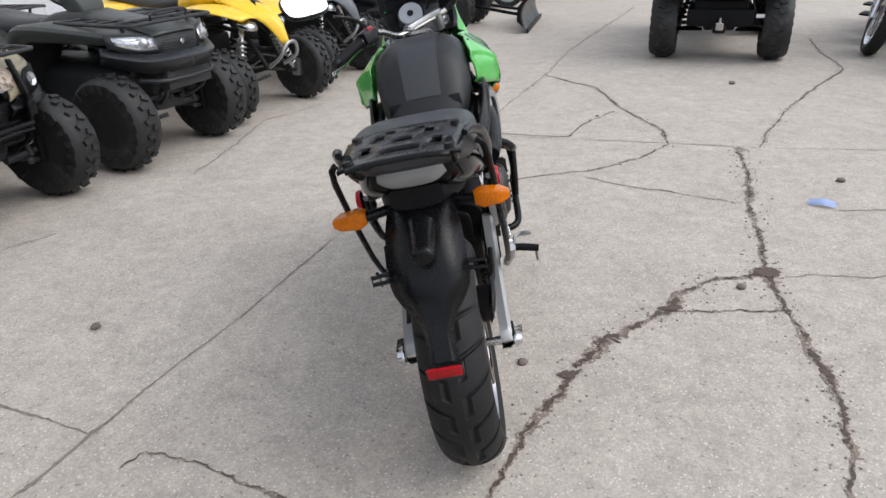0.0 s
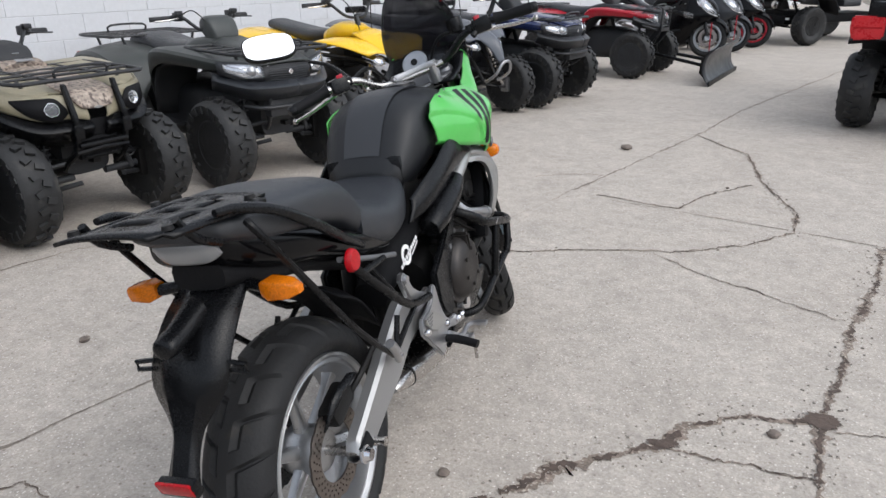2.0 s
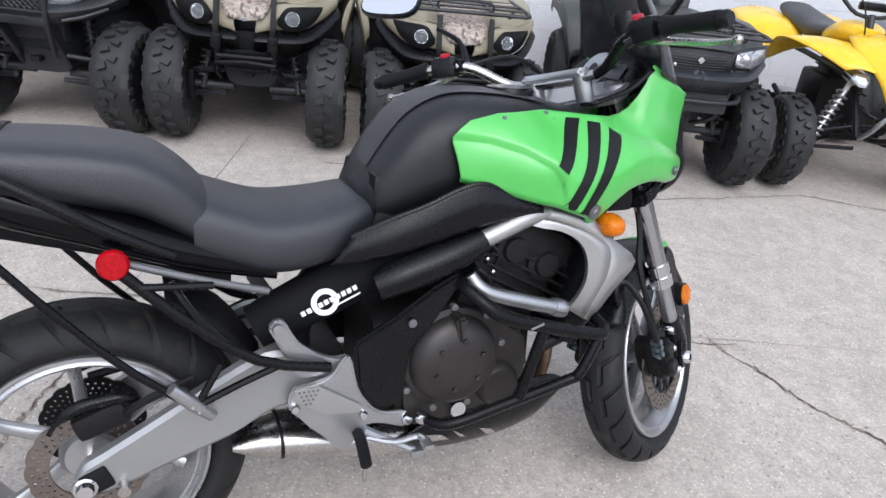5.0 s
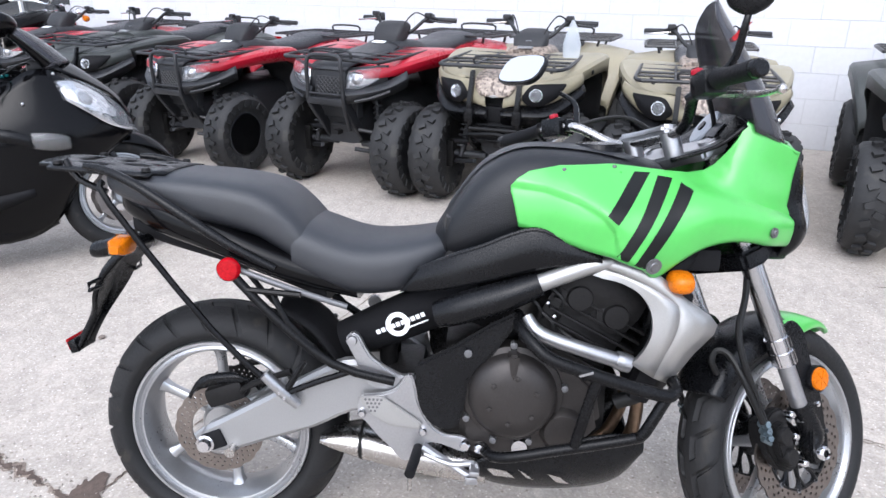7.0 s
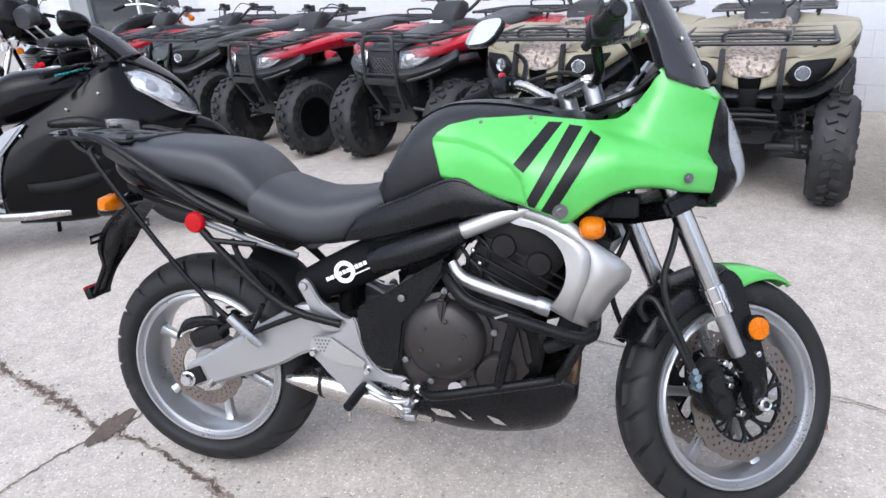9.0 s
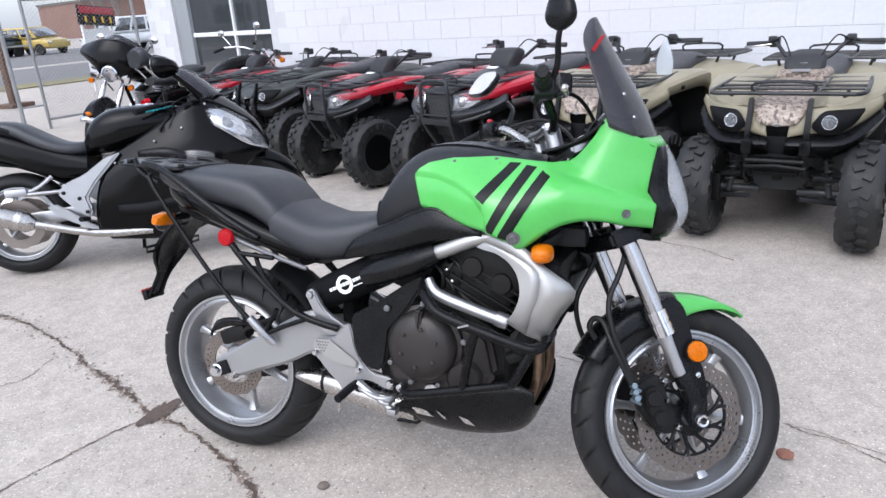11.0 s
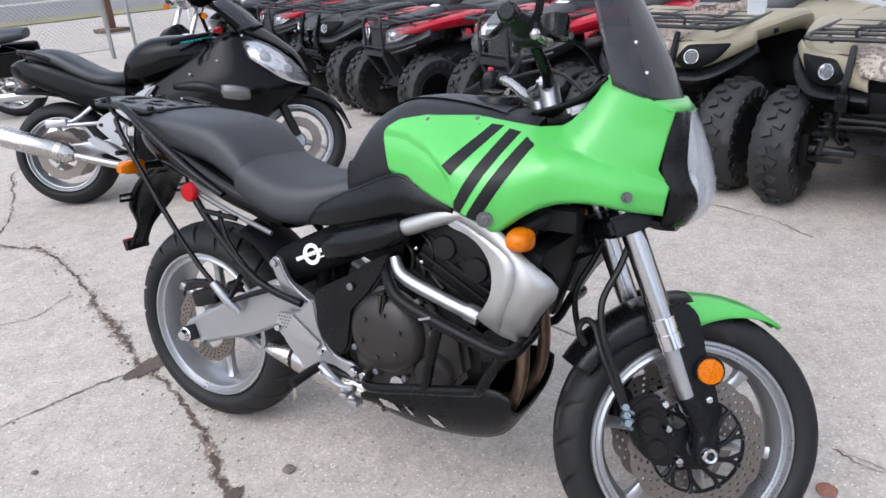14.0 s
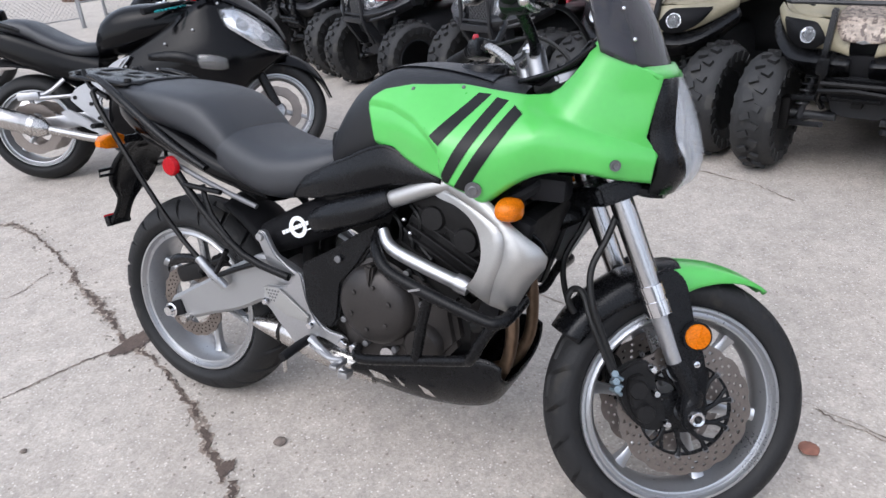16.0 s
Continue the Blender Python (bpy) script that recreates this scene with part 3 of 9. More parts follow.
for i, (x, y, a, b) in enumerate(((-0.03, -0.46, 0.10, 0.055), (1.20, 1.02, 0.07, 0.045), (0.74, 0.73, 0.05, 0.03), (0.30, 0.30, 0.04, 0.025))):
    rnd = random.Random(50 + i)
    bm = bmesh.new()
    hub_ = bm.verts.new((x, y, 0.006))
    rim_ = []
    r_ = 0.8
    for k in range(48):
        r_ = 0.6 * r_ + 0.4 * rnd.uniform(0.35, 1.25)
        rim_.append(bm.verts.new((x + a * r_ * math.cos(k * 0.1309), y + b * r_ * math.sin(k * 0.1309), 0.0058)))
    for k in range(48):
        bm.faces.new((hub_, rim_[k], rim_[(k + 1) % 48]))
    part("dirt_patch", bm, CRACK_DIRT, ground)


# loose crumbs and grit that have broken off along the cracks
rnd = random.Random(7)
vs, fs = [], []
for x, y, w in CRUMBS:
    for _ in range(2):
        if rnd.random() < min(0.9, w * 22):
            r = rnd.uniform(0.0015, 0.0048) * (1.6 if rnd.random() < 0.06 else 1)
            cx, cy = x + rnd.gauss(0, w * 1.5), y + rnd.gauss(0, w * 1.5)
            o = len(vs)
            for dx, dy, dz in ((-1, -1, 0), (1, -1, 0), (1, 1, 0), (-1, 1, 0), (-0.5, -0.6, 1.1), (0.6, -0.4, 0.9), (0.5, 0.6, 1.2), (-0.6, 0.5, 0.8)):
                vs.append((cx + r * (dx + rnd.uniform(-0.4, 0.4)), cy + r * (dy + rnd.uniform(-0.4, 0.4)), 0.001 + r * dz))
            fs += [tuple(o + k for k in f) for f in ((4, 5, 6, 7), (0, 1, 5, 4), (1, 2, 6, 5), (2, 3, 7, 6), (3, 0, 4, 7))]
me = bpy.data.meshes.new("grit")
me.from_pydata(vs, [], fs)
me.materials.append(mat("concrete_crumb", (0.32, 0.285, 0.25), 0.95, 0, 0.35, 200, 0.3, 60))
grit_ob = new("grit", me)
grit_ob.parent = ground
tagged(grit_ob, "loose crumbs of broken concrete", kind="stuff")


def pebble(x, y, r, seed, material, name="pebble", label="small dark stone lying on the concrete", flat=0.5):
    rnd = random.Random(seed)
    bm = bmesh.new()
    bmesh.ops.create_icosphere(bm, subdivisions=2, radius=r)
    for v in bm.verts:
        v.co *= rnd.uniform(0.8, 1.15)
        v.co.z = v.co.z * flat + r * flat * 0.8
    bm.transform(pose(x, y, 0, 0, 0, rnd.uniform(0, 360)))
    return tagged(part(name, bm, material), label, "stone")


# the white block building, courses of 0.2 m, running bond
WALL_N, WALL_H, U0, U1 = -5.15, 4.4, -9.2, 40.0
wall_m = Matrix.Translation(N * WALL_N) @ Matrix(((U.x, -N.x, 0, 0), (U.y, -N.y, 0, 0), (0, 0, 1, 0), (0, 0, 0, 1)))


def wall_box(u0, u1, d0, d1, z0, z1, bevel=0.0):
    """A box in the wall's own axes: along it, into it, up."""
    b = box(((u0 + u1) / 2, (d0 + d1) / 2, (z0 + z1) / 2), (u1 - u0, d1 - d0, z1 - z0), bevel)
    b.transform(wall_m)
    return b


OPEN = (-8.45, -6.15, 0.35, 3.2)
wall = tagged(part("wall_main", merge(wall_box(U0, OPEN[0], -0.006, 0.3, 0, WALL_H), wall_box(OPEN[1], U1, -0.006, 0.3, 0, WALL_H), wall_box(OPEN[0], OPEN[1], -0.006, 0.3, 0, OPEN[2]), wall_box(OPEN[0], OPEN[1], -0.006, 0.3, OPEN[3], WALL_H)), MORTAR),
              "white painted concrete block wall", "wall", kind="structure")
tagged(part("wall_end", wall_box(U0, U0 + 0.3, 0.3, 9.0, 0, WALL_H), MORTAR), "white painted end wall", "wall", kind="structure")
tagged(part("wall_inner", wall_box(U0, U1, 6.0, 6.3, 0, WALL_H), MORTAR), "plain inner wall", "wall", kind="structure")
tagged(part("roof_slab", wall_box(U0 - 0.1, U1, -0.1, 9.0, WALL_H, WALL_H + 0.25), SIDING), "flat roof edge", "roof", kind="structure")
win = tagged(new("window_1"), "steel-framed shop window in the white wall", "window", kind="structure")
part("window_frame", merge(wall_box(OPEN[0], OPEN[0] + 0.35, 0.03, 0.2, OPEN[2], OPEN[3], 0.01), wall_box(OPEN[1] - 0.06, OPEN[1], 0.05, 0.2, OPEN[2], OPEN[3], 0.01), wall_box(OPEN[0], OPEN[1], 0.05, 0.2, OPEN[2], OPEN[2] + 0.08, 0.01), wall_box(OPEN[0], OPEN[1], 0.05, 0.2, OPEN[3] - 0.08, OPEN[3], 0.01)), mat("grey_steel_frame", (0.30, 0.32, 0.33), 0.5, 0.2, 0.1, 40, 0.1, 3), win, "grey steel frame")
for z in (1.16, 1.71, 2.3):
    part("glazing_bar", wall_box(OPEN[0] + 0.35, OPEN[1] - 0.06, 0.06, 0.13, z - 0.03, z + 0.03, 0.008), WHITE_PLASTIC, win)
for u in (-7.05,):
    part("mullion", wall_box(u - 0.02, u + 0.02, 0.055, 0.12, OPEN[2] + 0.08, OPEN[3] - 0.08, 0.006), WHITE_PLASTIC, win)
for z0, z1 in ((0.43, 1.13), (1.19, 1.68), (1.74, 2.27), (2.33, 3.12)):
    for u0, u1 in ((OPEN[0] + 0.35, -7.07), (-7.03, OPEN[1] - 0.06)):
        part("pane", wall_box(u0, u1, 0.09, 0.096, z0, z1), GLASS_DARK, win)
tagged(part("window_sill", wall_box(OPEN[0] - 0.05, OPEN[1] + 0.05, -0.05, 0.1, OPEN[2] - 0.06, OPEN[2], 0.01), BLOCK), "white painted sill", "sill", kind="structure")

# chain-link fence with a gate at the building's corner
FU = -9.35


def fence_pt(n, z):
    p = U * FU + N * n
    return (p.x, p.y, z)


fence = thing("chain_link_fence", Matrix.Identity(4), "galvanised chain-link fence with a gate beside the building", "fence")
FH = 1.82
for n in (-5.0, -3.35, -3.0, 0.2, 3.4, 6.6):
    part("post", rod(fence_pt(n, 0), fence_pt(n, FH + (0.12 if n in (-3.35, -3.0) else 0.05)), 0.032 if n in (-3.0, 0.2) else 0.024, 10), GALV, fence)
for a, b in ((-5.0, -3.35), (-3.0, 6.6)):
    part("top_rail", rod(fence_pt(a, FH), fence_pt(b, FH), 0.021, 8), GALV, fence)
    part("bottom_rail", rod(fence_pt(a, 0.14), fence_pt(b, 0.14), 0.019 if a < -4 else 0.006, 8), GALV, fence)
for zl in (0.35, 1.2):
    part("gate_latch", tube([fence_pt(-3.35, zl), fence_pt(-3.0, zl)], 0.012, 1, 8), GALV, fence)
bm = bmesh.new()
pitch, wr = 0.062, 0.0019


def wire(bm, p, q):
    d = Vector(q) - Vector(p)
    s1 = U * wr
    s2 = d.normalized().cross(U) * wr
    for s in (s1, s2):
        vs = [bm.verts.new(Vector(p) - s), bm.verts.new(Vector(p) + s), bm.verts.new(Vector(q) + s), bm.verts.new(Vector(q) - s)]
        bm.faces.new(vs)


for a, b in ((-5.0, -3.35), (-3.0, 4.0)):
    k = int((b - a + FH) / pitch)
    for i in range(k):
        n0 = a - FH + i * pitch
        for sgn in (1, -1):
            z0, z1, m0, m1 = 0.12, FH, n0, n0 + FH - 0.12
            if m0 < a:
                z0 += a - m0
                m0 = a
            if m1 > b:
                z1 -= m1 - b
                m1 = b
            if z1 - z0 < 0.03:
                continue
            if sgn > 0:
                wire(bm, fence_pt(m0, z0), fence_pt(m1, z1))
            else:
                wire(bm, fence_pt(a + b - m0, z0), fence_pt(a + b - m1, z1))
tagged(part("wire_mesh", bm, GALV, fence, "woven wire mesh"), kind="stuff")


# ---- utility quads ----
TYRES = {}


def quad_wheel(parent, x, y, R, w, rim_mat, flip):
    rimr = 0.165 if R > 0.29 else 0.135
    hub = new("wheel")
    hub.parent = parent
    hub.matrix_basis = pose(x, y, R)
    if (R, w) not in TYRES:
        carcass, lugs = lug_tyre(R, rimr, w)
        t = part("tyre", carcass, KNOB, hub, "black knobby off-road tyre")
        TYRES[R, w] = (t.data, tagged(part("tread", lugs, KNOB, t), kind="stuff").data)
    else:
        t = new("tyre", TYRES[R, w][0])
        t.parent, t["label"] = hub, "black knobby off-road tyre"
        tagged(new("tread", TYRES[R, w][1]), kind="stuff").parent = t
    s = 1 if x > 0 else -1
    h = w / 2
    rim = lathe([(rimr + 0.004, s * h * 0.72), (rimr - 0.01, s * h * 0.74), (rimr - 0.03, s * h * 0.2), (rimr * 0.75, s * h * 0.12), (rimr * 0.5, s * h * 0.28), (0.06, s * h * 0.30),
                 (0.055, s * h * 0.5), (0.0, s * h * 0.52)], 28)
    part("rim", rim, rim_mat, hub)
    for k in range(4):
        a = math.pi / 4 + k * math.pi / 2
        part("wheel_nut", moved(lathe([(0.0, 0.02 * s), (0.009, 0.02 * s), (0.009, 0), (0.0, 0)], 6),
             pose(s * h * 0.3, 0.085 * math.cos(a), 0.085 * math.sin(a))), CHROME, hub)
    return hub


def quad_bars(q, y, z, width=0.38, pod=True, pod_mat=None, tall=1.0):
    part("handlebar", tube([(-width + 0.1, y - 0.12, z + 0.07), (-width * 0.55, y - 0.06, z + 0.08), (-0.09, y + 0.02, z - 0.02), (0.09, y + 0.02, z - 0.02), (width * 0.55, y - 0.06, z + 0.08),
                            (width - 0.1, y - 0.12, z + 0.07)], 0.012, 4, 10), DUSTY_HAZE_ROD, q)
    for s in (-1, 1):
        part("grip", rod((s * (width - 0.12), y - 0.115, z + 0.07), (s * (width + 0.02), y - 0.155, z + 0.065), 0.017, 12), DUSTY_HAZE_MATTE, q)
        part("switch_box", box((s * (width - 0.16), y - 0.09, z + 0.078), (0.06, 0.055, 0.06), 0.01), DUSTY_HAZE, q)
        part("control_cable", tube([(s * (width - 0.17), y - 0.06, z + 0.09), (s * (width - 0.22), y + 0.02, z + 0.12), (s * 0.09, y + 0.10, z + 0.02), (s * 0.06, y + 0.14, z - 0.12)], 0.0045, 4, 6), CABLE, q)
        part("brake_reservoir", box((s * (width - 0.15), y - 0.055, z + 0.105), (0.05, 0.035, 0.03), 0.008), DUSTY_HAZE, q)
        part("brake_lever", tube([(s * (width - 0.15), y - 0.06, z + 0.07), (s * (width - 0.05), y - 0.05, z + 0.06), (s * (width + 0.02), y - 0.08, z + 0.055)], 0.006, 3, 6), STEEL if s > 0 else DUSTY_HAZE, q)
    if pod:
        pod_ = part("instrument_pod", loft([(y - 0.04, 0, z + 0.015, 0.08, 0.03 * tall, 5), (y + 0.02, 0, z - 0.055 + 0.06 * tall, 0.10, 0.06 * tall, 5), (y + 0.11, 0, z - 0.095 + 0.075 * tall, 0.115, 0.075 * tall, 5), (y + 0.17, 0, z - 0.105 + 0.05 * tall, 0.10, 0.05 * tall, 5), (y + 0.19, 0, z - 0.10 + 0.02 * tall, 0.075, 0.02 * tall, 5)], 20), pod_mat or DUSTY_HAZE_MATTE, q)
        part("pod_badge", moved(plate([(-0.022, 0.012), (0.022, 0.012), (0, -0.014)], -0.003, 0.003, 0.001, "y"), pose(0, y + 0.165, z - 0.035, -35)), SILVER, pod_)
    part("steering_column", rod((0, y + 0.02, z - 0.02), (0, y + 0.2, z - 0.45), 0.022), DUSTY_HAZE_ROD, q)


def rack(q, name, y0, y1, w, z, legs, drop=0.14):
    r = part(name, tube([(-w, y1, z + 0.01), (-w - 0.01, (y0 + y1) / 2, z + 0.005), (-w, y0, z), (-w * 0.6, y0 + 0.02 * (1 if y0 > y1 else -1), z), (w * 0.6, y0 + 0.02 * (1 if y0 > y1 else -1), z), (w, y0, z), (w + 0.01, (y0 + y1) / 2, z + 0.005), (w, y1, z + 0.01)], 0.0115, 3, 8), DUSTY_HAZE_ROD, q, "black tubular steel rack")
    rails = [[(-w, y1, z + 0.01), (w, y1, z + 0.01)]]
    rails += [[(-w, y0 + (y1 - y0) * k / 4, z + 0.004), (w, y0 + (y1 - y0) * k / 4, z + 0.004)] for k in range(1, 4)]
    rails += [[(w * k, y0, z - 0.002), (w * k, y1, z + 0.008)] for k in (-0.45, 0.45)]
    for l in rails:
        part("rail", tube(l, 0.0085, 1, 6), DUSTY_HAZE_ROD, r)
    for x, y in legs:
        part("leg", tube([(x, y, z), (x * 0.92, y, z - drop)], 0.0105, 1, 6), DUSTY_HAZE_ROD, r)
    part("rack_bow", tube([(-w * 0.4, y0, z), (-w * 0.36, y0 + 0.01, z + 0.055), (w * 0.36, y0 + 0.01, z + 0.055), (w * 0.4, y0, z)], 0.009, 3, 8), DUSTY_HAZE_ROD, r)


def suspension(q, y, R, hw, springs=DUSTY_HAZE, front=True):
    for s in (-1, 1):
        part("control_arm", tubes([[(s * 0.13, y + 0.14, 0.30), (s * (hw - 0.1), y, 0.25)], [(s * 0.13, y - 0.14, 0.30), (s * (hw - 0.1), y, 0.25)],
                                   [(s * 0.13, y + 0.1, 0.42), (s * (hw - 0.1), y, 0.38)], [(s * 0.13, y - 0.1, 0.42), (s * (hw - 0.1), y, 0.38)]], 0.014), DUSTY_HAZE_ROD, q)
        part("axle_shaft", rod((s * 0.1, y, R), (s * (hw - 0.04), y, R), 0.022), DUSTY_HAZE, q)
        part("hub_carrier", box((s * (hw - 0.09), y, R), (0.05, 0.09, 0.17), 0.012), ENGINE, q)
        part("shock_absorber", merge(rod((s * (hw - 0.16), y + 0.02, 0.29), (s * 0.2, y - 0.02, 0.66), 0.017), coil((s * (hw - 0.165), y + 0.02, 0.36), (s * 0.21, y - 0.02, 0.62), 0.03, 0.006, 8)), springs, q)


def upright_front(q, body, hood, fascia, rack_z):
    """Upright black front with a mesh grille, slanted lamps and a tall bumper hoop."""
    for s in (-1, 1):
        part("lamp_bezel", sheet([[(s * 0.125, 0.495, 0.685), (s * 0.13, 0.465, 0.82)], [(s * 0.25, 0.455, 0.70), (s * 0.25, 0.425, 0.835)], [(s * 0.36, 0.38, 0.745), (s * 0.36, 0.36, 0.84)]], 4, 4), DUSTY_HAZE, q, solid=0.02)
        hl = part("headlamp", sheet([[(s * 0.15, 0.505, 0.705), (s * 0.152, 0.482, 0.798)], [(s * 0.245, 0.47, 0.715), (s * 0.25, 0.44, 0.818)], [(s * 0.325, 0.418, 0.762), (s * 0.335, 0.398, 0.822)]], 4, 4), REFLECT, q, "slanted clear headlamp", solid=0.012)
        part("lamp_bulb", moved(lathe([(0.0, 0.022), (0.012, 0.02), (0.03, 0.004), (0.034, 0.0)], 18, "y"), pose(s * 0.205, 0.492, 0.755, 0, 0, -18 * s)), SILVER, hl)
        part("lamp_lens", sheet([[(s * 0.148, 0.528, 0.70), (s * 0.15, 0.505, 0.803)], [(s * 0.25, 0.495, 0.71), (s * 0.255, 0.465, 0.823)], [(s * 0.332, 0.438, 0.757), (s * 0.34, 0.418, 0.826)]], 4, 4), CLEAR, hl, solid=0.005)
        part("corner_fascia", sheet([[(s * 0.12, 0.52, 0.695), (s * 0.12, 0.545, 0.66), (s * 0.12, 0.52, 0.60)], [(s * 0.25, 0.475, 0.705), (s * 0.26, 0.505, 0.675), (s * 0.25, 0.47, 0.625)],
                                     [(s * 0.365, 0.39, 0.745), (s * 0.385, 0.41, 0.71), (s * 0.365, 0.37, 0.655)], [(s * 0.44, 0.28, 0.80), (s * 0.455, 0.285, 0.76), (s * 0.43, 0.26, 0.70)]], 4, 1), fascia, q, solid=0.012, smooth=25)
        part("fascia_rib", tube([(s * 0.20, 0.515, 0.625), (s * 0.30, 0.47, 0.65), (s * 0.385, 0.395, 0.685)], 0.010, 3, 8), fascia, q)
        part("bumper_plate", plate([(0.30, 0.36), (0.36, 0.34), (0.56, 0.60), (0.55, 0.66), (0.50, 0.64)], s * 0.13 - 0.012, s * 0.13 + 0.012, 0.004), DUSTY_HAZE_ROD, q)
    part("front_panel", box((0, 0.475, 0.715), (0.25, 0.05, 0.20), 0.02), DUSTY_HAZE, q)
    grille = part("grille", box((0, 0.497, 0.71), (0.20, 0.02, 0.11), 0.004), DUSTY_HAZE_MATTE, q, "black mesh grille")
    for s in (-1, 1):
        for k in range(-5, 6):
            x0, x1 = max(-0.09, min(0.09, 0.03 * k - 0.05)), max(-0.09, min(0.09, 0.03 * k + 0.05))
            z0, z1 = 0.71 + s * (x0 - 0.03 * k), 0.71 + s * (x1 - 0.03 * k)
            if abs(x1 - x0) > 0.01:
                part("mesh_bar", tube([(x0, 0.512, z0), (x1, 0.512, z1)], 0.0035, 1, 4), DUSTY_HAZE, grille)
    part("bumper", merge(tube([(-0.10, 0.44, 0.42), (-0.135, 0.545, 0.60), (-0.135, 0.55, 0.70), (-0.13, 0.555, 0.84), (-0.10, 0.54, 0.893), (0.10, 0.54, 0.893), (0.13, 0.555, 0.84), (0.135, 0.55, 0.70), (0.135, 0.545, 0.60), (0.10, 0.44, 0.42)], 0.0135, 3, 10),
                         box((0, 0.548, 0.615), (0.27, 0.03, 0.045), 0.008), rod((-0.13, 0.548, 0.66), (0.13, 0.548, 0.66), 0.008)), DUSTY_HAZE_ROD, q, "tall black tubular bumper hoop")
    part("hood", sheet([[(-0.13, 0.50, 0.80), (-0.05, 0.51, 0.805), (0.05, 0.51, 0.805), (0.13, 0.50, 0.80)], [(-0.15, 0.44, 0.835), (-0.06, 0.45, 0.845), (0.06, 0.45, 0.845), (0.15, 0.44, 0.835)], [(-0.17, 0.1, 0.865), (-0.07, 0.1, 0.88), (0.07, 0.1, 0.88), (0.17, 0.1, 0.865)],
                        [(-0.14, -0.12, 0.895), (-0.07, -0.12, 0.92), (0.07, -0.12, 0.92), (0.14, -0.12, 0.895)]], 4, 1), hood, q, solid=0.012, smooth=25)


def beak_front(q, body, hood, fascia, rack_z):
    """Broad dark mask between wide slanted lamps over an angular beak bumper."""
    for s in (-1, 1):
        part("lamp_bezel", sheet([[(s * 0.17, 0.50, 0.705), (s * 0.18, 0.475, 0.805)], [(s * 0.30, 0.455, 0.71), (s * 0.30, 0.425, 0.825)], [(s * 0.42, 0.35, 0.755), (s * 0.42, 0.335, 0.835)]], 4, 4), DUSTY_HAZE, q, solid=0.02)
        hl = part("headlamp", sheet([[(s * 0.20, 0.51, 0.735), (s * 0.205, 0.492, 0.792)], [(s * 0.30, 0.475, 0.735), (s * 0.30, 0.445, 0.81)], [(s * 0.395, 0.385, 0.775), (s * 0.395, 0.37, 0.815)]], 4, 4), REFLECT, q, "wide slanted clear headlamp", solid=0.012)
        part("lamp_bulb", moved(lathe([(0.0, 0.022), (0.012, 0.02), (0.03, 0.004), (0.034, 0.0)], 18, "y"), pose(s * 0.265, 0.492, 0.768, 0, 0, -20 * s)), SILVER, hl)
        part("lamp_lens", sheet([[(s * 0.198, 0.53, 0.73), (s * 0.203, 0.512, 0.797)], [(s * 0.305, 0.498, 0.73), (s * 0.305, 0.468, 0.815)], [(s * 0.402, 0.402, 0.77), (s * 0.402, 0.388, 0.82)]], 4, 4), CLEAR, hl, solid=0.005)
        part("beak", sheet([[(s * 0.0, 0.585, 0.70), (s * 0.0, 0.625, 0.665), (s * 0.0, 0.60, 0.60)], [(s * 0.17, 0.555, 0.70), (s * 0.18, 0.60, 0.665), (s * 0.17, 0.57, 0.59)], [(s * 0.30, 0.475, 0.705), (s * 0.32, 0.51, 0.67), (s * 0.30, 0.47, 0.60)],
                            [(s * 0.43, 0.30, 0.755), (s * 0.45, 0.32, 0.72), (s * 0.43, 0.28, 0.66)]], 4, 1), fascia, q, "angular grey beak bumper", solid=0.014, smooth=25)
        part("lower_brace", tube([(s * 0.10, 0.36, 0.36), (s * 0.17, 0.50, 0.44), (s * 0.19, 0.565, 0.60)], 0.013, 3, 8), DUSTY_HAZE_ROD, q)
    mask = part("front_mask", sheet([[(-0.185, 0.505, 0.695), (0, 0.54, 0.69), (0.185, 0.505, 0.695)], [(-0.19, 0.49, 0.79), (0, 0.515, 0.80), (0.19, 0.49, 0.79)]], 3, 6), DUSTY_HAZE_MATTE, q, "black mesh mask", solid=0.012)
    for k in range(6):
        part("mask_bar", tube([(-0.15, 0.524, 0.705 + 0.014 * k), (0, 0.547, 0.703 + 0.014 * k), (0.15, 0.524, 0.705 + 0.014 * k)], 0.003, 3, 4), DUSTY_HAZE, mask)
    part("mask_badge", moved(plate([(-0.02, 0), (0, 0.02), (0.02, 0), (0, -0.02)], -0.004, 0.004, 0.002, "y"), pose(0, 0.548, 0.75)), CHROME, mask)
    part("air_dam", box((0, 0.53, 0.53), (0.40, 0.08, 0.12), 0.02), DUSTY_HAZE_MATTE, q)
    part("bumper_bar", tube([(-0.30, 0.44, 0.55), (-0.2, 0.57, 0.54), (0.2, 0.57, 0.54), (0.30, 0.44, 0.55)], 0.014, 3, 8), DUSTY_HAZE_ROD, q)
    part("hood", sheet([[(-0.19, 0.50, 0.80), (-0.08, 0.52, 0.81), (0.08, 0.52, 0.81), (0.19, 0.50, 0.80)], [(-0.20, 0.36, 0.84), (-0.09, 0.37, 0.862), (0.09, 0.37, 0.862), (0.20, 0.36, 0.84)], [(-0.19, 0.1, 0.87), (-0.08, 0.1, 0.895), (0.08, 0.1, 0.895), (0.19, 0.1, 0.87)],
                        [(-0.15, -0.12, 0.90), (-0.08, -0.12, 0.93), (0.08, -0.12, 0.93), (0.15, -0.12, 0.90)]], 4, 1), hood, q, solid=0.012, smooth=25)


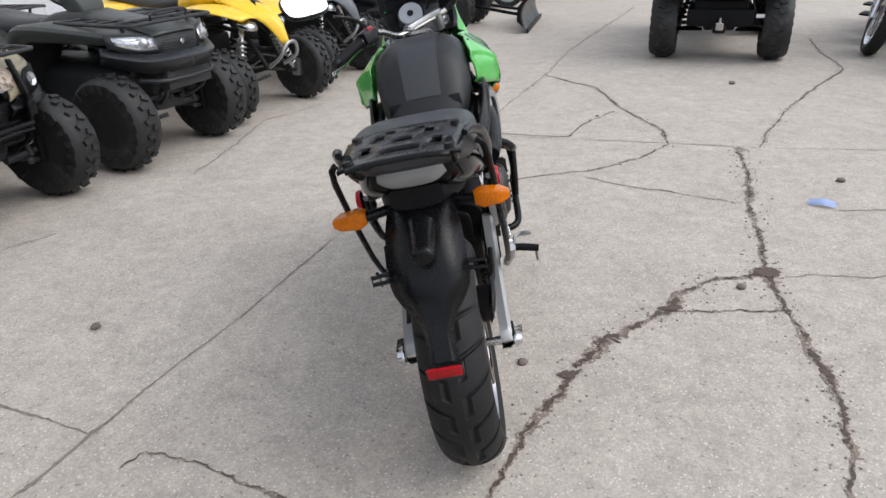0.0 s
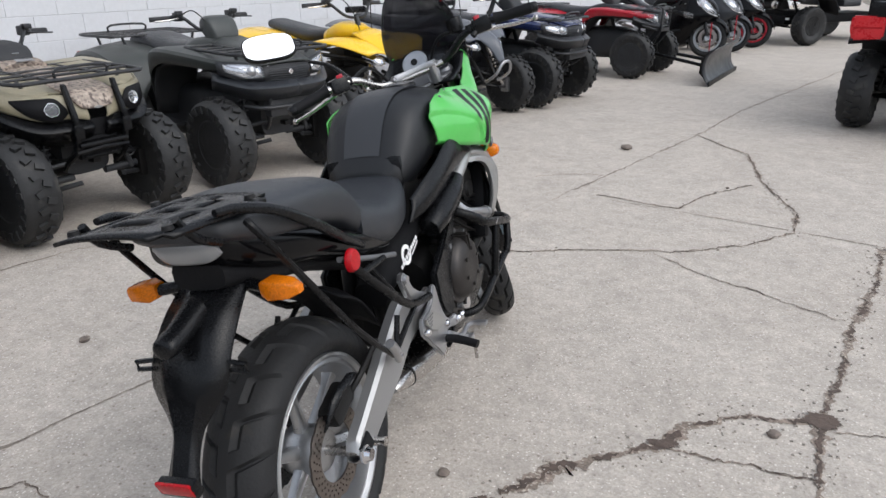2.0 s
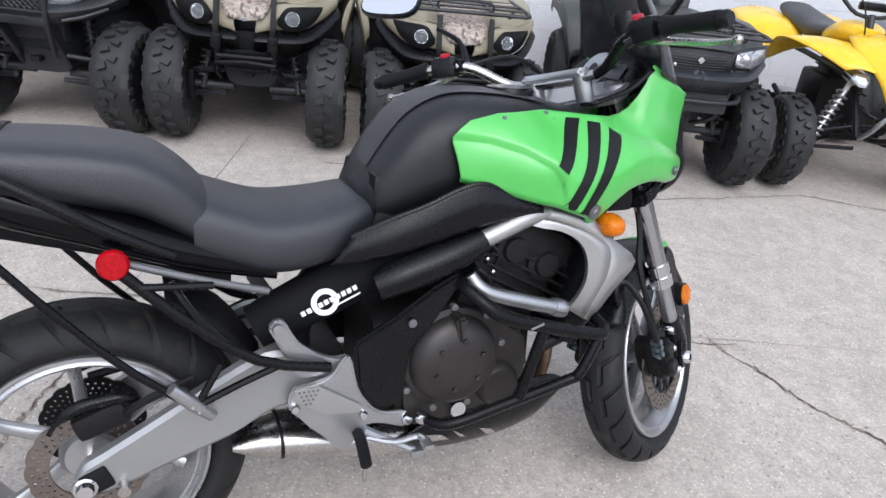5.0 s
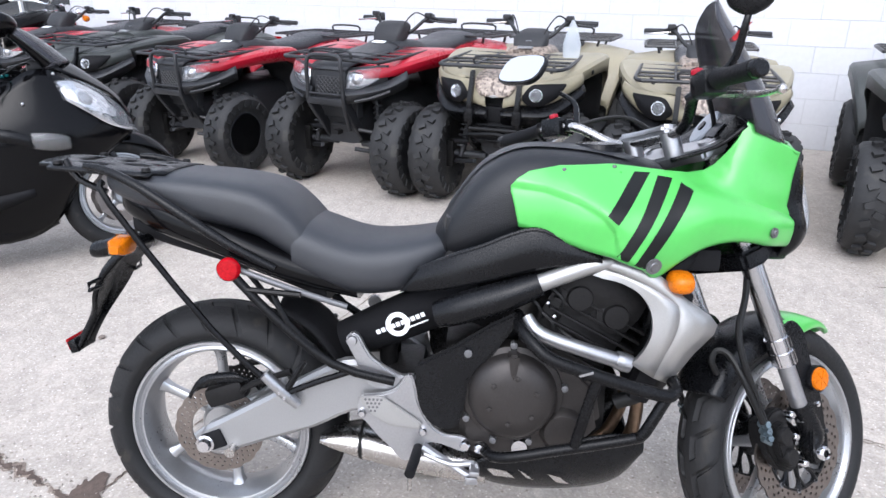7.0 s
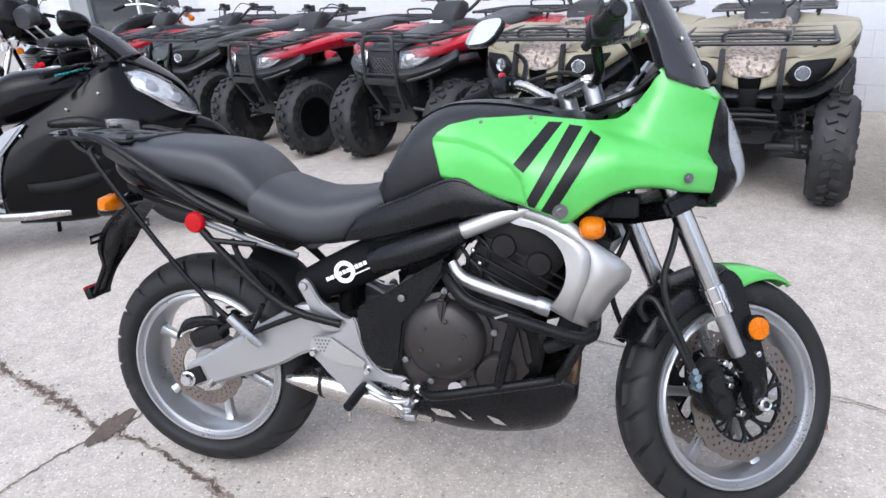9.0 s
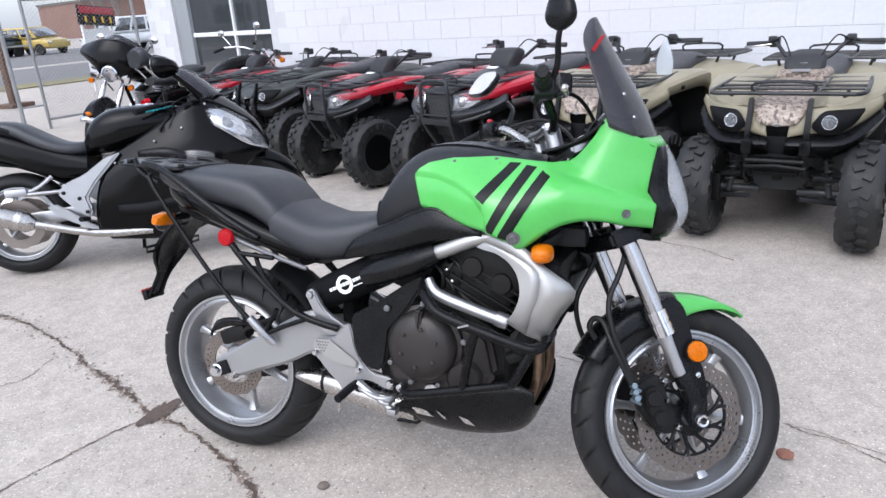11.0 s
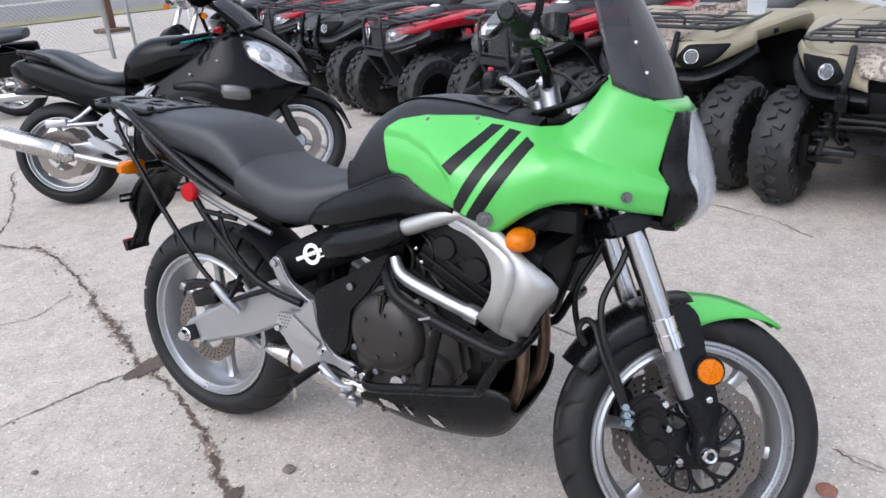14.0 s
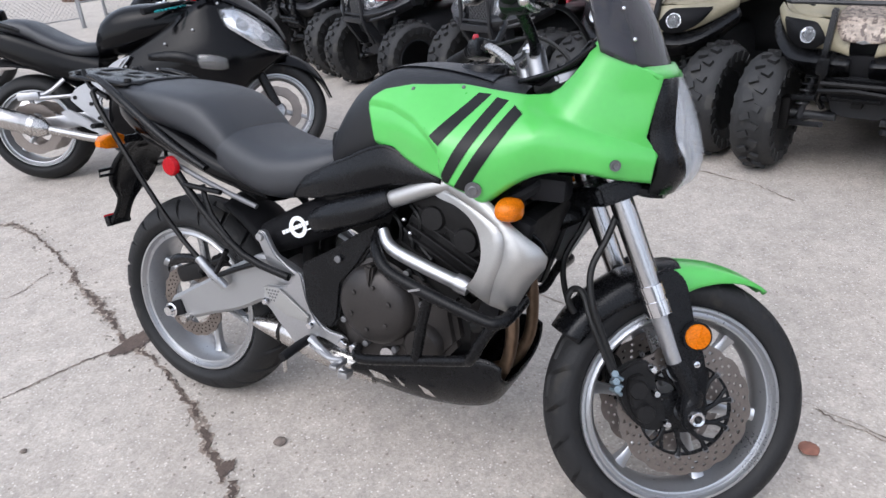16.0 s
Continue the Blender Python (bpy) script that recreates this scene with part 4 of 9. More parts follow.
def wide_front(q, body, hood, fascia, rack_z):
    """Wide V-shaped face with round lamps in almond recesses over a dark moustache bumper."""
    for s in (-1, 1):
        part("front_face", sheet([[(s * 0.06, 0.535, 0.765), (s * 0.055, 0.562, 0.68), (s * 0.05, 0.555, 0.65)], [(s * 0.16, 0.505, 0.795), (s * 0.16, 0.535, 0.71), (s * 0.155, 0.53, 0.668)], [(s * 0.28, 0.46, 0.80), (s * 0.29, 0.49, 0.73), (s * 0.285, 0.485, 0.672)],
                                  [(s * 0.375, 0.39, 0.81), (s * 0.39, 0.405, 0.76), (s * 0.38, 0.39, 0.715)], [(s * 0.445, 0.26, 0.83), (s * 0.458, 0.265, 0.80), (s * 0.45, 0.25, 0.765)]], 4, 3), body, q, solid=0.008, smooth=35)
        part("lamp_recess", sheet([[(s * 0.165, 0.554, 0.70), (s * 0.165, 0.549, 0.725)], [(s * 0.21, 0.55, 0.668), (s * 0.21, 0.532, 0.782)], [(s * 0.28, 0.522, 0.672), (s * 0.275, 0.502, 0.79)], [(s * 0.345, 0.472, 0.71), (s * 0.34, 0.46, 0.79)], [(s * 0.385, 0.412, 0.775), (s * 0.383, 0.408, 0.787)]], 4, 4), MATTE, q, "black almond-shaped lamp recess", solid=0.008)
        lm = pose(s * 0.238, 0.530, 0.728, 8, 0, -16 * s) @ Matrix.Diagonal((0.88, 1, 0.88, 1))
        hl = part("headlamp", moved(lathe([(0.0, -0.012), (0.014, -0.01), (0.03, 0.002), (0.039, 0.016), (0.042, 0.016), (0.042, -0.01)], 24, "y"), lm), REFLECT, q, "round clear headlamp")
        part("lamp_bulb", moved(ball((0, 0.004, 0), 0.012, seg=10), lm), SATIN, hl)
        part("lamp_lens", moved(lathe([(0.0, 0.026), (0.022, 0.023), (0.04, 0.015)], 24, "y"), lm), CLEAR, hl)
        part("corner_fascia", sheet([[(s * 0.04, 0.56, 0.635), (s * 0.04, 0.575, 0.61), (s * 0.04, 0.53, 0.555)], [(s * 0.16, 0.535, 0.655), (s * 0.17, 0.565, 0.61), (s * 0.155, 0.50, 0.535)], [(s * 0.29, 0.49, 0.662), (s * 0.31, 0.52, 0.615), (s * 0.28, 0.455, 0.545)],
                                     [(s * 0.385, 0.395, 0.705), (s * 0.405, 0.415, 0.665), (s * 0.38, 0.36, 0.60)], [(s * 0.455, 0.255, 0.765), (s * 0.475, 0.262, 0.735), (s * 0.455, 0.24, 0.69)]], 4, 1), fascia, q, solid=0.012, smooth=25)
        part("bumper_upright", merge(plate([(0.50, 0.45), (0.55, 0.47), (0.60, 0.62), (0.585, 0.70), (0.53, rack_z), (0.505, rack_z), (0.55, 0.69), (0.56, 0.62)], s * 0.145 - 0.014, s * 0.145 + 0.014, 0.005), box((s * 0.145, 0.585, 0.60), (0.055, 0.03, 0.08), 0.01)), SATIN, q, "flat black bumper upright")
        part("fender_decal", sheet([[(s * 0.474, 0.10, 0.825), (s * 0.474, 0.10, 0.80)], [(s * 0.494, -0.06, 0.835), (s * 0.494, -0.06, 0.802)], [(s * 0.508, -0.16, 0.84), (s * 0.508, -0.16, 0.80)]], 3, 1), SATIN, q, solid=0.003)
        part("turn_cable", tube([(s * 0.10, 0.44, 0.50), (s * 0.16, 0.46, 0.44), (s * 0.24, 0.3, 0.42), (s * 0.3, 0.1, 0.38)], 0.007, 4, 6), CABLE, q)
    part("bumper", merge(tubes([[(-0.145, 0.57, 0.52), (0.145, 0.57, 0.52)], [(-0.16, 0.40, 0.36), (-0.15, 0.55, 0.48), (0.15, 0.55, 0.48), (0.16, 0.40, 0.36)]], 0.015, 2, 8)), ROD, q)
    part("nose_panel", box((0, 0.50, 0.60), (0.24, 0.06, 0.10), 0.02), MATTE, q)
    grille = part("grille", box((0, 0.50, 0.49), (0.24, 0.05, 0.13), 0.015), MATTE, q, "black slatted grille")
    for k in range(4):
        part("grille_slat", box((0, 0.53, 0.445 + 0.03 * k), (0.21, 0.012, 0.008), 0.003), SATIN, grille)
    part("hood", sheet([[(-0.085, 0.563, 0.715), (0, 0.572, 0.708), (0.085, 0.563, 0.715)], [(-0.115, 0.546, 0.752), (0, 0.553, 0.752), (0.115, 0.546, 0.752)], [(-0.135, 0.49, 0.80), (0, 0.495, 0.804), (0.135, 0.49, 0.80)],
                        [(-0.16, 0.2, 0.838), (0, 0.2, 0.85), (0.16, 0.2, 0.838)], [(-0.15, -0.05, 0.865), (0, -0.05, 0.88), (0.15, -0.05, 0.865)], [(-0.12, -0.16, 0.885), (0, -0.16, 0.90), (0.12, -0.16, 0.885)]], 4, 3), hood, q, "flat leaf-camouflage hood panel" if hood is CAMO else "", solid=0.012, smooth=30)
    part("nose_badge", moved(plate([(-0.03, 0), (0, 0.009), (0.03, 0), (0, -0.009)], -0.004, 0.004, 0.001, "y"), pose(0, 0.577, 0.715)), SILVER, q)


def utility_quad(m, label, body, hood, fascia, lamp="round", group="", grille_badge=None, rim=None, pod_mat=None, rack_z=0.85, axle=0.36, size=0.975):
    """A four-wheeled utility quad; its origin lies on the ground behind the front axle, its front looks along +y."""
    q = thing("quad_bike", m, label, "quad bike", group)
    R, hw = 0.305, 0.425
    rim = rim or DUSTY_HAZE
    q.scale = (size, size, size)
    for x, y, w in ((-hw, axle, 0.20), (hw, axle, 0.20), (-hw, -1.06, 0.25), (hw, -1.06, 0.25)):
        quad_wheel(q, x, y, R, w, rim, x < 0)
    part("chassis", loft([(0.36, 0, 0.42, 0.14, 0.11, 4), (0.1, 0, 0.42, 0.15, 0.16, 4), (-0.12, 0, 0.42, 0.27, 0.20, 5), (-0.6, 0, 0.41, 0.29, 0.20, 5), (-1.1, 0, 0.43, 0.24, 0.18, 4), (-1.5, 0, 0.5, 0.14, 0.12, 4)], 16), DUSTY_HAZE_MATTE, q)
    part("skid_plate", box((0, 0.34, 0.38), (0.18, 0.03, 0.14), 0.012, (-28, 0, 0)), DUSTY_HAZE_MATTE, q)
    part("tow_hook", box((0, 0.44, 0.40), (0.05, 0.06, 0.03), 0.008), ENGINE, q)
    part("engine", merge(box((0.0, -0.55, 0.46), (0.40, 0.42, 0.32), 0.03), moved(lathe([(0.0, 0.24), (0.10, 0.24), (0.11, 0.19), (0.11, -0.19), (0.1, -0.24), (0, -0.24)], 24), pose(0, -0.5, 0.44))), ENGINE, q)
    suspension(q, axle, R, hw)
    suspension(q, -1.06, R, hw)
    part("radiator", box((0, 0.38, 0.62), (0.30, 0.08, 0.26), 0.02), DUSTY_HAZE_MATTE, q)
    for s in (-1, 1):
        rows = []
        for y, z, xo, lip in ((0.475, 0.80, 0.24, 0.02), (0.42, 0.815, 0.345, 0.028), (0.26, 0.845, 0.43, 0.05), (0.02, 0.872, 0.485, 0.062), (-0.2, 0.882, 0.51, 0.075), (-0.34, 0.862, 0.505, 0.11), (-0.43, 0.75, 0.475, 0.08), (-0.49, 0.52, 0.43, 0.03)):
            rows.append([(s * 0.14, y, z - 0.004), (s * (0.14 + xo) / 2, y, z + 0.002), (s * (xo - 0.05), y, z + 0.006), (s * (xo - 0.014), y, z - 0.002), (s * xo, y - 0.004, z - 0.018), (s * (xo - 0.002), y, z - 0.018 - lip)])
        part("front_fender", sheet(rows, 4, 1), body, q, solid=0.008, smooth=25)
        part("fender_liner", sheet([[(s * 0.16, 0.38, 0.66), (s * 0.28, 0.36, 0.70), (s * 0.37, 0.30, 0.74)], [(s * 0.16, 0.05, 0.74), (s * 0.36, 0.05, 0.78), (s * 0.46, 0.05, 0.80)], [(s * 0.16, -0.33, 0.72), (s * 0.34, -0.35, 0.74), (s * 0.47, -0.34, 0.74)],
                                    [(s * 0.16, -0.46, 0.4), (s * 0.33, -0.46, 0.4), (s * 0.45, -0.46, 0.42)]], 3, 3), DUSTY_HAZE_MATTE, q, solid=0.01)
    if lamp == "round":
        wide_front(q, body, hood, fascia, rack_z)
    elif lamp == "beak":
        beak_front(q, body, hood, fascia, rack_z)
    else:
        upright_front(q, body, hood, fascia, rack_z)
    part("tank_cover", loft([(-0.08, 0, 0.84, 0.13, 0.07, 5), (-0.2, 0, 0.85, 0.15, 0.08, 5), (-0.4, 0, 0.82, 0.15, 0.10, 5), (-0.62, 0, 0.76, 0.12, 0.09, 5)], 18), hood, q)
    part("seat", loft([(-0.45, 0, 0.83, 0.10, 0.06, 3), (-0.6, 0, 0.81, 0.14, 0.07, 3), (-0.85, 0, 0.81, 0.17, 0.075, 3), (-1.15, 0, 0.84, 0.18, 0.08, 3), (-1.32, 0, 0.84, 0.16, 0.06, 3)], 20), SEAT, q)
    for s in (-1, 1):
        rows = []
        for y, zi, zo, xo in ((-0.72, 0.68, 0.47, 0.46), (-0.85, 0.78, 0.70, 0.52), (-1.1, 0.82, 0.80, 0.55), (-1.4, 0.82, 0.79, 0.55), (-1.66, 0.79, 0.72, 0.50)):
            rows.append([(s * 0.13, y, zi + 0.02), (s * 0.33, y, (zi + zo) / 2 + 0.02), (s * (xo - 0.06), y, zo + 0.005), (s * (xo - 0.015), y, zo - 0.004), (s * xo, y, zo - 0.025), (s * xo, y, zo - 0.09)])
        part("rear_fender", sheet(rows, 4, 1), body, q, solid=0.008, smooth=28)
        part("footwell", box((s * 0.33, -0.6, 0.33), (0.28, 0.5, 0.03), 0.01), DUSTY_HAZE_MATTE, q)
        part("tail_lamp", box((s * 0.38, -1.68, 0.74), (0.12, 0.03, 0.05), 0.01), RED_LENS, q)
    rack(q, "front_rack", 0.47, -0.10, 0.37, rack_z + 0.02, [(-0.3, 0.36), (0.3, 0.36), (-0.3, -0.05), (0.3, -0.05)], 0.05)
    rack(q, "rear_rack", -1.68, -1.1, 0.39, rack_z + 0.03, [(-0.3, -1.6), (0.3, -1.6), (-0.3, -1.15), (0.3, -1.15)], 0.08)
    quad_bars(q, -0.34, 0.985, 0.37, True, pod_mat, {"round": 0.72, "beak": 1.15}.get(lamp, 1.0))
    part("cover_label", box((0, -0.085, 0.925), (0.10, 0.04, 0.004), 0.001, (-14, 0, 0)), WHITE_STICKER if lamp != "round" else SILVER, q)
    return q




# ---- sport quads ----
def sport_quad(m, label, body, seat_mat, springs, group="sport quads in the row"):
    q = thing("sport_quad", m, label, "quad bike", group)
    A = 0.22
    for x, y, R, w in ((-0.46, A, 0.275, 0.17), (0.46, A, 0.275, 0.17), (-0.42, -1.05, 0.265, 0.26), (0.42, -1.05, 0.265, 0.26)):
        quad_wheel(q, x, y, R, w, SILVER, x < 0)
    part("chassis", tubes([[(-0.1, 0.32, 0.36), (-0.14, 0.0, 0.28), (-0.15, -0.5, 0.27), (-0.14, -0.95, 0.36)], [(0.1, 0.32, 0.36), (0.14, 0.0, 0.28), (0.15, -0.5, 0.27), (0.14, -0.95, 0.36)],
                           [(-0.1, 0.32, 0.36), (-0.12, 0.1, 0.62), (-0.12, -0.4, 0.66), (-0.12, -1.2, 0.66)], [(0.1, 0.32, 0.36), (0.12, 0.1, 0.62), (0.12, -0.4, 0.66), (0.12, -1.2, 0.66)]], 0.018, 3, 8), ENGINE, q)
    part("engine", merge(box((0, -0.42, 0.44), (0.28, 0.36, 0.30), 0.04), box((0, -0.36, 0.62), (0.2, 0.2, 0.2), 0.02)), ENGINE, q)
    for k in range(4):
        part("cooling_fin", box((0, -0.36, 0.56 + 0.035 * k), (0.23, 0.23, 0.008), 0.002), ENGINE, q)
    for s in (-1, 1):
        part("control_arm", tubes([[(s * 0.1, A + 0.12, 0.30), (s * 0.37, A, 0.25)], [(s * 0.1, A - 0.16, 0.30), (s * 0.37, A, 0.25)], [(s * 0.1, A + 0.06, 0.42), (s * 0.37, A, 0.33)], [(s * 0.1, A - 0.14, 0.42), (s * 0.37, A, 0.33)]], 0.012), SATIN, q)
        part("hub_carrier", box((s * 0.385, A, 0.275), (0.05, 0.08, 0.14), 0.012), SILVER, q)
        part("shock_body", rod((s * 0.31, A + 0.02, 0.29), (s * 0.15, A - 0.06, 0.66), 0.019), STEEL, q)
        part("shock_spring", coil((s * 0.305, A + 0.02, 0.33), (s * 0.19, A - 0.04, 0.58), 0.034, 0.007, 8), springs, q)
        part("front_fender", sheet([[(s * 0.08, 0.30, 0.72), (s * 0.20, 0.30, 0.74), (s * 0.27, 0.28, 0.72)], [(s * 0.1, 0.12, 0.80), (s * 0.28, 0.12, 0.82), (s * 0.44, 0.10, 0.80)], [(s * 0.12, -0.12, 0.82), (s * 0.32, -0.14, 0.83), (s * 0.53, -0.16, 0.80)], [(s * 0.13, -0.3, 0.76), (s * 0.34, -0.33, 0.72), (s * 0.50, -0.36, 0.62)]], 4, 3), body, q, solid=0.008)
        part("rear_fender", sheet([[(s * 0.1, -0.75, 0.72), (s * 0.25, -0.78, 0.66), (s * 0.36, -0.8, 0.52)], [(s * 0.12, -1.0, 0.80), (s * 0.3, -1.0, 0.80), (s * 0.48, -1.0, 0.74)], [(s * 0.12, -1.45, 0.84), (s * 0.3, -1.45, 0.84), (s * 0.46, -1.42, 0.80)]], 4, 3), body, q, solid=0.008)
        hl = part("headlamp", loft([(0.30, s * 0.16, 0.66, 0.03, 0.02, 2.5), (0.27, s * 0.17, 0.675, 0.055, 0.034, 2.5), (0.2, s * 0.18, 0.69, 0.06, 0.036, 2.5)], 16), REFLECT, q, "slim clear headlamp")
        part("lamp_lens", loft([(0.312, s * 0.16, 0.66, 0.03, 0.02, 2.5), (0.28, s * 0.17, 0.675, 0.06, 0.036, 2.5)], 16), CLEAR, hl)
        part("nerf_bar", tubes([[(s * 0.16, -0.2, 0.3), (s * 0.36, -0.3, 0.31), (s * 0.38, -0.75, 0.31), (s * 0.2, -0.85, 0.33)]], 0.014, 3, 8), ROD, q)
    part("nose", sheet([[(-0.16, -0.05, 0.86), (0, -0.02, 0.89), (0.16, -0.05, 0.86)], [(-0.17, 0.14, 0.80), (0, 0.18, 0.84), (0.17, 0.14, 0.80)], [(-0.10, 0.34, 0.69), (0, 0.40, 0.72), (0.10, 0.34, 0.69)], [(-0.035, 0.45, 0.53), (0, 0.48, 0.53), (0.035, 0.45, 0.53)]], 4, 4), body, q, "pointed plastic nose", solid=0.01)
    part("nose_decal", sheet([[(-0.03, 0.17, 0.855), (0.03, 0.17, 0.855)], [(-0.05, 0.28, 0.785), (0.05, 0.28, 0.785)], [(0.0, 0.37, 0.735), (0.012, 0.37, 0.735)]], 3, 2), SATIN, q, solid=0.004)
    part("bumper", tubes([[(-0.09, 0.34, 0.36), (-0.10, 0.46, 0.44), (-0.05, 0.50, 0.54), (0.05, 0.50, 0.54), (0.10, 0.46, 0.44), (0.09, 0.34, 0.36)]], 0.014, 3, 8), SILVER, q)
    part("tank", loft([(-0.12, 0, 0.86, 0.1, 0.04, 2.6), (-0.3, 0, 0.86, 0.15, 0.08, 2.6), (-0.5, 0, 0.80, 0.12, 0.07, 2.6)], 18), body, q)
    part("seat", loft([(-0.42, 0, 0.84, 0.09, 0.04, 2.8), (-0.7, 0, 0.80, 0.13, 0.06, 2.8), (-1.0, 0, 0.82, 0.14, 0.06, 2.8), (-1.35, 0, 0.87, 0.12, 0.045, 2.8)], 18), seat_mat, q)
    quad_bars(q, -0.22, 1.0, 0.37, False)
    part("bar_pad", box((0, -0.2, 1.03), (0.18, 0.06, 0.05), 0.015), SATIN, q)
    part("rear_axle", rod((-0.32, -1.05, 0.265), (0.32, -1.05, 0.265), 0.025), ENGINE, q)
    part("swing_arm", box((0, -0.85, 0.30), (0.14, 0.50, 0.07), 0.02), SILVER, q)
    return q


# ---- snow plough on a red quad ----
def plough(m):
    p = thing("snow_plough", m, "dark steel snow plough blade in front of a red quad", "plough")
    rows = []
    for x in (-0.75, -0.4, 0, 0.4, 0.75):
        rows.append([(x * 1.12, 0.06, 0.02), (x * 1.12, 0.0, 0.10), (x * 1.12, -0.03, 0.22), (x * 1.12, 0.0, 0.34), (x * 1.12, 0.07, 0.42)])
    part("blade", sheet(rows, 2, 4), GREY_BODY, p, "curved dark plough blade", solid=0.008)
    part("wear_bar", box((0, 0.065, 0.03), (1.68, 0.012, 0.06), 0.003), ENGINE, p)
    for x in (-0.6, -0.3, 0, 0.3, 0.6):
        part("blade_rib", plate([(-0.02, 0.04), (-0.045, 0.22), (-0.02, 0.38), (-0.10, 0.3), (-0.11, 0.12)], x - 0.005, x + 0.005, 0.001), ENGINE, p)
    for s in (-1, 1):
        part("push_tube", rod((s * 0.28, -0.06, 0.16), (s * 0.16, -0.95, 0.30), 0.022), ROD, p)
        part("marker_rod", rod((s * 0.73, 0.0, 0.40), (s * 0.76, 0.0, 0.72), 0.007), RED_PLASTIC, p)
    return p


# ---- side-by-side ----
def side_by_side(m, label, body, lamps, width=1.3):
    v = thing("side_by_side", m, label, "utility vehicle")
    h = width / 2 - 0.13
    for x, y, R, w in ((-h, 0, 0.33, 0.25), (h, 0, 0.33, 0.25), (-h, 1.85, 0.33, 0.22), (h, 1.85, 0.33, 0.22)):
        quad_wheel(v, x, y, R, w, SATIN, x < 0)
    part("chassis", merge(box((0, 0.9, 0.42), (0.62, 2.3, 0.16), 0.03), box((0, 0.05, 0.45), (0.5, 0.5, 0.25), 0.04)), MATTE, v)
    part("gearbox", merge(box((0, -0.05, 0.42), (0.30, 0.28, 0.26), 0.04), box((0.0, -0.2, 0.36), (0.13, 0.1, 0.18), 0.03)), ENGINE, v)
    part("muffler", moved(loft([(-0.22, 0, 0, 0.07, 0.07, 2), (-0.19, 0, 0, 0.085, 0.085, 2), (0.19, 0, 0, 0.085, 0.085, 2), (0.22, 0, 0, 0.07, 0.07, 2)], 22, "x"), pose(0.08, -0.30, 0.68)), ENGINE, v)
    part("muffler_cap", moved(lathe([(0, 0.02), (0.05, 0.02), (0.075, 0.0), (0.06, -0.02), (0, -0.02)], 24, "y"), pose(0.16, -0.385, 0.68, 0, 0, 180)), STEEL, v, "round steel exhaust cap")
    for s in (-1, 1):
        part("control_arm", tubes([[(s * 0.16, 0.14, 0.30), (s * (h - 0.1), 0, 0.28)], [(s * 0.16, -0.14, 0.30), (s * (h - 0.1), 0, 0.28)], [(s * 0.16, -0.1, 0.44), (s * (h - 0.1), 0, 0.38)]], 0.016), ROD, v)
        part("drive_shaft", rod((s * 0.1, 0, 0.35), (s * (h - 0.05), 0, 0.34), 0.02), SATIN, v)
        part("shock_absorber", merge(rod((s * (h - 0.14), -0.04, 0.34), (s * 0.26, -0.06, 0.78), 0.02), coil((s * (h - 0.15), -0.04, 0.42), (s * 0.28, -0.06, 0.72), 0.04, 0.008, 7)), SATIN, v)
        part("rear_fender", sheet([[(s * 0.36, 0.55, 0.55), (s * (width / 2 - 0.02), 0.55, 0.50)], [(s * 0.36, 0.36, 0.80), (s * (width / 2), 0.36, 0.78)], [(s * 0.36, -0.1, 0.84), (s * (width / 2), -0.1, 0.82)], [(s * 0.36, -0.40, 0.78), (s * (width / 2 - 0.02), -0.38, 0.74)]], 4, 3), MATTE, v, solid=0.02)
        lamp = part("tail_lamp", moved(plate([(-0.12, -0.07), (0.10, -0.09), (0.13, 0.0), (0.12, 0.10), (-0.12, 0.10)], -0.03, 0.03, 0.014, "y"), pose(s * (width / 2 - 0.15), -0.44, 0.86)) if s > 0 else
                    mirrored(moved(plate([(-0.12, -0.07), (0.10, -0.09), (0.13, 0.0), (0.12, 0.10), (-0.12, 0.10)], -0.03, 0.03, 0.014, "y"), pose(width / 2 - 0.15, -0.44, 0.86))), lamps, v, "large red tail panel")
        part("lamp_rib", tube([(s * (width / 2 - 0.25), -0.473, 0.875), (s * (width / 2 - 0.05), -0.473, 0.87)], 0.006, 1, 6), RED_LENS, lamp)
        part("seat_back", box((s * 0.28, 0.92, 0.98), (0.42, 0.1, 0.5), 0.04, (10, 0, 0)), SEAT, v)
        part("seat_base", box((s * 0.28, 1.15, 0.68), (0.42, 0.45, 0.12), 0.04), SEAT, v)
        part("cage_side", tube([(s * 0.56, 0.42, 0.75), (s * 0.54, 0.55, 1.3), (s * 0.50, 0.75, 1.78), (s * 0.50, 1.5, 1.82), (s * 0.52, 2.0, 1.4), (s * 0.52, 2.3, 0.95)], 0.026, 4, 10), ROD, v)
        part("door_bar", tube([(s * 0.58, 0.75, 0.9), (s * 0.60, 1.2, 0.95), (s * 0.58, 1.75, 0.8)], 0.02, 3, 8), ROD, v)
        part("wing_mirror", box((s * 0.66, 1.95, 1.35), (0.14, 0.04, 0.1), 0.015), SATIN, v)
    part("cage_cross", tubes([[(-0.54, 0.55, 1.3), (0.54, 0.55, 1.3)], [(-0.50, 0.75, 1.78), (0.50, 0.75, 1.78)], [(-0.5, 1.5, 1.82), (0.5, 1.5, 1.82)]], 0.024), ROD, v)
    part("head_guard", tube([(-0.32, 0.60, 1.32), (-0.28, 0.57, 1.12), (-0.2, 0.56, 1.08), (0.2, 0.56, 1.08), (0.28, 0.57, 1.12), (0.32, 0.60, 1.32)], 0.02, 3, 8), ROD, v)
    part("roof", box((0, 1.15, 1.85), (1.06, 0.9, 0.03), 0.01), SATIN, v)
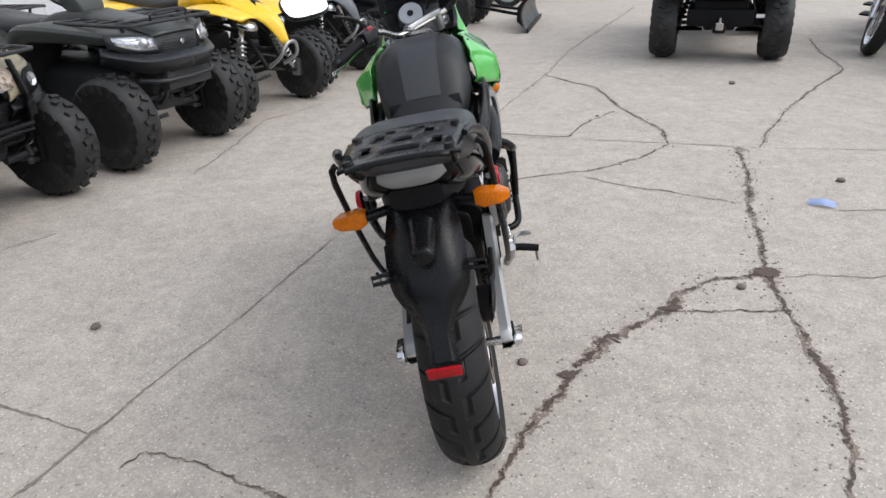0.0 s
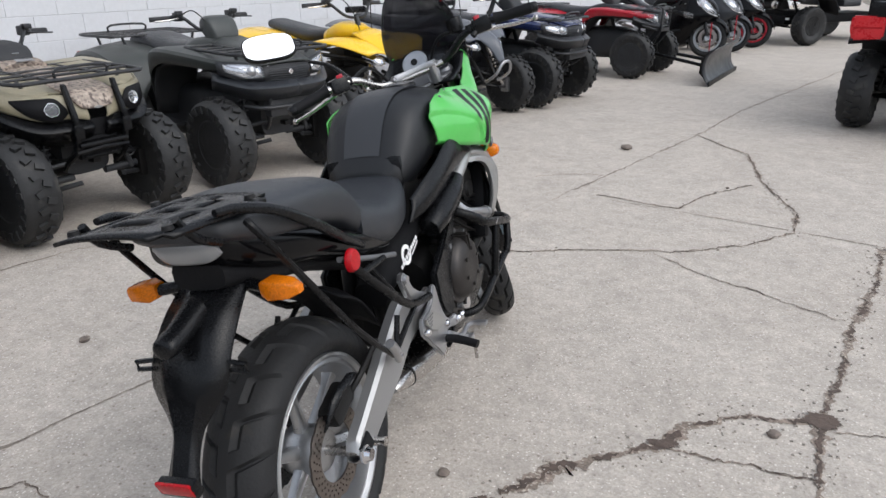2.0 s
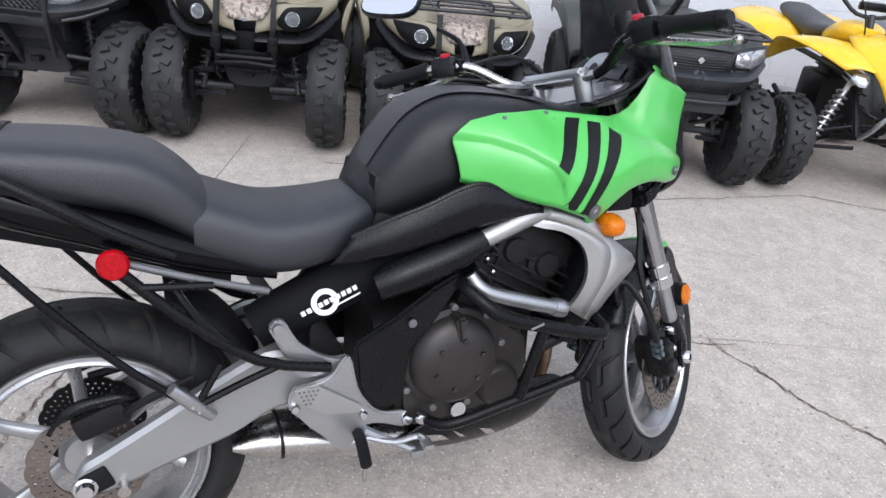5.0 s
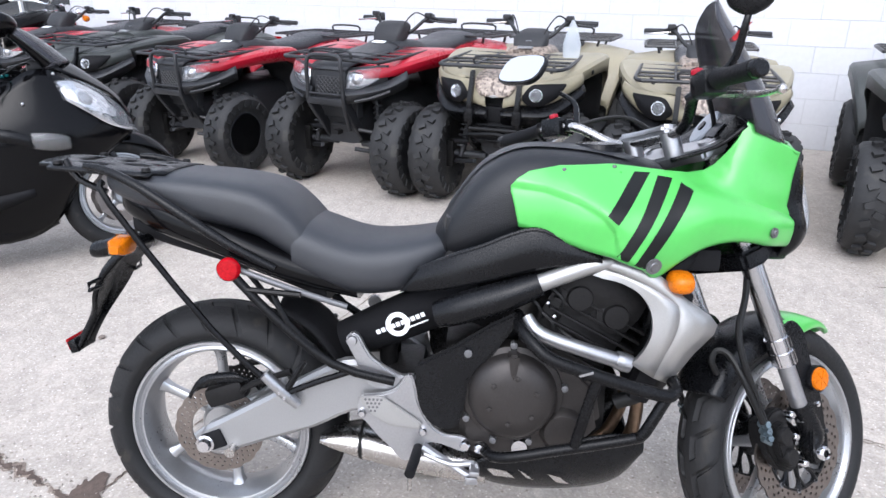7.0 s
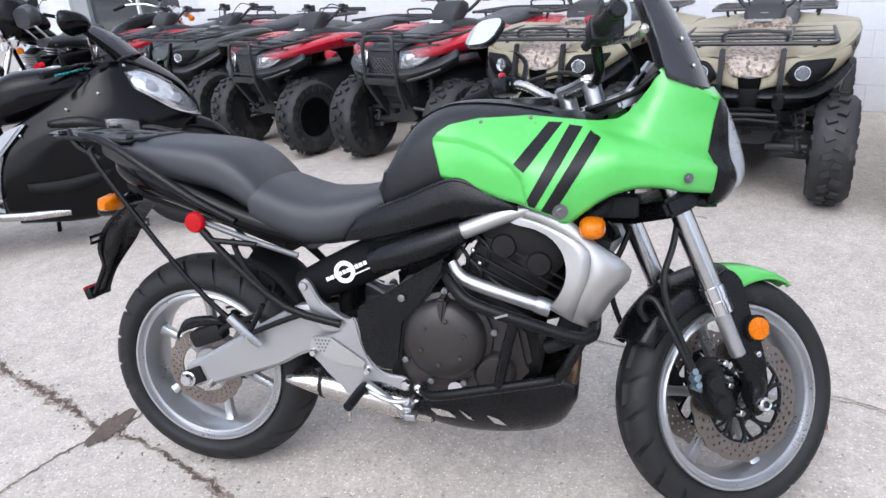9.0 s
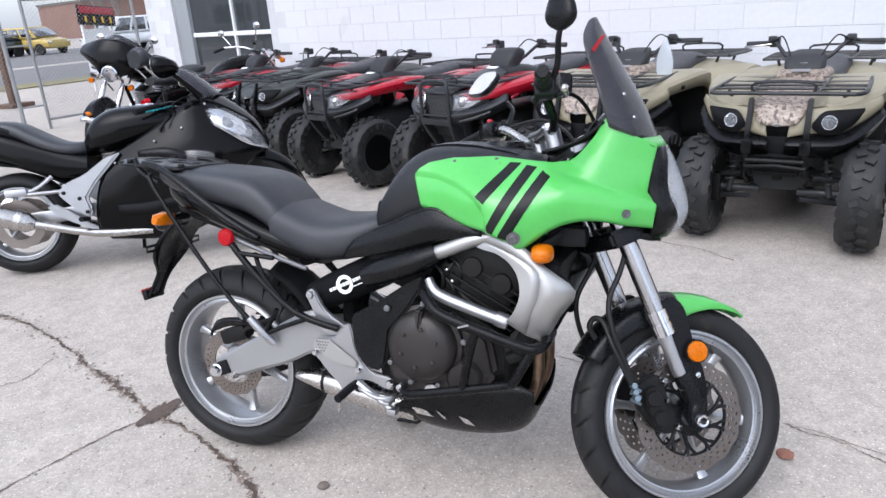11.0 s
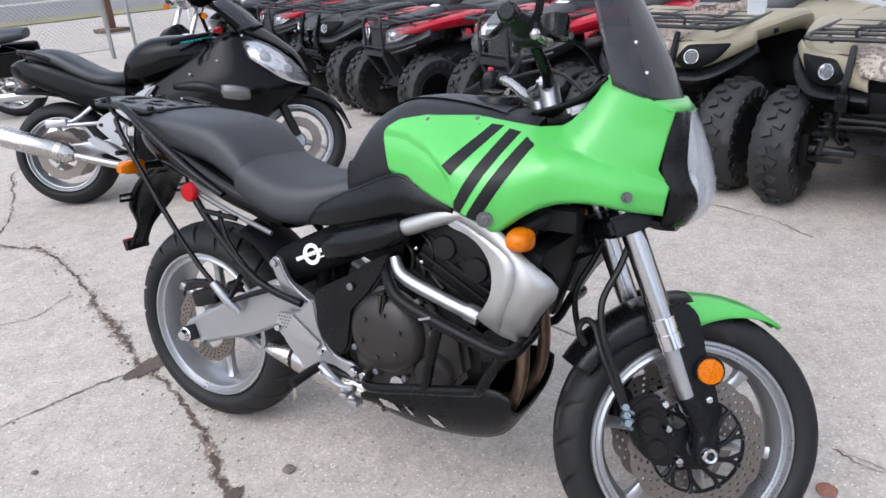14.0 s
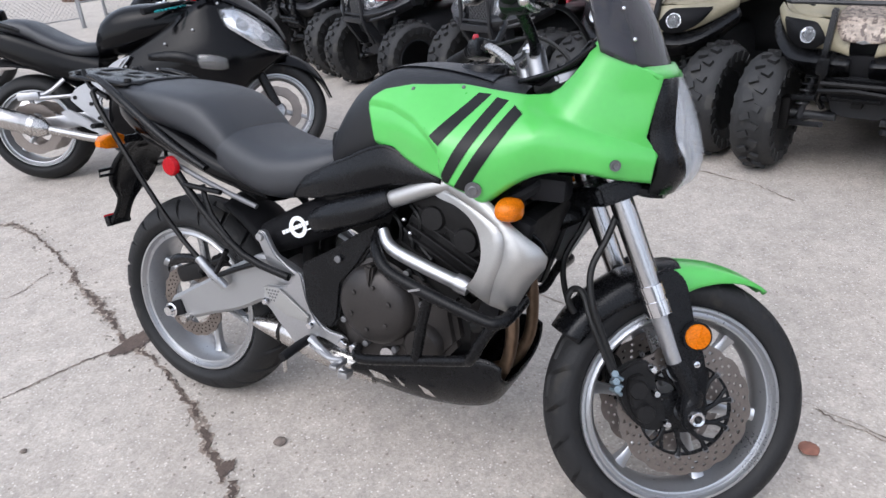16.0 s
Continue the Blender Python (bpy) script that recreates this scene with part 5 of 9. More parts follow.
    part("rear_screen", box((0, 0.62, 1.05), (0.98, 0.02, 0.30), 0.006), MATTE, v)
    bed = part("cargo_bed", merge(box((0, 0.02, 0.90), (1.02, 0.86, 0.04), 0.008), box((-0.51, 0.02, 1.02), (0.03, 0.86, 0.24), 0.008), box((0.51, 0.02, 1.02), (0.03, 0.86, 0.24), 0.008), box((0, 0.44, 1.02), (1.02, 0.03, 0.24), 0.008)), MATTE, v)
    part("tailgate", box((0, -0.43, 1.0), (1.02, 0.04, 0.14), 0.014), SATIN, v, "black ribbed tailgate")
    for k in range(6):
        part("gate_rib", box((-0.4 + 0.16 * k, -0.455, 1.0), (0.10, 0.012, 0.09), 0.004), MATTE, bed)
    part("rear_panel", box((0, -0.44, 0.86), (0.86, 0.03, 0.16), 0.012), body, v)
    part("badge", moved(plate([(-0.08, 0), (-0.03, 0.022), (0.03, 0.022), (0.08, 0), (0.03, -0.022), (-0.03, -0.022)], -0.006, 0.006, 0.002, "y"), pose(0, -0.462, 0.90)), RED_PLASTIC, v, "flat red badge")
    part("hitch", merge(box((0, -0.34, 0.36), (0.07, 0.16, 0.07), 0.008), rod((0, -0.40, 0.36), (0, -0.40, 0.44), 0.015)), STEEL, v)
    part("white_tag", box((-0.2, -0.22, 0.46), (0.035, 0.01, 0.07), 0.002), WHITE_STICKER, v)
    part("warning_tag", box((0.36, -0.24, 0.44), (0.08, 0.008, 0.035), 0.002), WHITE_STICKER, v)
    part("front_hood", loft([(1.55, 0, 0.85, 0.5, 0.08, 3), (1.9, 0, 0.88, 0.55, 0.12, 3), (2.3, 0, 0.78, 0.48, 0.12, 3), (2.5, 0, 0.65, 0.35, 0.08, 3)], 20), body, v)
    part("dashboard", box((0, 1.6, 0.98), (0.95, 0.2, 0.2), 0.05), MATTE, v)
    part("steering_wheel", moved(lathe([(0.165, -0.012), (0.18, -0.012), (0.18, 0.012), (0.165, 0.012)], 28, "y", True), pose(-0.27, 1.42, 1.05, -30)), SATIN, v)
    part("windscreen", box((0, 1.8, 1.35), (0.95, 0.01, 0.7), 0.002, (25, 0, 0)), lens("scratched_screen", (0.5, 0.52, 0.55), 0.15, 0.25), v)
    return v


# ---- other motorcycles ----
def plain_wheel(parent, name, y, R, w, spokes=5, rimmat=None, x=0, disc=True, steer_m=None):
    h = new(name)
    h.parent = parent
    h.matrix_basis = (steer_m or Matrix.Identity(4)) @ pose(x, y, R)
    part("tyre", road_tyre(R, R * 0.72, w, True, 84, 18), RUBBER, h)
    rim, sp_ = alloy_wheel(R * 0.715, w * 0.82, spokes, 12, 0.05)
    part("rim", rim, rimmat or WHEEL, h)
    part("spokes", sp_, rimmat or WHEEL, h)
    if disc:
        for s in (-1, 1):
            part("brake_disc", petal_disc(R * 0.48, R * 0.3, s * w * 0.5, 0.005, 12, False), DISC, h)
    return h


def sport_bike(m, label, paint, accent, wheelmat=None, group="", tilt=0.0):
    """A fully faired sport-touring motorcycle; origin under the rear wheel."""
    k = thing("motorcycle", m, label, "motorcycle", group)
    plain_wheel(k, "rear_wheel", 0, 0.30, 0.17, 3, wheelmat)
    st = Matrix.Translation((0, 1.15, 0.8)) @ Matrix.Rotation(radians(12), 4, Vector((0, -0.4, 0.91))) @ Matrix.Translation((0, -1.15, -0.8))
    plain_wheel(k, "front_wheel", 1.36, 0.285, 0.118, 3, wheelmat, steer_m=st)
    for s in (-1, 1):
        part("fork_leg", moved(tube([(s * 0.1, 1.14, 0.88), (s * 0.1, 1.36, 0.31)], 0.026, 1, 12), st), SATIN, k)
    part("front_mudguard", moved(sheet([[(x * 0.078, 1.36 + 0.32 * math.cos(a), 0.285 + (0.325 - 0.07 * x * x) * math.sin(a)) for x in (-1, -0.5, 0, 0.5, 1)] for a in (radians(q) for q in (10, 35, 60, 90, 120, 150))], 3, 3), st), paint, k, solid=0.008)
    for s in (-1, 1):
        rows = [[(s * 0.18, 0.46, 0.22), (s * 0.205, 0.47, 0.33), (s * 0.215, 0.50, 0.45), (s * 0.20, 0.545, 0.555), (s * 0.175, 0.58, 0.64)],
                [(s * 0.14, 0.68, 0.145), (s * 0.22, 0.69, 0.30), (s * 0.245, 0.71, 0.48), (s * 0.245, 0.73, 0.60), (s * 0.20, 0.75, 0.725)],
                [(s * 0.11, 0.95, 0.145), (s * 0.225, 0.97, 0.31), (s * 0.27, 0.97, 0.50), (s * 0.285, 0.97, 0.64), (s * 0.215, 0.94, 0.83)],
                [(s * 0.13, 1.10, 0.25), (s * 0.225, 1.13, 0.38), (s * 0.265, 1.14, 0.50), (s * 0.285, 1.13, 0.64), (s * 0.22, 1.07, 0.905)],
                [(s * 0.14, 1.21, 0.42), (s * 0.20, 1.26, 0.47), (s * 0.225, 1.285, 0.54), (s * 0.235, 1.275, 0.66), (s * 0.185, 1.19, 0.885)],
                [(s * 0.07, 1.36, 0.545), (s * 0.11, 1.40, 0.555), (s * 0.135, 1.415, 0.59), (s * 0.145, 1.40, 0.66), (s * 0.12, 1.32, 0.80)],
                [(s * 0.0, 1.445, 0.59), (s * 0.03, 1.46, 0.60), (s * 0.045, 1.468, 0.625), (s * 0.045, 1.46, 0.66), (s * 0.035, 1.40, 0.76)]]
        part("fairing", sheet(rows, 5, 4), paint, k, "gloss full fairing", smooth=60, solid=0.006)
        part("fairing_vent", sheet([[(s * 0.252, 0.76, 0.655), (s * 0.255, 0.76, 0.625)], [(s * 0.288, 0.92, 0.66), (s * 0.29, 0.92, 0.60)], [(s * 0.292, 1.04, 0.615), (s * 0.287, 1.04, 0.56)]], 4, 2), SATIN, k, "curved side vent", solid=0.008)
        part("lower_vent", sheet([[(s * 0.238, 0.60, 0.36), (s * 0.232, 0.61, 0.31)], [(s * 0.246, 0.8, 0.36), (s * 0.236, 0.8, 0.29)], [(s * 0.245, 1.0, 0.385), (s * 0.24, 1.0, 0.35)]], 4, 2), MATTE, k, solid=0.012)
        hl = part("headlamp", sheet([[(s * 0.212, 1.15, 0.845), (s * 0.226, 1.16, 0.785)], [(s * 0.195, 1.23, 0.845), (s * 0.236, 1.27, 0.705)], [(s * 0.145, 1.32, 0.79), (s * 0.185, 1.365, 0.635)], [(s * 0.085, 1.40, 0.715), (s * 0.105, 1.445, 0.605)], [(s * 0.045, 1.435, 0.67), (s * 0.05, 1.465, 0.60)]], 4, 4), REFLECT, k, "long clear headlamp", solid=0.014)
        for y, x, z, r in ((1.27, 0.208, 0.765, 0.036), (1.365, 0.145, 0.69, 0.04)):
            part("lamp_bowl", moved(lathe([(0.0, 0.012), (r * 0.4, 0.012), (r, 0.0), (r * 1.08, 0.004), (r * 1.08, -0.012)], 18, "y"), pose(s * x, y + 0.005, z + 0.005, 25, 0, -45 * s)), SILVER, hl)
        part("lamp_lens", sheet([[(s * 0.218, 1.155, 0.852), (s * 0.236, 1.165, 0.78)], [(s * 0.205, 1.245, 0.855), (s * 0.25, 1.283, 0.70)], [(s * 0.153, 1.338, 0.80), (s * 0.198, 1.383, 0.63)], [(s * 0.09, 1.415, 0.723), (s * 0.11, 1.462, 0.60)], [(s * 0.045, 1.45, 0.675), (s * 0.05, 1.48, 0.595)]], 4, 4), CLEAR, hl, solid=0.004)
        part("indicator", sheet([[(s * 0.292, 1.03, 0.63), (s * 0.30, 1.032, 0.60), (s * 0.29, 1.035, 0.565)], [(s * 0.298, 1.10, 0.625), (s * 0.308, 1.10, 0.59), (s * 0.287, 1.10, 0.55)], [(s * 0.272, 1.18, 0.60), (s * 0.278, 1.18, 0.575), (s * 0.262, 1.18, 0.545)]], 4, 4), lens("pale_indicator_lens", (0.2, 0.2, 0.2), 0.06, 0.45), k, "clear fairing indicator", solid=0.012)
        for y, x, z in ((0.62, 0.225, 0.60), (0.80, 0.266, 0.575), (1.02, 0.268, 0.76), (1.16, 0.222, 0.885), (0.86, 0.262, 0.70)):
            part("fairing_screw", moved(ball((0, 0, 0), 0.007, 0.5, seg=8), pose(s * x, y, z)), SILVER, k)
        part("frame_cover", moved(plate([(0.28, 0.46), (0.32, 0.41), (0.39, 0.34), (0.44, 0.30), (0.46, 0.35), (0.44, 0.42), (0.50, 0.50), (0.60, 0.60), (0.66, 0.66), (0.57, 0.635), (0.44, 0.55), (0.33, 0.51)], 0.19, 0.232, 0.012), Matrix.Diagonal((s, 1, 1, 1))), SILVER, k, "silver frame cover")
        for y, z in ((0.32, 0.46), (0.43, 0.34), (0.40, 0.42)):
            part("frame_bolt", moved(lathe([(0.0, 0.008), (0.010, 0.008), (0.012, 0.0), (0, 0)], 8), pose(s * 0.232, y, z, 0, 0, 0 if s > 0 else 180)), ENGINE, k)
        part("heel_plate", moved(plate([(0.20, 0.385), (0.25, 0.40), (0.31, 0.36), (0.42, 0.27), (0.47, 0.24), (0.43, 0.23), (0.32, 0.29), (0.25, 0.335)], 0.165, 0.19, 0.006), Matrix.Diagonal((s, 1, 1, 1))), SILVER, k)
        part("footrest", rod((s * 0.2, 0.42, 0.30), (s * 0.30, 0.41, 0.305), 0.014), MATTE, k)
        part("passenger_bracket", merge(tubes([[(s * 0.14, 0.24, 0.56), (s * 0.18, 0.14, 0.49), (s * 0.2, 0.02, 0.50)], [(s * 0.16, 0.28, 0.47), (s * 0.2, 0.10, 0.47)]], 0.012, 3, 8), box((s * 0.2, 0.06, 0.485), (0.03, 0.12, 0.045), 0.01)), SILVER, k)
        part("swing_arm", box((s * 0.115, 0.22, 0.33), (0.035, 0.52, 0.08), 0.012, (4, 0, 0)), SILVER, k)
        part("exhaust", tube([(s * 0.15, 0.75, 0.19), (s * 0.19, 0.45, 0.21), (s * 0.222, 0.14, 0.30)], 0.024, 3, 12), STEEL, k)
        muf = part("muffler", tube([(s * 0.222, 0.14, 0.30), (s * 0.224, 0.10, 0.315), (s * 0.245, -0.22, 0.435), (s * 0.246, -0.245, 0.445)], [0.032, 0.056, 0.058, 0.046], 1, 24), STEEL, k, "polished steel muffler")
        part("muffler_band", tube([(s * 0.2255, 0.075, 0.325), (s * 0.227, 0.045, 0.336)], 0.0605, 1, 24), STEEL, muf)
        part("mirror_stalk", tube([(s * 0.20, 1.14, 0.93), (s * 0.24, 1.08, 1.00), (s * 0.275, 1.02, 1.06)], [0.032, 0.022, 0.018], 3, 10, flat=0.7), paint, k)
        mh = part("mirror_head", moved(loft([(-0.055, 0, 0, 0.085, 0.048, 2.6), (-0.04, 0, 0, 0.098, 0.056, 2.6), (0.0, 0, 0, 0.09, 0.05, 2.4), (0.045, 0, 0, 0.06, 0.032, 2.2), (0.062, 0, 0, 0.02, 0.012, 2)], 22), pose(s * 0.315, 1.0, 1.095, 0, -10 * s, -8 * s)), paint, k, "large gloss black mirror")
        part("mirror_glass", moved(loft([(-0.06, 0, 0, 0.08, 0.044, 2.6), (-0.056, 0, 0, 0.084, 0.047, 2.6)], 22), pose(s * 0.315, 1.0, 1.095, 0, -10 * s, -8 * s)), MIRROR, mh)
        part("grip", rod((s * 0.20, 0.90, 0.895), (s * 0.335, 0.80, 0.865), 0.018), MATTE, k)
        part("clip_on_bar", tube([(s * 0.08, 1.02, 0.90), (s * 0.14, 0.96, 0.91), (s * 0.21, 0.89, 0.893)], 0.012, 3, 8), SATIN, k)
        part("lever", tube([(s * 0.18, 0.98, 0.89), (s * 0.27, 0.93, 0.875), (s * 0.34, 0.86, 0.86)], 0.006, 3, 6), accent, k)
        part("brake_hose", tube([(s * 0.17, 0.97, 0.90), (s * 0.14, 1.06, 0.94), (s * 0.10, 1.12, 0.86)], 0.005, 3, 6), CABLE, k)
    part("engine", box((0, 0.75, 0.40), (0.38, 0.5, 0.36), 0.05), ENGINE, k)
    part("belly_pan", loft([(0.5, 0, 0.20, 0.15, 0.05, 3), (0.85, 0, 0.18, 0.16, 0.06, 3), (1.06, 0, 0.24, 0.11, 0.06, 3)], 16), paint, k)
    part("fuel_tank", loft([(0.43, 0, 0.70, 0.10, 0.05, 2.8), (0.49, 0, 0.755, 0.155, 0.10, 2.8), (0.60, 0, 0.79, 0.195, 0.125, 2.8), (0.75, 0, 0.81, 0.21, 0.115, 2.8), (0.90, 0, 0.82, 0.195, 0.095, 2.8), (1.02, 0, 0.84, 0.14, 0.055, 2.8)], 26, steps=4), paint, k, smooth=60)
    part("filler_cap", moved(lathe([(0, 0.01), (0.03, 0.01), (0.038, 0.0), (0, 0)], 22, "z"), pose(0, 0.80, 0.92)), CHROME, k)
    part("seat", loft([(-0.10, 0, 0.855, 0.085, 0.025, 2.8), (-0.02, 0, 0.855, 0.125, 0.045, 2.8), (0.08, 0, 0.83, 0.14, 0.055, 2.8), (0.18, 0, 0.77, 0.15, 0.055, 2.8), (0.30, 0, 0.715, 0.155, 0.045, 2.8), (0.40, 0, 0.70, 0.14, 0.045, 2.8), (0.47, 0, 0.71, 0.10, 0.04, 2.8)], 24, steps=4), SEAT, k, "stepped black vinyl seat")
    part("tail_fairing", loft([(-0.21, 0, 0.79, 0.06, 0.035, 4), (-0.14, 0, 0.782, 0.11, 0.065, 4.5), (-0.03, 0, 0.755, 0.145, 0.085, 4.5), (0.12, 0, 0.69, 0.155, 0.092, 4.5), (0.28, 0, 0.625, 0.155, 0.09, 4.5), (0.45, 0, 0.59, 0.16, 0.085, 3)], 26, steps=4), paint, k, smooth=60)
    part("tail_lamp", loft([(-0.212, 0, 0.79, 0.045, 0.018, 2.6), (-0.18, 0, 0.79, 0.075, 0.035, 2.6)], 16), RED_LENS, k)
    part("grab_handle", tube([(-0.13, 0.06, 0.83), (-0.135, -0.04, 0.87), (-0.11, -0.12, 0.885), (0.11, -0.12, 0.885), (0.135, -0.04, 0.87), (0.13, 0.06, 0.83)], 0.013, 4, 10), SATIN, k)
    part("inner_mudguard", sheet([[(-0.09, -0.2, 0.66), (0, -0.22, 0.69), (0.09, -0.2, 0.66)], [(-0.09, 0.05, 0.63), (0, 0.05, 0.67), (0.09, 0.05, 0.63)], [(-0.08, 0.3, 0.50), (0, 0.32, 0.52), (0.08, 0.3, 0.50)]], 3, 3), MATTE, k, solid=0.01)
    part("nose_cowl", sheet([[(-0.05, 1.462, 0.655), (0, 1.472, 0.655), (0.05, 1.462, 0.655)], [(-0.07, 1.40, 0.765), (0, 1.415, 0.775), (0.07, 1.40, 0.765)], [(-0.13, 1.30, 0.835), (0, 1.325, 0.865), (0.13, 1.30, 0.835)], [(-0.19, 1.17, 0.905), (0, 1.225, 0.945), (0.19, 1.17, 0.905)]], 4, 4), paint, k, solid=0.006, smooth=60)
    part("windscreen", sheet([[(-0.20, 1.13, 0.905), (-0.12, 1.21, 0.935), (0, 1.235, 0.945), (0.12, 1.21, 0.935), (0.20, 1.13, 0.905)], [(-0.19, 1.06, 0.99), (-0.11, 1.12, 1.03), (0, 1.14, 1.045), (0.11, 1.12, 1.03), (0.19, 1.06, 0.99)], [(-0.13, 1.0, 1.07), (-0.07, 1.03, 1.105), (0, 1.04, 1.115), (0.07, 1.03, 1.105), (0.13, 1.0, 1.07)]], 4, 4), SMOKE, k, solid=0.004, smooth=60)
    part("dash", box((0, 1.12, 0.92), (0.28, 0.14, 0.08), 0.03), SATIN, k)
    part("side_stand", tube([(-0.14, 0.62, 0.25), (-0.2, 0.6, 0.13), (-0.25, 0.58, 0.035)], 0.012, 2, 8), ROD, k)
    return k


def cruiser(m, label, paint, batwing=False, wheelmat=None, backrest=False):
    """A heavy chromed cruiser; origin under the rear wheel."""
    k = thing("cruiser_motorcycle", m, label, "motorcycle")
    plain_wheel(k, "rear_wheel", 0, 0.32, 0.15, 9, CHROME)
    st = Matrix.Translation((0, 1.25, 0.8)) @ Matrix.Rotation(radians(20), 4, Vector((0, -0.5, 0.87))) @ Matrix.Translation((0, -1.25, -0.8))
    plain_wheel(k, "front_wheel", 1.62, 0.32, 0.125, 9, CHROME, steer_m=st)
    for s in (-1, 1):
        part("fork_leg", moved(tube([(s * 0.1, 1.24, 0.96), (s * 0.1, 1.60, 0.33)], [0.026, 0.034], 1, 14), st), CHROME, k)
        part("exhaust", tube([(s * 0.14, 0.75, 0.55), (s * 0.2, 0.88, 0.40), (s * 0.21, 0.70, 0.26), (s * 0.21, 0.2, 0.25), (s * 0.21, -0.35, 0.27)], [0.024, 0.024, 0.026, 0.042, 0.045], 4, 14), CHROME, k)
        part("mirror", merge(rod((s * 0.26, 1.05, 1.08), (s * 0.36, 1.02, 1.22), 0.007), moved(ball((0, 0, 0), 0.06, 1, 0.35, 0.7), pose(s * 0.37, 1.02, 1.24))), CHROME, k)
        part("grip", rod((s * 0.30, 0.98, 1.06), (s * 0.42, 0.90, 1.03), 0.019), MATTE, k)
        part("passing_lamp", moved(lathe([(0, 0.05), (0.045, 0.045), (0.055, 0.03), (0.05, -0.01), (0.02, -0.05), (0, -0.055)], 22, "y"), st @ pose(s * 0.17, 1.42, 0.86)), CHROME, k)
        part("indicator", moved(lathe([(0, 0.035), (0.03, 0.03), (0.034, 0.0), (0.02, -0.03), (0, -0.03)], 18, "y"), st @ pose(s * 0.22, 1.40, 0.78)), AMBER, k)
        part("shock", merge(rod((s * 0.13, 0.02, 0.36), (s * 0.13, 0.16, 0.64), 0.018), coil((s * 0.13, 0.03, 0.40), (s * 0.13, 0.15, 0.62), 0.032, 0.006, 7)), CHROME, k)
        part("footboard", box((s * 0.25, 0.85, 0.28), (0.10, 0.28, 0.02), 0.006), MATTE, k)
        part("saddlebag", loft([(-0.42, s * 0.27, 0.50, 0.07, 0.12, 3.5), (-0.38, s * 0.27, 0.49, 0.09, 0.16, 3.5), (0.10, s * 0.27, 0.50, 0.09, 0.15, 3.5), (0.17, s * 0.26, 0.52, 0.06, 0.1, 3.5)], 20) if batwing else
             box((s * 0.2, -0.1, 0.55), (0.10, 0.34, 0.22), 0.04), paint, k)
    part("engine", merge(box((0, 0.66, 0.36), (0.28, 0.5, 0.24), 0.06), moved(lathe([(0, 0.17), (0.09, 0.17), (0.1, 0.14), (0.1, -0.14), (0.09, -0.17), (0, -0.17)], 26), pose(0, 0.72, 0.36))), CHROME, k, "polished engine cases")
    for y, t in ((0.58, 22), (0.80, -22)):
        cyl = part("cylinder", moved(box((0, 0, 0.09), (0.13, 0.12, 0.22), 0.01), pose(0, y, 0.48, t, 0, 0)), ENGINE, k)
        for q in range(7):
            part("cylinder_fin", moved(box((0, 0, 0.03 * q), (0.19, 0.17, 0.014), 0.004), pose(0, y, 0.48, t, 0, 0)), SILVER, cyl)
    part("air_cleaner", moved(lathe([(0, 0.05), (0.07, 0.045), (0.085, 0.02), (0.085, -0.02), (0, -0.02)], 28), pose(0.16, 0.70, 0.60)), CHROME, k)
    part("frame", tubes([[(0, 1.2, 0.85), (0, 1.05, 0.5), (0, 0.95, 0.22), (0, 0.4, 0.22), (0, 0.25, 0.4), (0, 0.25, 0.65), (0, 1.2, 0.85)]], 0.022, 2, 8), ROD, k)
    part("fuel_tank", loft([(0.50, 0, 0.74, 0.06, 0.03, 2.4), (0.65, 0, 0.78, 0.14, 0.09, 2.4), (0.9, 0, 0.83, 0.17, 0.105, 2.4), (1.08, 0, 0.86, 0.12, 0.07, 2.4), (1.15, 0, 0.87, 0.05, 0.03, 2.4)], 22, steps=4), paint, k, smooth=60)
    part("seat", loft([(-0.28, 0, 0.78, 0.10, 0.04, 2.8), (-0.1, 0, 0.77, 0.15, 0.06, 2.8), (0.12, 0, 0.74, 0.15, 0.06, 2.8), (0.3, 0, 0.68, 0.17, 0.06, 2.8), (0.52, 0, 0.70, 0.10, 0.05, 2.8)], 20, steps=4), SEAT, k)
    for nm, y, a0, a1 in (("rear_mudguard", 0, 20, 175), ("front_mudguard", 1.62, 25, 165)):
        rows = [[(s * 0.085, y + 0.35 * math.cos(a), 0.32 + (0.35 - 0.05 * abs(s)) * math.sin(a) + 0.0) for s in (-1, -0.6, 0, 0.6, 1)] for a in (radians(a0 + (a1 - a0) * i / 8) for i in range(9))]
        b = sheet(rows, 2, 3)
        part(nm, moved(b, st) if y else b, paint, k, solid=0.008)
    part("tail_lamp", loft([(-0.42, 0, 0.56, 0.05, 0.03, 2.6), (-0.36, 0, 0.57, 0.06, 0.04, 2.6)], 16), RED_LENS, k)
    part("handlebar", tube([(-0.40, 0.92, 1.035), (-0.30, 0.98, 1.06), (-0.14, 1.12, 1.04), (0, 1.17, 0.99), (0.14, 1.12, 1.04), (0.30, 0.98, 1.06), (0.40, 0.92, 1.035)], 0.0125, 4, 10), CHROME, k)
    lampm = st @ pose(0, 1.42, 0.90)
    part("headlamp", moved(lathe([(0, 0.07), (0.075, 0.065), (0.09, 0.05), (0.088, 0.0), (0.05, -0.08), (0, -0.09)], 28, "y"), lampm), CHROME, k, "round chrome headlamp")
    part("headlamp_lens", moved(lathe([(0, 0.085), (0.05, 0.08), (0.078, 0.066)], 28, "y"), lampm), CLEAR, k)
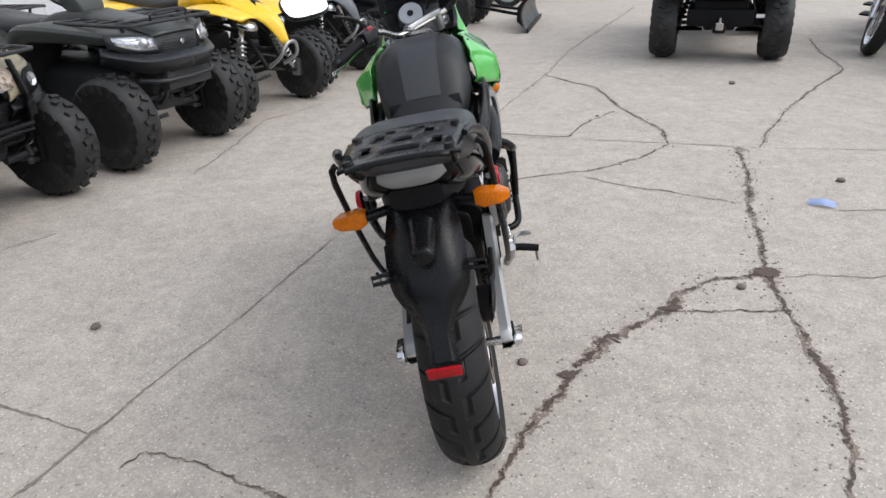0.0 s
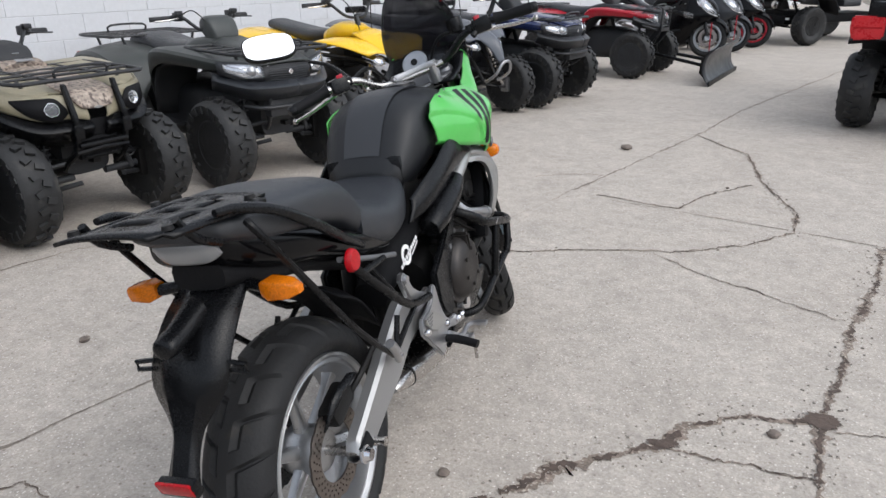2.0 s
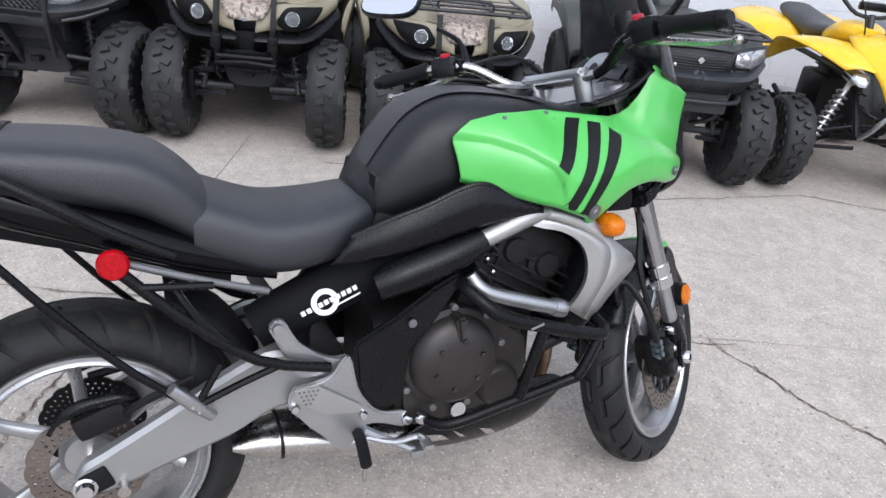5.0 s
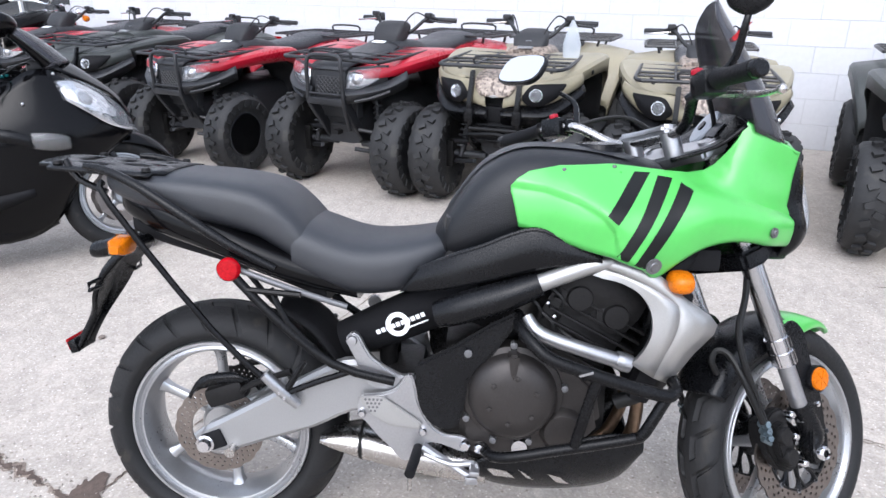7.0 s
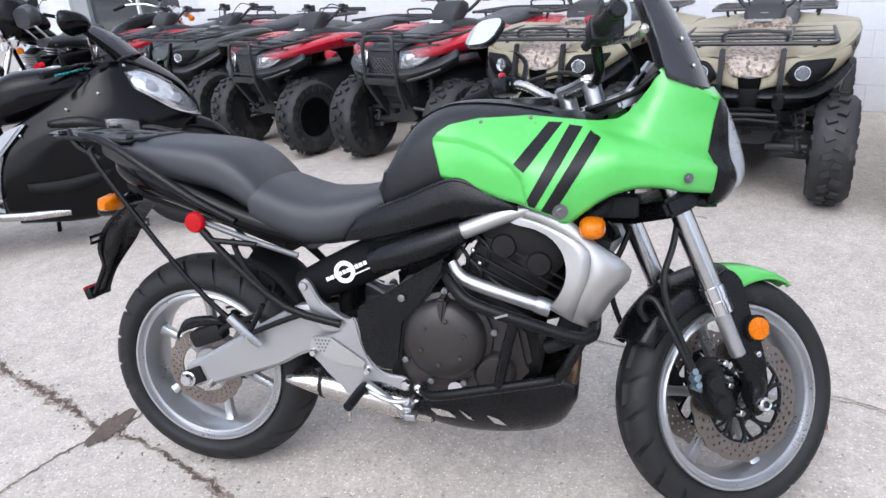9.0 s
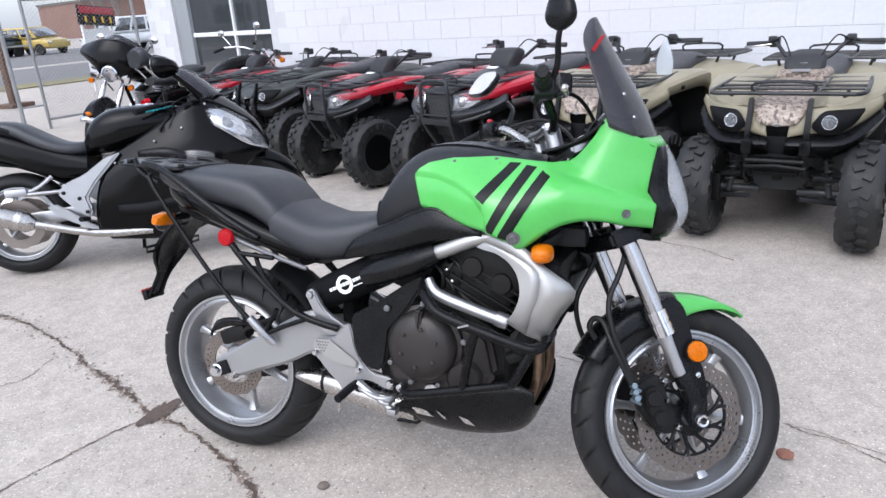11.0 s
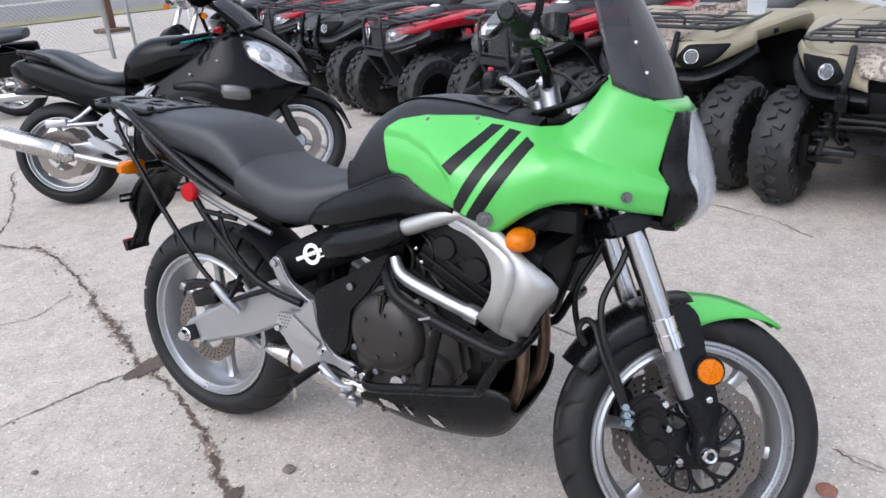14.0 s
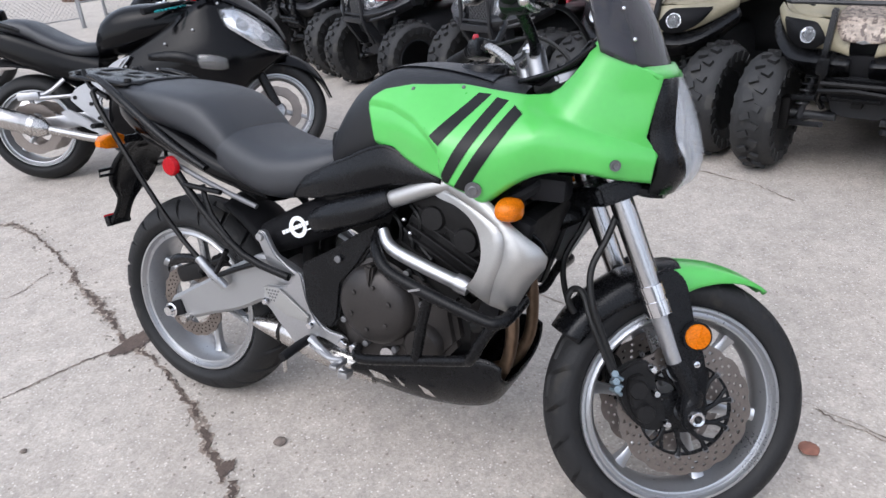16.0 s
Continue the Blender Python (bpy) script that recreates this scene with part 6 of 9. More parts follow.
    if batwing:
        # a thin swept shell: low hooked tips, high middle, open towards the rider
        rows = [[(-0.42, 1.10, 0.98), (-0.31, 1.26, 0.96), (-0.17, 1.40, 0.90), (-0.11, 1.44, 0.86), (0, 1.45, 0.97), (0.11, 1.44, 0.86), (0.17, 1.40, 0.90), (0.31, 1.26, 0.96), (0.42, 1.10, 0.98)],
                [(-0.44, 1.08, 1.03), (-0.31, 1.29, 1.02), (-0.18, 1.42, 0.99), (-0.11, 1.455, 0.98), (0, 1.465, 1.0), (0.11, 1.455, 0.98), (0.18, 1.42, 0.99), (0.31, 1.29, 1.02), (0.44, 1.08, 1.03)],
                [(-0.40, 1.06, 1.09), (-0.29, 1.26, 1.10), (-0.18, 1.38, 1.10), (-0.10, 1.42, 1.11), (0, 1.43, 1.11), (0.10, 1.42, 1.11), (0.18, 1.38, 1.10), (0.29, 1.26, 1.10), (0.40, 1.06, 1.09)],
                [(-0.34, 1.05, 1.13), (-0.26, 1.19, 1.17), (-0.17, 1.28, 1.21), (-0.09, 1.32, 1.235), (0, 1.33, 1.24), (0.09, 1.32, 1.235), (0.17, 1.28, 1.21), (0.26, 1.19, 1.17), (0.34, 1.05, 1.13)]]
        rows = [[(x, 1.42 + (y - 1.42) * 0.6, z + 0.02) for x, y, z in r_] for r_ in rows]
        part("batwing_fairing", moved(sheet(rows, 4, 3), st), paint, k, "gloss black wing-shaped handlebar fairing", smooth=60, solid=0.008)
        part("wind_deflector", moved(sheet([[(-0.25, 1.19, 1.17), (0, 1.32, 1.24), (0.25, 1.19, 1.17)], [(-0.20, 1.15, 1.22), (0, 1.27, 1.31), (0.20, 1.15, 1.22)]], 4, 6), st), SMOKE, k, solid=0.004)
        part("lamp_bar", moved(tube([(-0.19, 1.40, 0.86), (0, 1.36, 0.83), (0.19, 1.40, 0.86)], 0.012, 3, 8), st), CHROME, k)
        part("fender_tip", moved(sheet([[(-0.088, 1.945, 0.44), (0, 1.97, 0.46), (0.088, 1.945, 0.44)], [(-0.09, 1.925, 0.50), (0, 1.945, 0.52), (0.09, 1.925, 0.50)]], 2, 4), st), CHROME, k, solid=0.006)
        part("fender_lamp", moved(ball((0, 1.945, 0.55), 0.03, 1.2, 0.7, 0.7), st), AMBER, k)
    elif backrest:
        part("backrest", loft([(-0.40, 0, 1.03, 0.13, 0.09, 3), (-0.34, 0, 1.04, 0.15, 0.11, 3), (-0.28, 0, 1.03, 0.13, 0.09, 3)], 20), SEAT, k, "padded black passenger backrest")
        part("backrest_stay", tubes([[(-0.1, -0.2, 0.74), (-0.1, -0.36, 0.95)], [(0.1, -0.2, 0.74), (0.1, -0.36, 0.95)]], 0.01), CHROME, k)
    part("side_stand", tube([(-0.12, 0.62, 0.25), (-0.2, 0.6, 0.12), (-0.25, 0.58, 0.02)], 0.012, 2, 8), ROD, k)
    return k


# ---- parked cars beyond the fence ----
def car(m, label, paint, kind="suv", length=4.6, height=1.7, group="parked cars beyond the fence"):
    c = thing("parked_car", m, label, "car", group)
    w, L = 0.9, length / 2
    lo = [(-L, 0, 0.62, w * 0.88, 0.2, 4), (-L + 0.1, 0, 0.66, w * 0.97, 0.3, 4), (-L * 0.5, 0, 0.68, w, 0.33, 4), (L * 0.45, 0, 0.68, w, 0.33, 4), (L - 0.15, 0, 0.62, w * 0.95, 0.27, 4), (L, 0, 0.58, w * 0.85, 0.17, 4)]
    part("body", loft(lo, 20), paint, c)
    if kind == "pickup":
        cab = [(-0.35, 1.0, 0.9), (-0.3, height, 0.7), (0.65, height, 0.68), (1.25, 1.0, 0.9)]
        part("cargo_bed", merge(box((-0.85, -L / 2 - 0.15, 1.02), (0.08, L - 0.3, 0.22), 0.02), box((0.85, -L / 2 - 0.15, 1.02), (0.08, L - 0.3, 0.22), 0.02), box((0, -L + 0.06, 1.02), (1.7, 0.08, 0.22), 0.02)), paint, c)
    elif kind == "suv":
        cab = [(-L + 0.12, 1.0, 0.9), (-L + 0.32, height, 0.72), (0.55, height, 0.72), (1.25, 1.0, 0.9)]
    else:
        cab = [(-L + 0.5, 0.98, 0.88), (-L * 0.35, height, 0.64), (0.35, height, 0.64), (1.15, 0.98, 0.88)]
    bm = bmesh.new()
    ring = [[bm.verts.new((s * hw, y, z)) for y, z, hw in cab] for s in (-1, 1)]
    bm.faces.new(ring[0][::-1])
    bm.faces.new(ring[1])
    for i in range(4):
        j = (i + 1) % 4
        bm.faces.new((ring[0][i], ring[0][j], ring[1][j], ring[1][i]))
    bmesh.ops.bevel(bm, geom=bm.edges[:], offset=0.05, segments=2, affect="EDGES")
    part("cabin", bm, paint, c)
    (y0, z0, h0), (y1, z1, h1), (y2, z2, h2), (y3, z3, h3) = cab
    for s in (-1, 1):
        n = 2 if kind == "pickup" else 3
        for i in range(n):
            a, b = i / n, (i + 1) / n
            g = 0.05
            bot = lambda t: (y0 + 0.12 + (y3 - y0 - 0.35) * t, z0 + 0.10)
            top_ = lambda t: (y1 + 0.06 + (y2 - y1 - 0.08) * t, z1 - 0.10)
            bm = bmesh.new()
            hb, ht = (h0 + h3) / 2 * 0.985 + 0.0, (h1 + h2) / 2 + 0.03
            q = [(*bot(a + g / 2), hb), (*bot(b - g / 2), hb), (*top_(b - g / 2), ht), (*top_(a + g / 2), ht)]
            f = bm.faces.new([bm.verts.new((s * h, y, z)) for y, z, h in q])
            part("side_window", bm, GLASS_DARK, c, solid=0.03)
    bm = bmesh.new()
    bm.faces.new([bm.verts.new(p) for p in ((-h3 * 0.88, y3 + 0.0, z3 + 0.10), (h3 * 0.88, y3 + 0.0, z3 + 0.10), (h2 * 0.9, y2 + 0.07, z2 - 0.08), (-h2 * 0.9, y2 + 0.07, z2 - 0.08))])
    part("windscreen", bm, GLASS_DARK, c, solid=0.04)
    bm = bmesh.new()
    bm.faces.new([bm.verts.new(p) for p in ((-h0 * 0.85, y0 - 0.01, z0 + 0.12), (h0 * 0.85, y0 - 0.01, z0 + 0.12), (h1 * 0.88, y1 - 0.04, z1 - 0.1), (-h1 * 0.88, y1 - 0.04, z1 - 0.1))])
    part("rear_window", bm, GLASS_DARK, c, solid=0.04)
    for s in (-1, 1):
        for y in (-L * 0.62, L * 0.64):
            wh = new("wheel")
            wh.parent = c
            wh.matrix_basis = pose(s * 0.82, y, 0.34)
            part("tyre", lathe([(0.2, -0.1), (0.3, -0.11), (0.34, -0.08), (0.34, 0.08), (0.3, 0.11), (0.2, 0.1)], 24), RUBBER, wh)
            part("rim", lathe([(0.21, s * 0.09), (0.16, s * 0.10), (0.06, s * 0.07), (0.0, s * 0.08)], 20), SILVER, wh)
        part("headlamp", box((s * 0.68, L - 0.06, 0.72), (0.3, 0.12, 0.14), 0.03), REFLECT, c)
        part("tail_lamp", box((s * 0.78, -L + 0.05, 0.86), (0.14, 0.1, 0.26), 0.02), RED_LENS, c)
    part("bumper", box((0, -L + 0.02, 0.48), (1.7, 0.12, 0.18), 0.04), MATTE, c)
    return c


def bare_tree(x, y, h, seed):
    """A leafless winter tree with tapered limbs and fine twigs."""
    rnd = random.Random(seed)
    t = thing("bare_tree", pose(x, y, 0), "leafless winter tree with fine grey twigs", "tree", "bare trees beyond the road")
    trunk, limbs = [], []

    def grow(p, d, ln, r, depth):
        q = p + d * ln
        mid = p + d * ln * 0.5 + Vector((rnd.uniform(-1, 1), rnd.uniform(-1, 1), 0)) * ln * 0.06
        (trunk if depth == 0 else limbs).append(tube([p, mid, q], [r, r * 0.85, r * 0.65], 2, 6 if depth < 2 else 4))
        if depth >= 4:
            return
        for k in range(3 if depth < 3 else 4):
            a = rnd.uniform(0, 2 * math.pi)
            nd = (d + 0.75 * Vector((math.cos(a), math.sin(a), rnd.uniform(-0.1, 0.5)))).normalized()
            grow(p + d * ln * rnd.uniform(0.6, 1.0), nd, ln * rnd.uniform(0.55, 0.75), r * 0.55, depth + 1)
    grow(Vector((0, 0, 0)), Vector((0, 0, 1)), h * 0.36, h * 0.022, 0)
    part("trunk", merge(*trunk), BARK, t)
    tagged(part("crown", merge(*limbs), BARK, t, "crown of bare twigs"), kind="stuff")
    return t


# ---- the green motorcycle; x right, y ahead, z up, origin under the rear wheel ----
LEAN_BIKE, HEAD_BIKE, STEER = 9.5, 2.0, 33.0
bike = thing("motorcycle", pose(0.015, 0.0, 0.0, 0, 0, HEAD_BIKE) @ pose(0, 0, 0, 0, -LEAN_BIKE, 0), "lime green and black adventure motorcycle leaning on its side stand", "motorcycle")

RAKE = 23.5
head = Vector((0, 1.125, 0.84))
axis = Vector((0, -math.sin(radians(RAKE)), math.cos(radians(RAKE))))
steer = Matrix.Translation(head) @ Matrix.Rotation(radians(STEER), 4, axis) @ Matrix.Translation(-head)


def sp(name, bm, material, parent=None, label="", smooth=40, solid=0.0):
    """A part that turns with the handlebar."""
    bm.transform(steer)
    return part(name, bm, material, parent or bike, label, smooth, solid)


def bp(name, bm, material, parent=None, label="", smooth=40, solid=0.0):
    return part(name, bm, material, parent or bike, label, smooth, solid)


def at(bm, x, y, z, rx=0, ry=0, rz=0):
    bm.transform(pose(x, y, z, rx, ry, rz))
    return bm


# rear wheel
rear_wheel = new("rear_wheel")
rear_wheel.parent = bike
rear_wheel.matrix_basis = pose(0, 0, 0.31)
part("tyre", road_tyre(0.31, 0.224, 0.165), RUBBER, rear_wheel, "black road tyre with slanted grooves")
rim, spokes = alloy_wheel(0.222, 0.135, 6, 5, 0.058)
part("rim", rim, WHEEL, rear_wheel, "silver cast rim")
part("spokes", spokes, WHEEL, rear_wheel)
part("brake_disc", petal_disc(0.112, 0.07, 0.075), DISC, rear_wheel, "wave-edged drilled steel disc")
part("sprocket", petal_disc(0.105, 0.06, -0.085, 0.006, 20), ENGINE, rear_wheel)
part("axle", rod((-0.15, 0, 0), (0.15, 0, 0), 0.012), STEEL, rear_wheel)

# front wheel, turned with the bars
FW = (0, 1.382, 0.297)
front_wheel = new("front_wheel")
front_wheel.parent = bike
front_wheel.matrix_basis = steer @ pose(*FW)
part("tyre", road_tyre(0.297, 0.224, 0.114), RUBBER, front_wheel, "black road tyre with slanted grooves")
rim, spokes = alloy_wheel(0.222, 0.10, 6, 22, 0.045)
part("rim", rim, WHEEL, front_wheel, "silver cast rim")
part("spokes", spokes, WHEEL, front_wheel)
for s in (-1, 1):
    part("brake_disc", petal_disc(0.150, 0.104, s * 0.066), DISC, front_wheel, "wave-edged drilled steel disc")
    carrier_ring = part("disc_carrier", lathe([(0.026, s * 0.058), (0.050, s * 0.060), (0.052, s * 0.070), (0.026, s * 0.074)], 40, close=True), SATIN, front_wheel)
    part("carrier_band", lathe([(0.099, s * 0.063), (0.1045, s * 0.063), (0.1045, s * 0.070), (0.099, s * 0.070)], 60, close=True), SATIN, carrier_ring)
    for k in range(10):
        a = 2 * math.pi * k / 10
        part("carrier_web", tube([(s * 0.067, q * math.cos(a + t), q * math.sin(a + t)) for q, t in ((0.046, 0.0), (0.066, 0.18), (0.086, 0.26), (0.105, 0.24))], [0.0075, 0.0055, 0.005, 0.0075], 3, 8), SATIN, carrier_ring)
        part("carrier_web", tube([(s * 0.067, q * math.cos(a + t), q * math.sin(a + t)) for q, t in ((0.066, 0.18), (0.084, 0.36), (0.102, 0.50))], [0.005, 0.0045, 0.005], 3, 8), SATIN, carrier_ring)
    for k in range(10):
        a = 2 * math.pi * k / 10 + 0.24
        part("disc_rivet", at(lathe([(0, -0.006), (0.007, -0.006), (0.007, 0.006), (0, 0.006)], 8), s * 0.066, 0.104 * math.cos(a), 0.104 * math.sin(a)), DULL, front_wheel)
part("axle", rod((-0.125, 0, 0), (0.125, 0, 0), 0.011), STEEL, front_wheel)
part("axle_nut", lathe([(0.009, 0.125), (0.009, 0.139), (0.014, 0.140), (0.017, 0.136), (0.018, 0.110), (0, 0.110), (0, 0.125)], 18), CHROME, front_wheel)

# fork legs: upper tubes silver, lower legs thin, black bottoms
FD = Vector((0, math.sin(radians(RAKE)), -math.cos(radians(RAKE))))
for s in (-1, 1):
    top = Vector((s * 0.105, 1.075, 1.02))
    P = lambda d: tuple(top + FD * d)
    sp("fork_tube", tube([P(0.0), P(0.50)], 0.0245, 1, 24), FORK, label="silver upper fork tube")
    sp("fork_collar", merge(tube([P(0.485), P(0.512)], 0.0285, 1, 20), tube([P(0.511), P(0.521)], 0.0265, 1, 20), tube([P(0.520), P(0.552)], 0.029, 1, 20)), CHROME)
    sp("fork_slider", tube([P(0.55), P(0.70)], 0.0205, 1, 20), SILVER)
    sp("fork_bottom", tube([P(0.66), tuple(top + FD * 0.74 + Vector((0, 0.01, 0))), (s * 0.105, 1.372, 0.315), (s * 0.105, 1.386, 0.275)], [0.024, 0.027, 0.025, 0.018], 3, 14), SATIN, label="black cast fork bottom")
    G = Matrix.Diagonal((s, 1, 1, 1))
    sp("fork_guard", moved(plate([(1.268, 0.592), (1.300, 0.612), (1.335, 0.590), (1.352, 0.545), (1.372, 0.470), (1.392, 0.425), (1.402, 0.350), (1.398, 0.290), (1.372, 0.268), (1.352, 0.290), (1.350, 0.380), (1.325, 0.450), (1.296, 0.525)], 0.112, 0.126, 0.005, smooth_pts=3), G), SATIN, label="black plastic fork guard")
    sp("guard_bolt", moved(at(lathe([(0, 0.006), (0.007, 0.004), (0.007, 0), (0, 0)], 10), 0.126, 1.374, 0.412), G), CHROME)
    cal = sp("caliper", moved(merge(plate([(1.215, 0.385), (1.25, 0.41), (1.285, 0.405), (1.30, 0.36), (1.325, 0.30), (1.32, 0.265), (1.285, 0.262), (1.25, 0.285), (1.22, 0.33)], 0.082, 0.108, 0.008, smooth_pts=3), plate([(1.235, 0.375), (1.262, 0.385), (1.278, 0.36), (1.298, 0.30), (1.285, 0.275), (1.262, 0.285), (1.238, 0.33)], 0.045, 0.128, 0.010, smooth_pts=3)), G), ENGINE, label="dark two-piston brake caliper")
    for y, z in ((1.252, 0.355), (1.272, 0.305)):
        part("piston_cap", moved(at(lathe([(0, 0.010), (0.018, 0.010), (0.021, 0.004), (0.021, -0.004), (0, -0.004)], 20), 0.128, y, z), steer @ G), ENGINE, cal)
    for y, z in ((1.282, 0.398), (1.293, 0.347), (1.322, 0.282)):
        sp("caliper_bolt", moved(at(lathe([(0, 0.012), (0.006, 0.012), (0.009, 0.008), (0.009, -0.012), (0, -0.012)], 10), 0.122, y, z), G), CHROME)
    for k in range(3):
        sp("hose_union", moved(merge(rod((0.105, 1.204 + 0.004 * k, 0.385 - 0.016 * k), (0.132, 1.200 + 0.004 * k, 0.388 - 0.016 * k), 0.008, 6), rod((0.118, 1.196, 0.385 - 0.016 * k), (0.118, 1.222, 0.372 - 0.016 * k), 0.005, 8)), G), UNION)
    refl = sp("reflector", at(lathe([(0, 0.012), (0.025, 0.010), (0.028, 0.0), (0.028, -0.008), (0, -0.008)], 24), s * 0.135, 1.366, 0.473, 0, 0, 0 if s > 0 else 180), AMBER, label="round amber reflector")
    part("reflector_rim", moved(lathe([(0.027, 0.004), (0.031, 0.004), (0.031, -0.008), (0.027, -0.008)], 24, close=True), steer @ pose(s * 0.135, 1.366, 0.473)), SATIN, refl)
    for k in range(3):
        part("reflector_rib", moved(box((0, 0, 0), (0.0015, 0.050, 0.0016)), steer @ pose(s * 0.147, 1.366, 0.473, 60 * k + 15)), AMBER, refl)
    sp("brake_hose", tube([(s * 0.09, 1.20, 0.74), (s * 0.105, 1.172, 0.67), (s * 0.112, 1.140, 0.60), (s * 0.118, 1.146, 0.53), (s * 0.12, 1.178, 0.45), (s * 0.12, 1.205, 0.385)], 0.0075, 5, 8), CABLE)
sp("hose_loop", tube([(0.06, 1.125, 0.50), (0.062, 1.108, 0.53), (0.066, 1.118, 0.552), (0.085, 1.135, 0.545), (0.112, 1.150, 0.49), (0.122, 1.196, 0.39)], 0.0075, 5, 8), CABLE)
sp("fork_brace_lower", moved(plate([(-0.150, 0), (-0.135, 0.045), (0.135, 0.045), (0.150, 0), (0.135, -0.05), (0, -0.07), (-0.135, -0.05)], -0.022, 0.022, 0.008, "z"), pose(0, 1.185, 0.768, RAKE, 0, 0)), SATIN)
sp("fork_brace_upper", moved(plate([(-0.140, 0), (-0.125, 0.04), (0.125, 0.04), (0.140, 0), (0.125, -0.045), (0, -0.07), (-0.125, -0.045)], -0.014, 0.014, 0.006, "z"), pose(0, 1.078, 1.0, RAKE, 0, 0)), SILVER)

# front mudguard: green blade ahead, black behind
def guard(a0, a1, w, r, skirt, k=9):
    """A guard over the wheel from angle a0 to a1; w, skirt: (at the start, at the end)."""
    rows = []
    for i in range(k):
        f = i / (k - 1)
        a = radians(a0 + (a1 - a0) * f)
        ww, sk = w[0] + (w[1] - w[0]) * f ** 2.2, skirt[0] + (skirt[1] - skirt[0]) * f ** 0.8
        c, s_ = math.cos(a), math.sin(a)
        rows.append([(m * ww * q, FW[1] + (r + 0.010 - d) * c, FW[2] + (r + 0.010 - d) * s_) for m, q, d in ((-1, 1.0, sk), (-1, 0.97, sk * 0.45), (-1, 0.72, 0.008), (1, 0, 0.0), (1, 0.72, 0.008), (1, 0.97, sk * 0.45), (1, 1.0, sk))])
    return sheet(rows, 3, 3)


sp("front_mudguard", guard(101, 54, (0.078, 0.020), 0.312, (0.078, 0.004)), GREEN, label="lime green front mudguard blade", solid=0.005, smooth=50)
sp("mudguard_rear", guard(96, 151, (0.074, 0.064), 0.314, (0.075, 0.045)), SATIN, label="black rear half of front mudguard", solid=0.008, smooth=50)

# frame and engine
for s in (-1, 1):
    bp("frame_rail", tube([(s * 0.185, 0.93, 0.792), (s * 0.188, 0.86, 0.775), (s * 0.186, 0.74, 0.728), (s * 0.165, 0.56, 0.66)], [0.014, 0.019, 0.02, 0.022], 5, 12), SHROUD, label="silver tubular frame rail")
    bp("frame_spine", tube([(s * 0.09, 1.08, 0.86), (s * 0.13, 0.92, 0.80), (s * 0.10, 0.6, 0.71), (s * 0.045, 0.43, 0.56), (s * 0.04, 0.43, 0.42)], 0.022, 4, 10), ENGINE)
    bp("rail_cover", tube([(s * 0.188, 0.765, 0.737), (s * 0.188, 0.70, 0.71), (s * 0.18, 0.60, 0.675), (s * 0.172, 0.545, 0.655)], [0.027, 0.034, 0.036, 0.03], 4, 12), SATIN)
    bp("lower_frame_tube", tube([(s * 0.19, 0.74, 0.665), (s * 0.205, 0.77, 0.63), (s * 0.21, 0.86, 0.60), (s * 0.205, 0.955, 0.57)], [0.012, 0.0155, 0.016, 0.0165], 4, 16), SILVER, label="bright silver engine frame tube")
    bp("frame_clamp", tube([(s * 0.206, 0.932, 0.578), (s * 0.2055, 0.948, 0.573), (s * 0.205, 0.963, 0.568)], [0.0195, 0.021, 0.0195], 3, 18), SILVER)
    # side plate below the seat
    bp("side_cover", moved(plate([(0.503, 0.452), (0.518, 0.415), (0.545, 0.388), (0.585, 0.386), (0.603, 0.412), (0.617, 0.508), (0.665, 0.562), (0.719, 0.640), (0.722, 0.672), (0.66, 0.640), (0.587, 0.590), (0.497, 0.541), (0.50, 0.50)], 0.165, 0.186, 0.007), Matrix.Diagonal((s, 1, 1, 1))), SATIN, label="satin black side cover")
    bp("cover_bolt", at(lathe([(0, 0.006), (0.009, 0.004), (0.009, 0), (0, 0)], 10), s * 0.192, 0.615, 0.575, 0, 0, 0 if s > 0 else 180), DULL)
    # footrest hanger
    bp("footrest_hanger", moved(plate([(0.377, 0.462), (0.421, 0.466), (0.455, 0.480), (0.478, 0.515), (0.494, 0.505), (0.505, 0.45), (0.532, 0.396), (0.565, 0.372), (0.608, 0.368), (0.622, 0.345), (0.612, 0.328), (0.565, 0.345), (0.525, 0.350), (0.500, 0.318), (0.470, 0.300), (0.440, 0.335), (0.408, 0.366), (0.385, 0.395), (0.368, 0.410), (0.366, 0.44)], 0.165, 0.180, 0.005, smooth_pts=2), Matrix.Diagonal((s, 1, 1, 1))), SILVER, label="silver cast footrest hanger")
    bp("frame_lug", moved(merge(plate([(0.335, 0.585), (0.352, 0.603), (0.37, 0.592), (0.395, 0.545), (0.46, 0.502), (0.495, 0.505), (0.48, 0.47), (0.40, 0.47), (0.375, 0.50), (0.355, 0.545)], 0.140, 0.160, 0.006, smooth_pts=2), at(lathe([(0, 0.008), (0.010, 0.007), (0.012, 0.0), (0, 0)], 12), 0.160, 0.353, 0.585)), Matrix.Diagonal((s, 1, 1, 1))), SILVER)
    guard_ = bp("heel_guard", moved(plate([(0.372, 0.462), (0.425, 0.464), (0.515, 0.402), (0.508, 0.385), (0.44, 0.392), (0.40, 0.415), (0.378, 0.44)], 0.181, 0.187, 0.003), Matrix.Diagonal((s, 1, 1, 1))), SHROUD)
    for i in range(4):
        for j in range(5 - i):
            part("guard_dimple", moved(at(lathe([(0.0, 0.0015), (0.003, 0.0008), (0.003, -0.001), (0, -0.001)], 8), 0.187, 0.386 + 0.009 * j + 0.004 * i, 0.455 - 0.009 * i), Matrix.Diagonal((s, 1, 1, 1))), DULL, guard_)
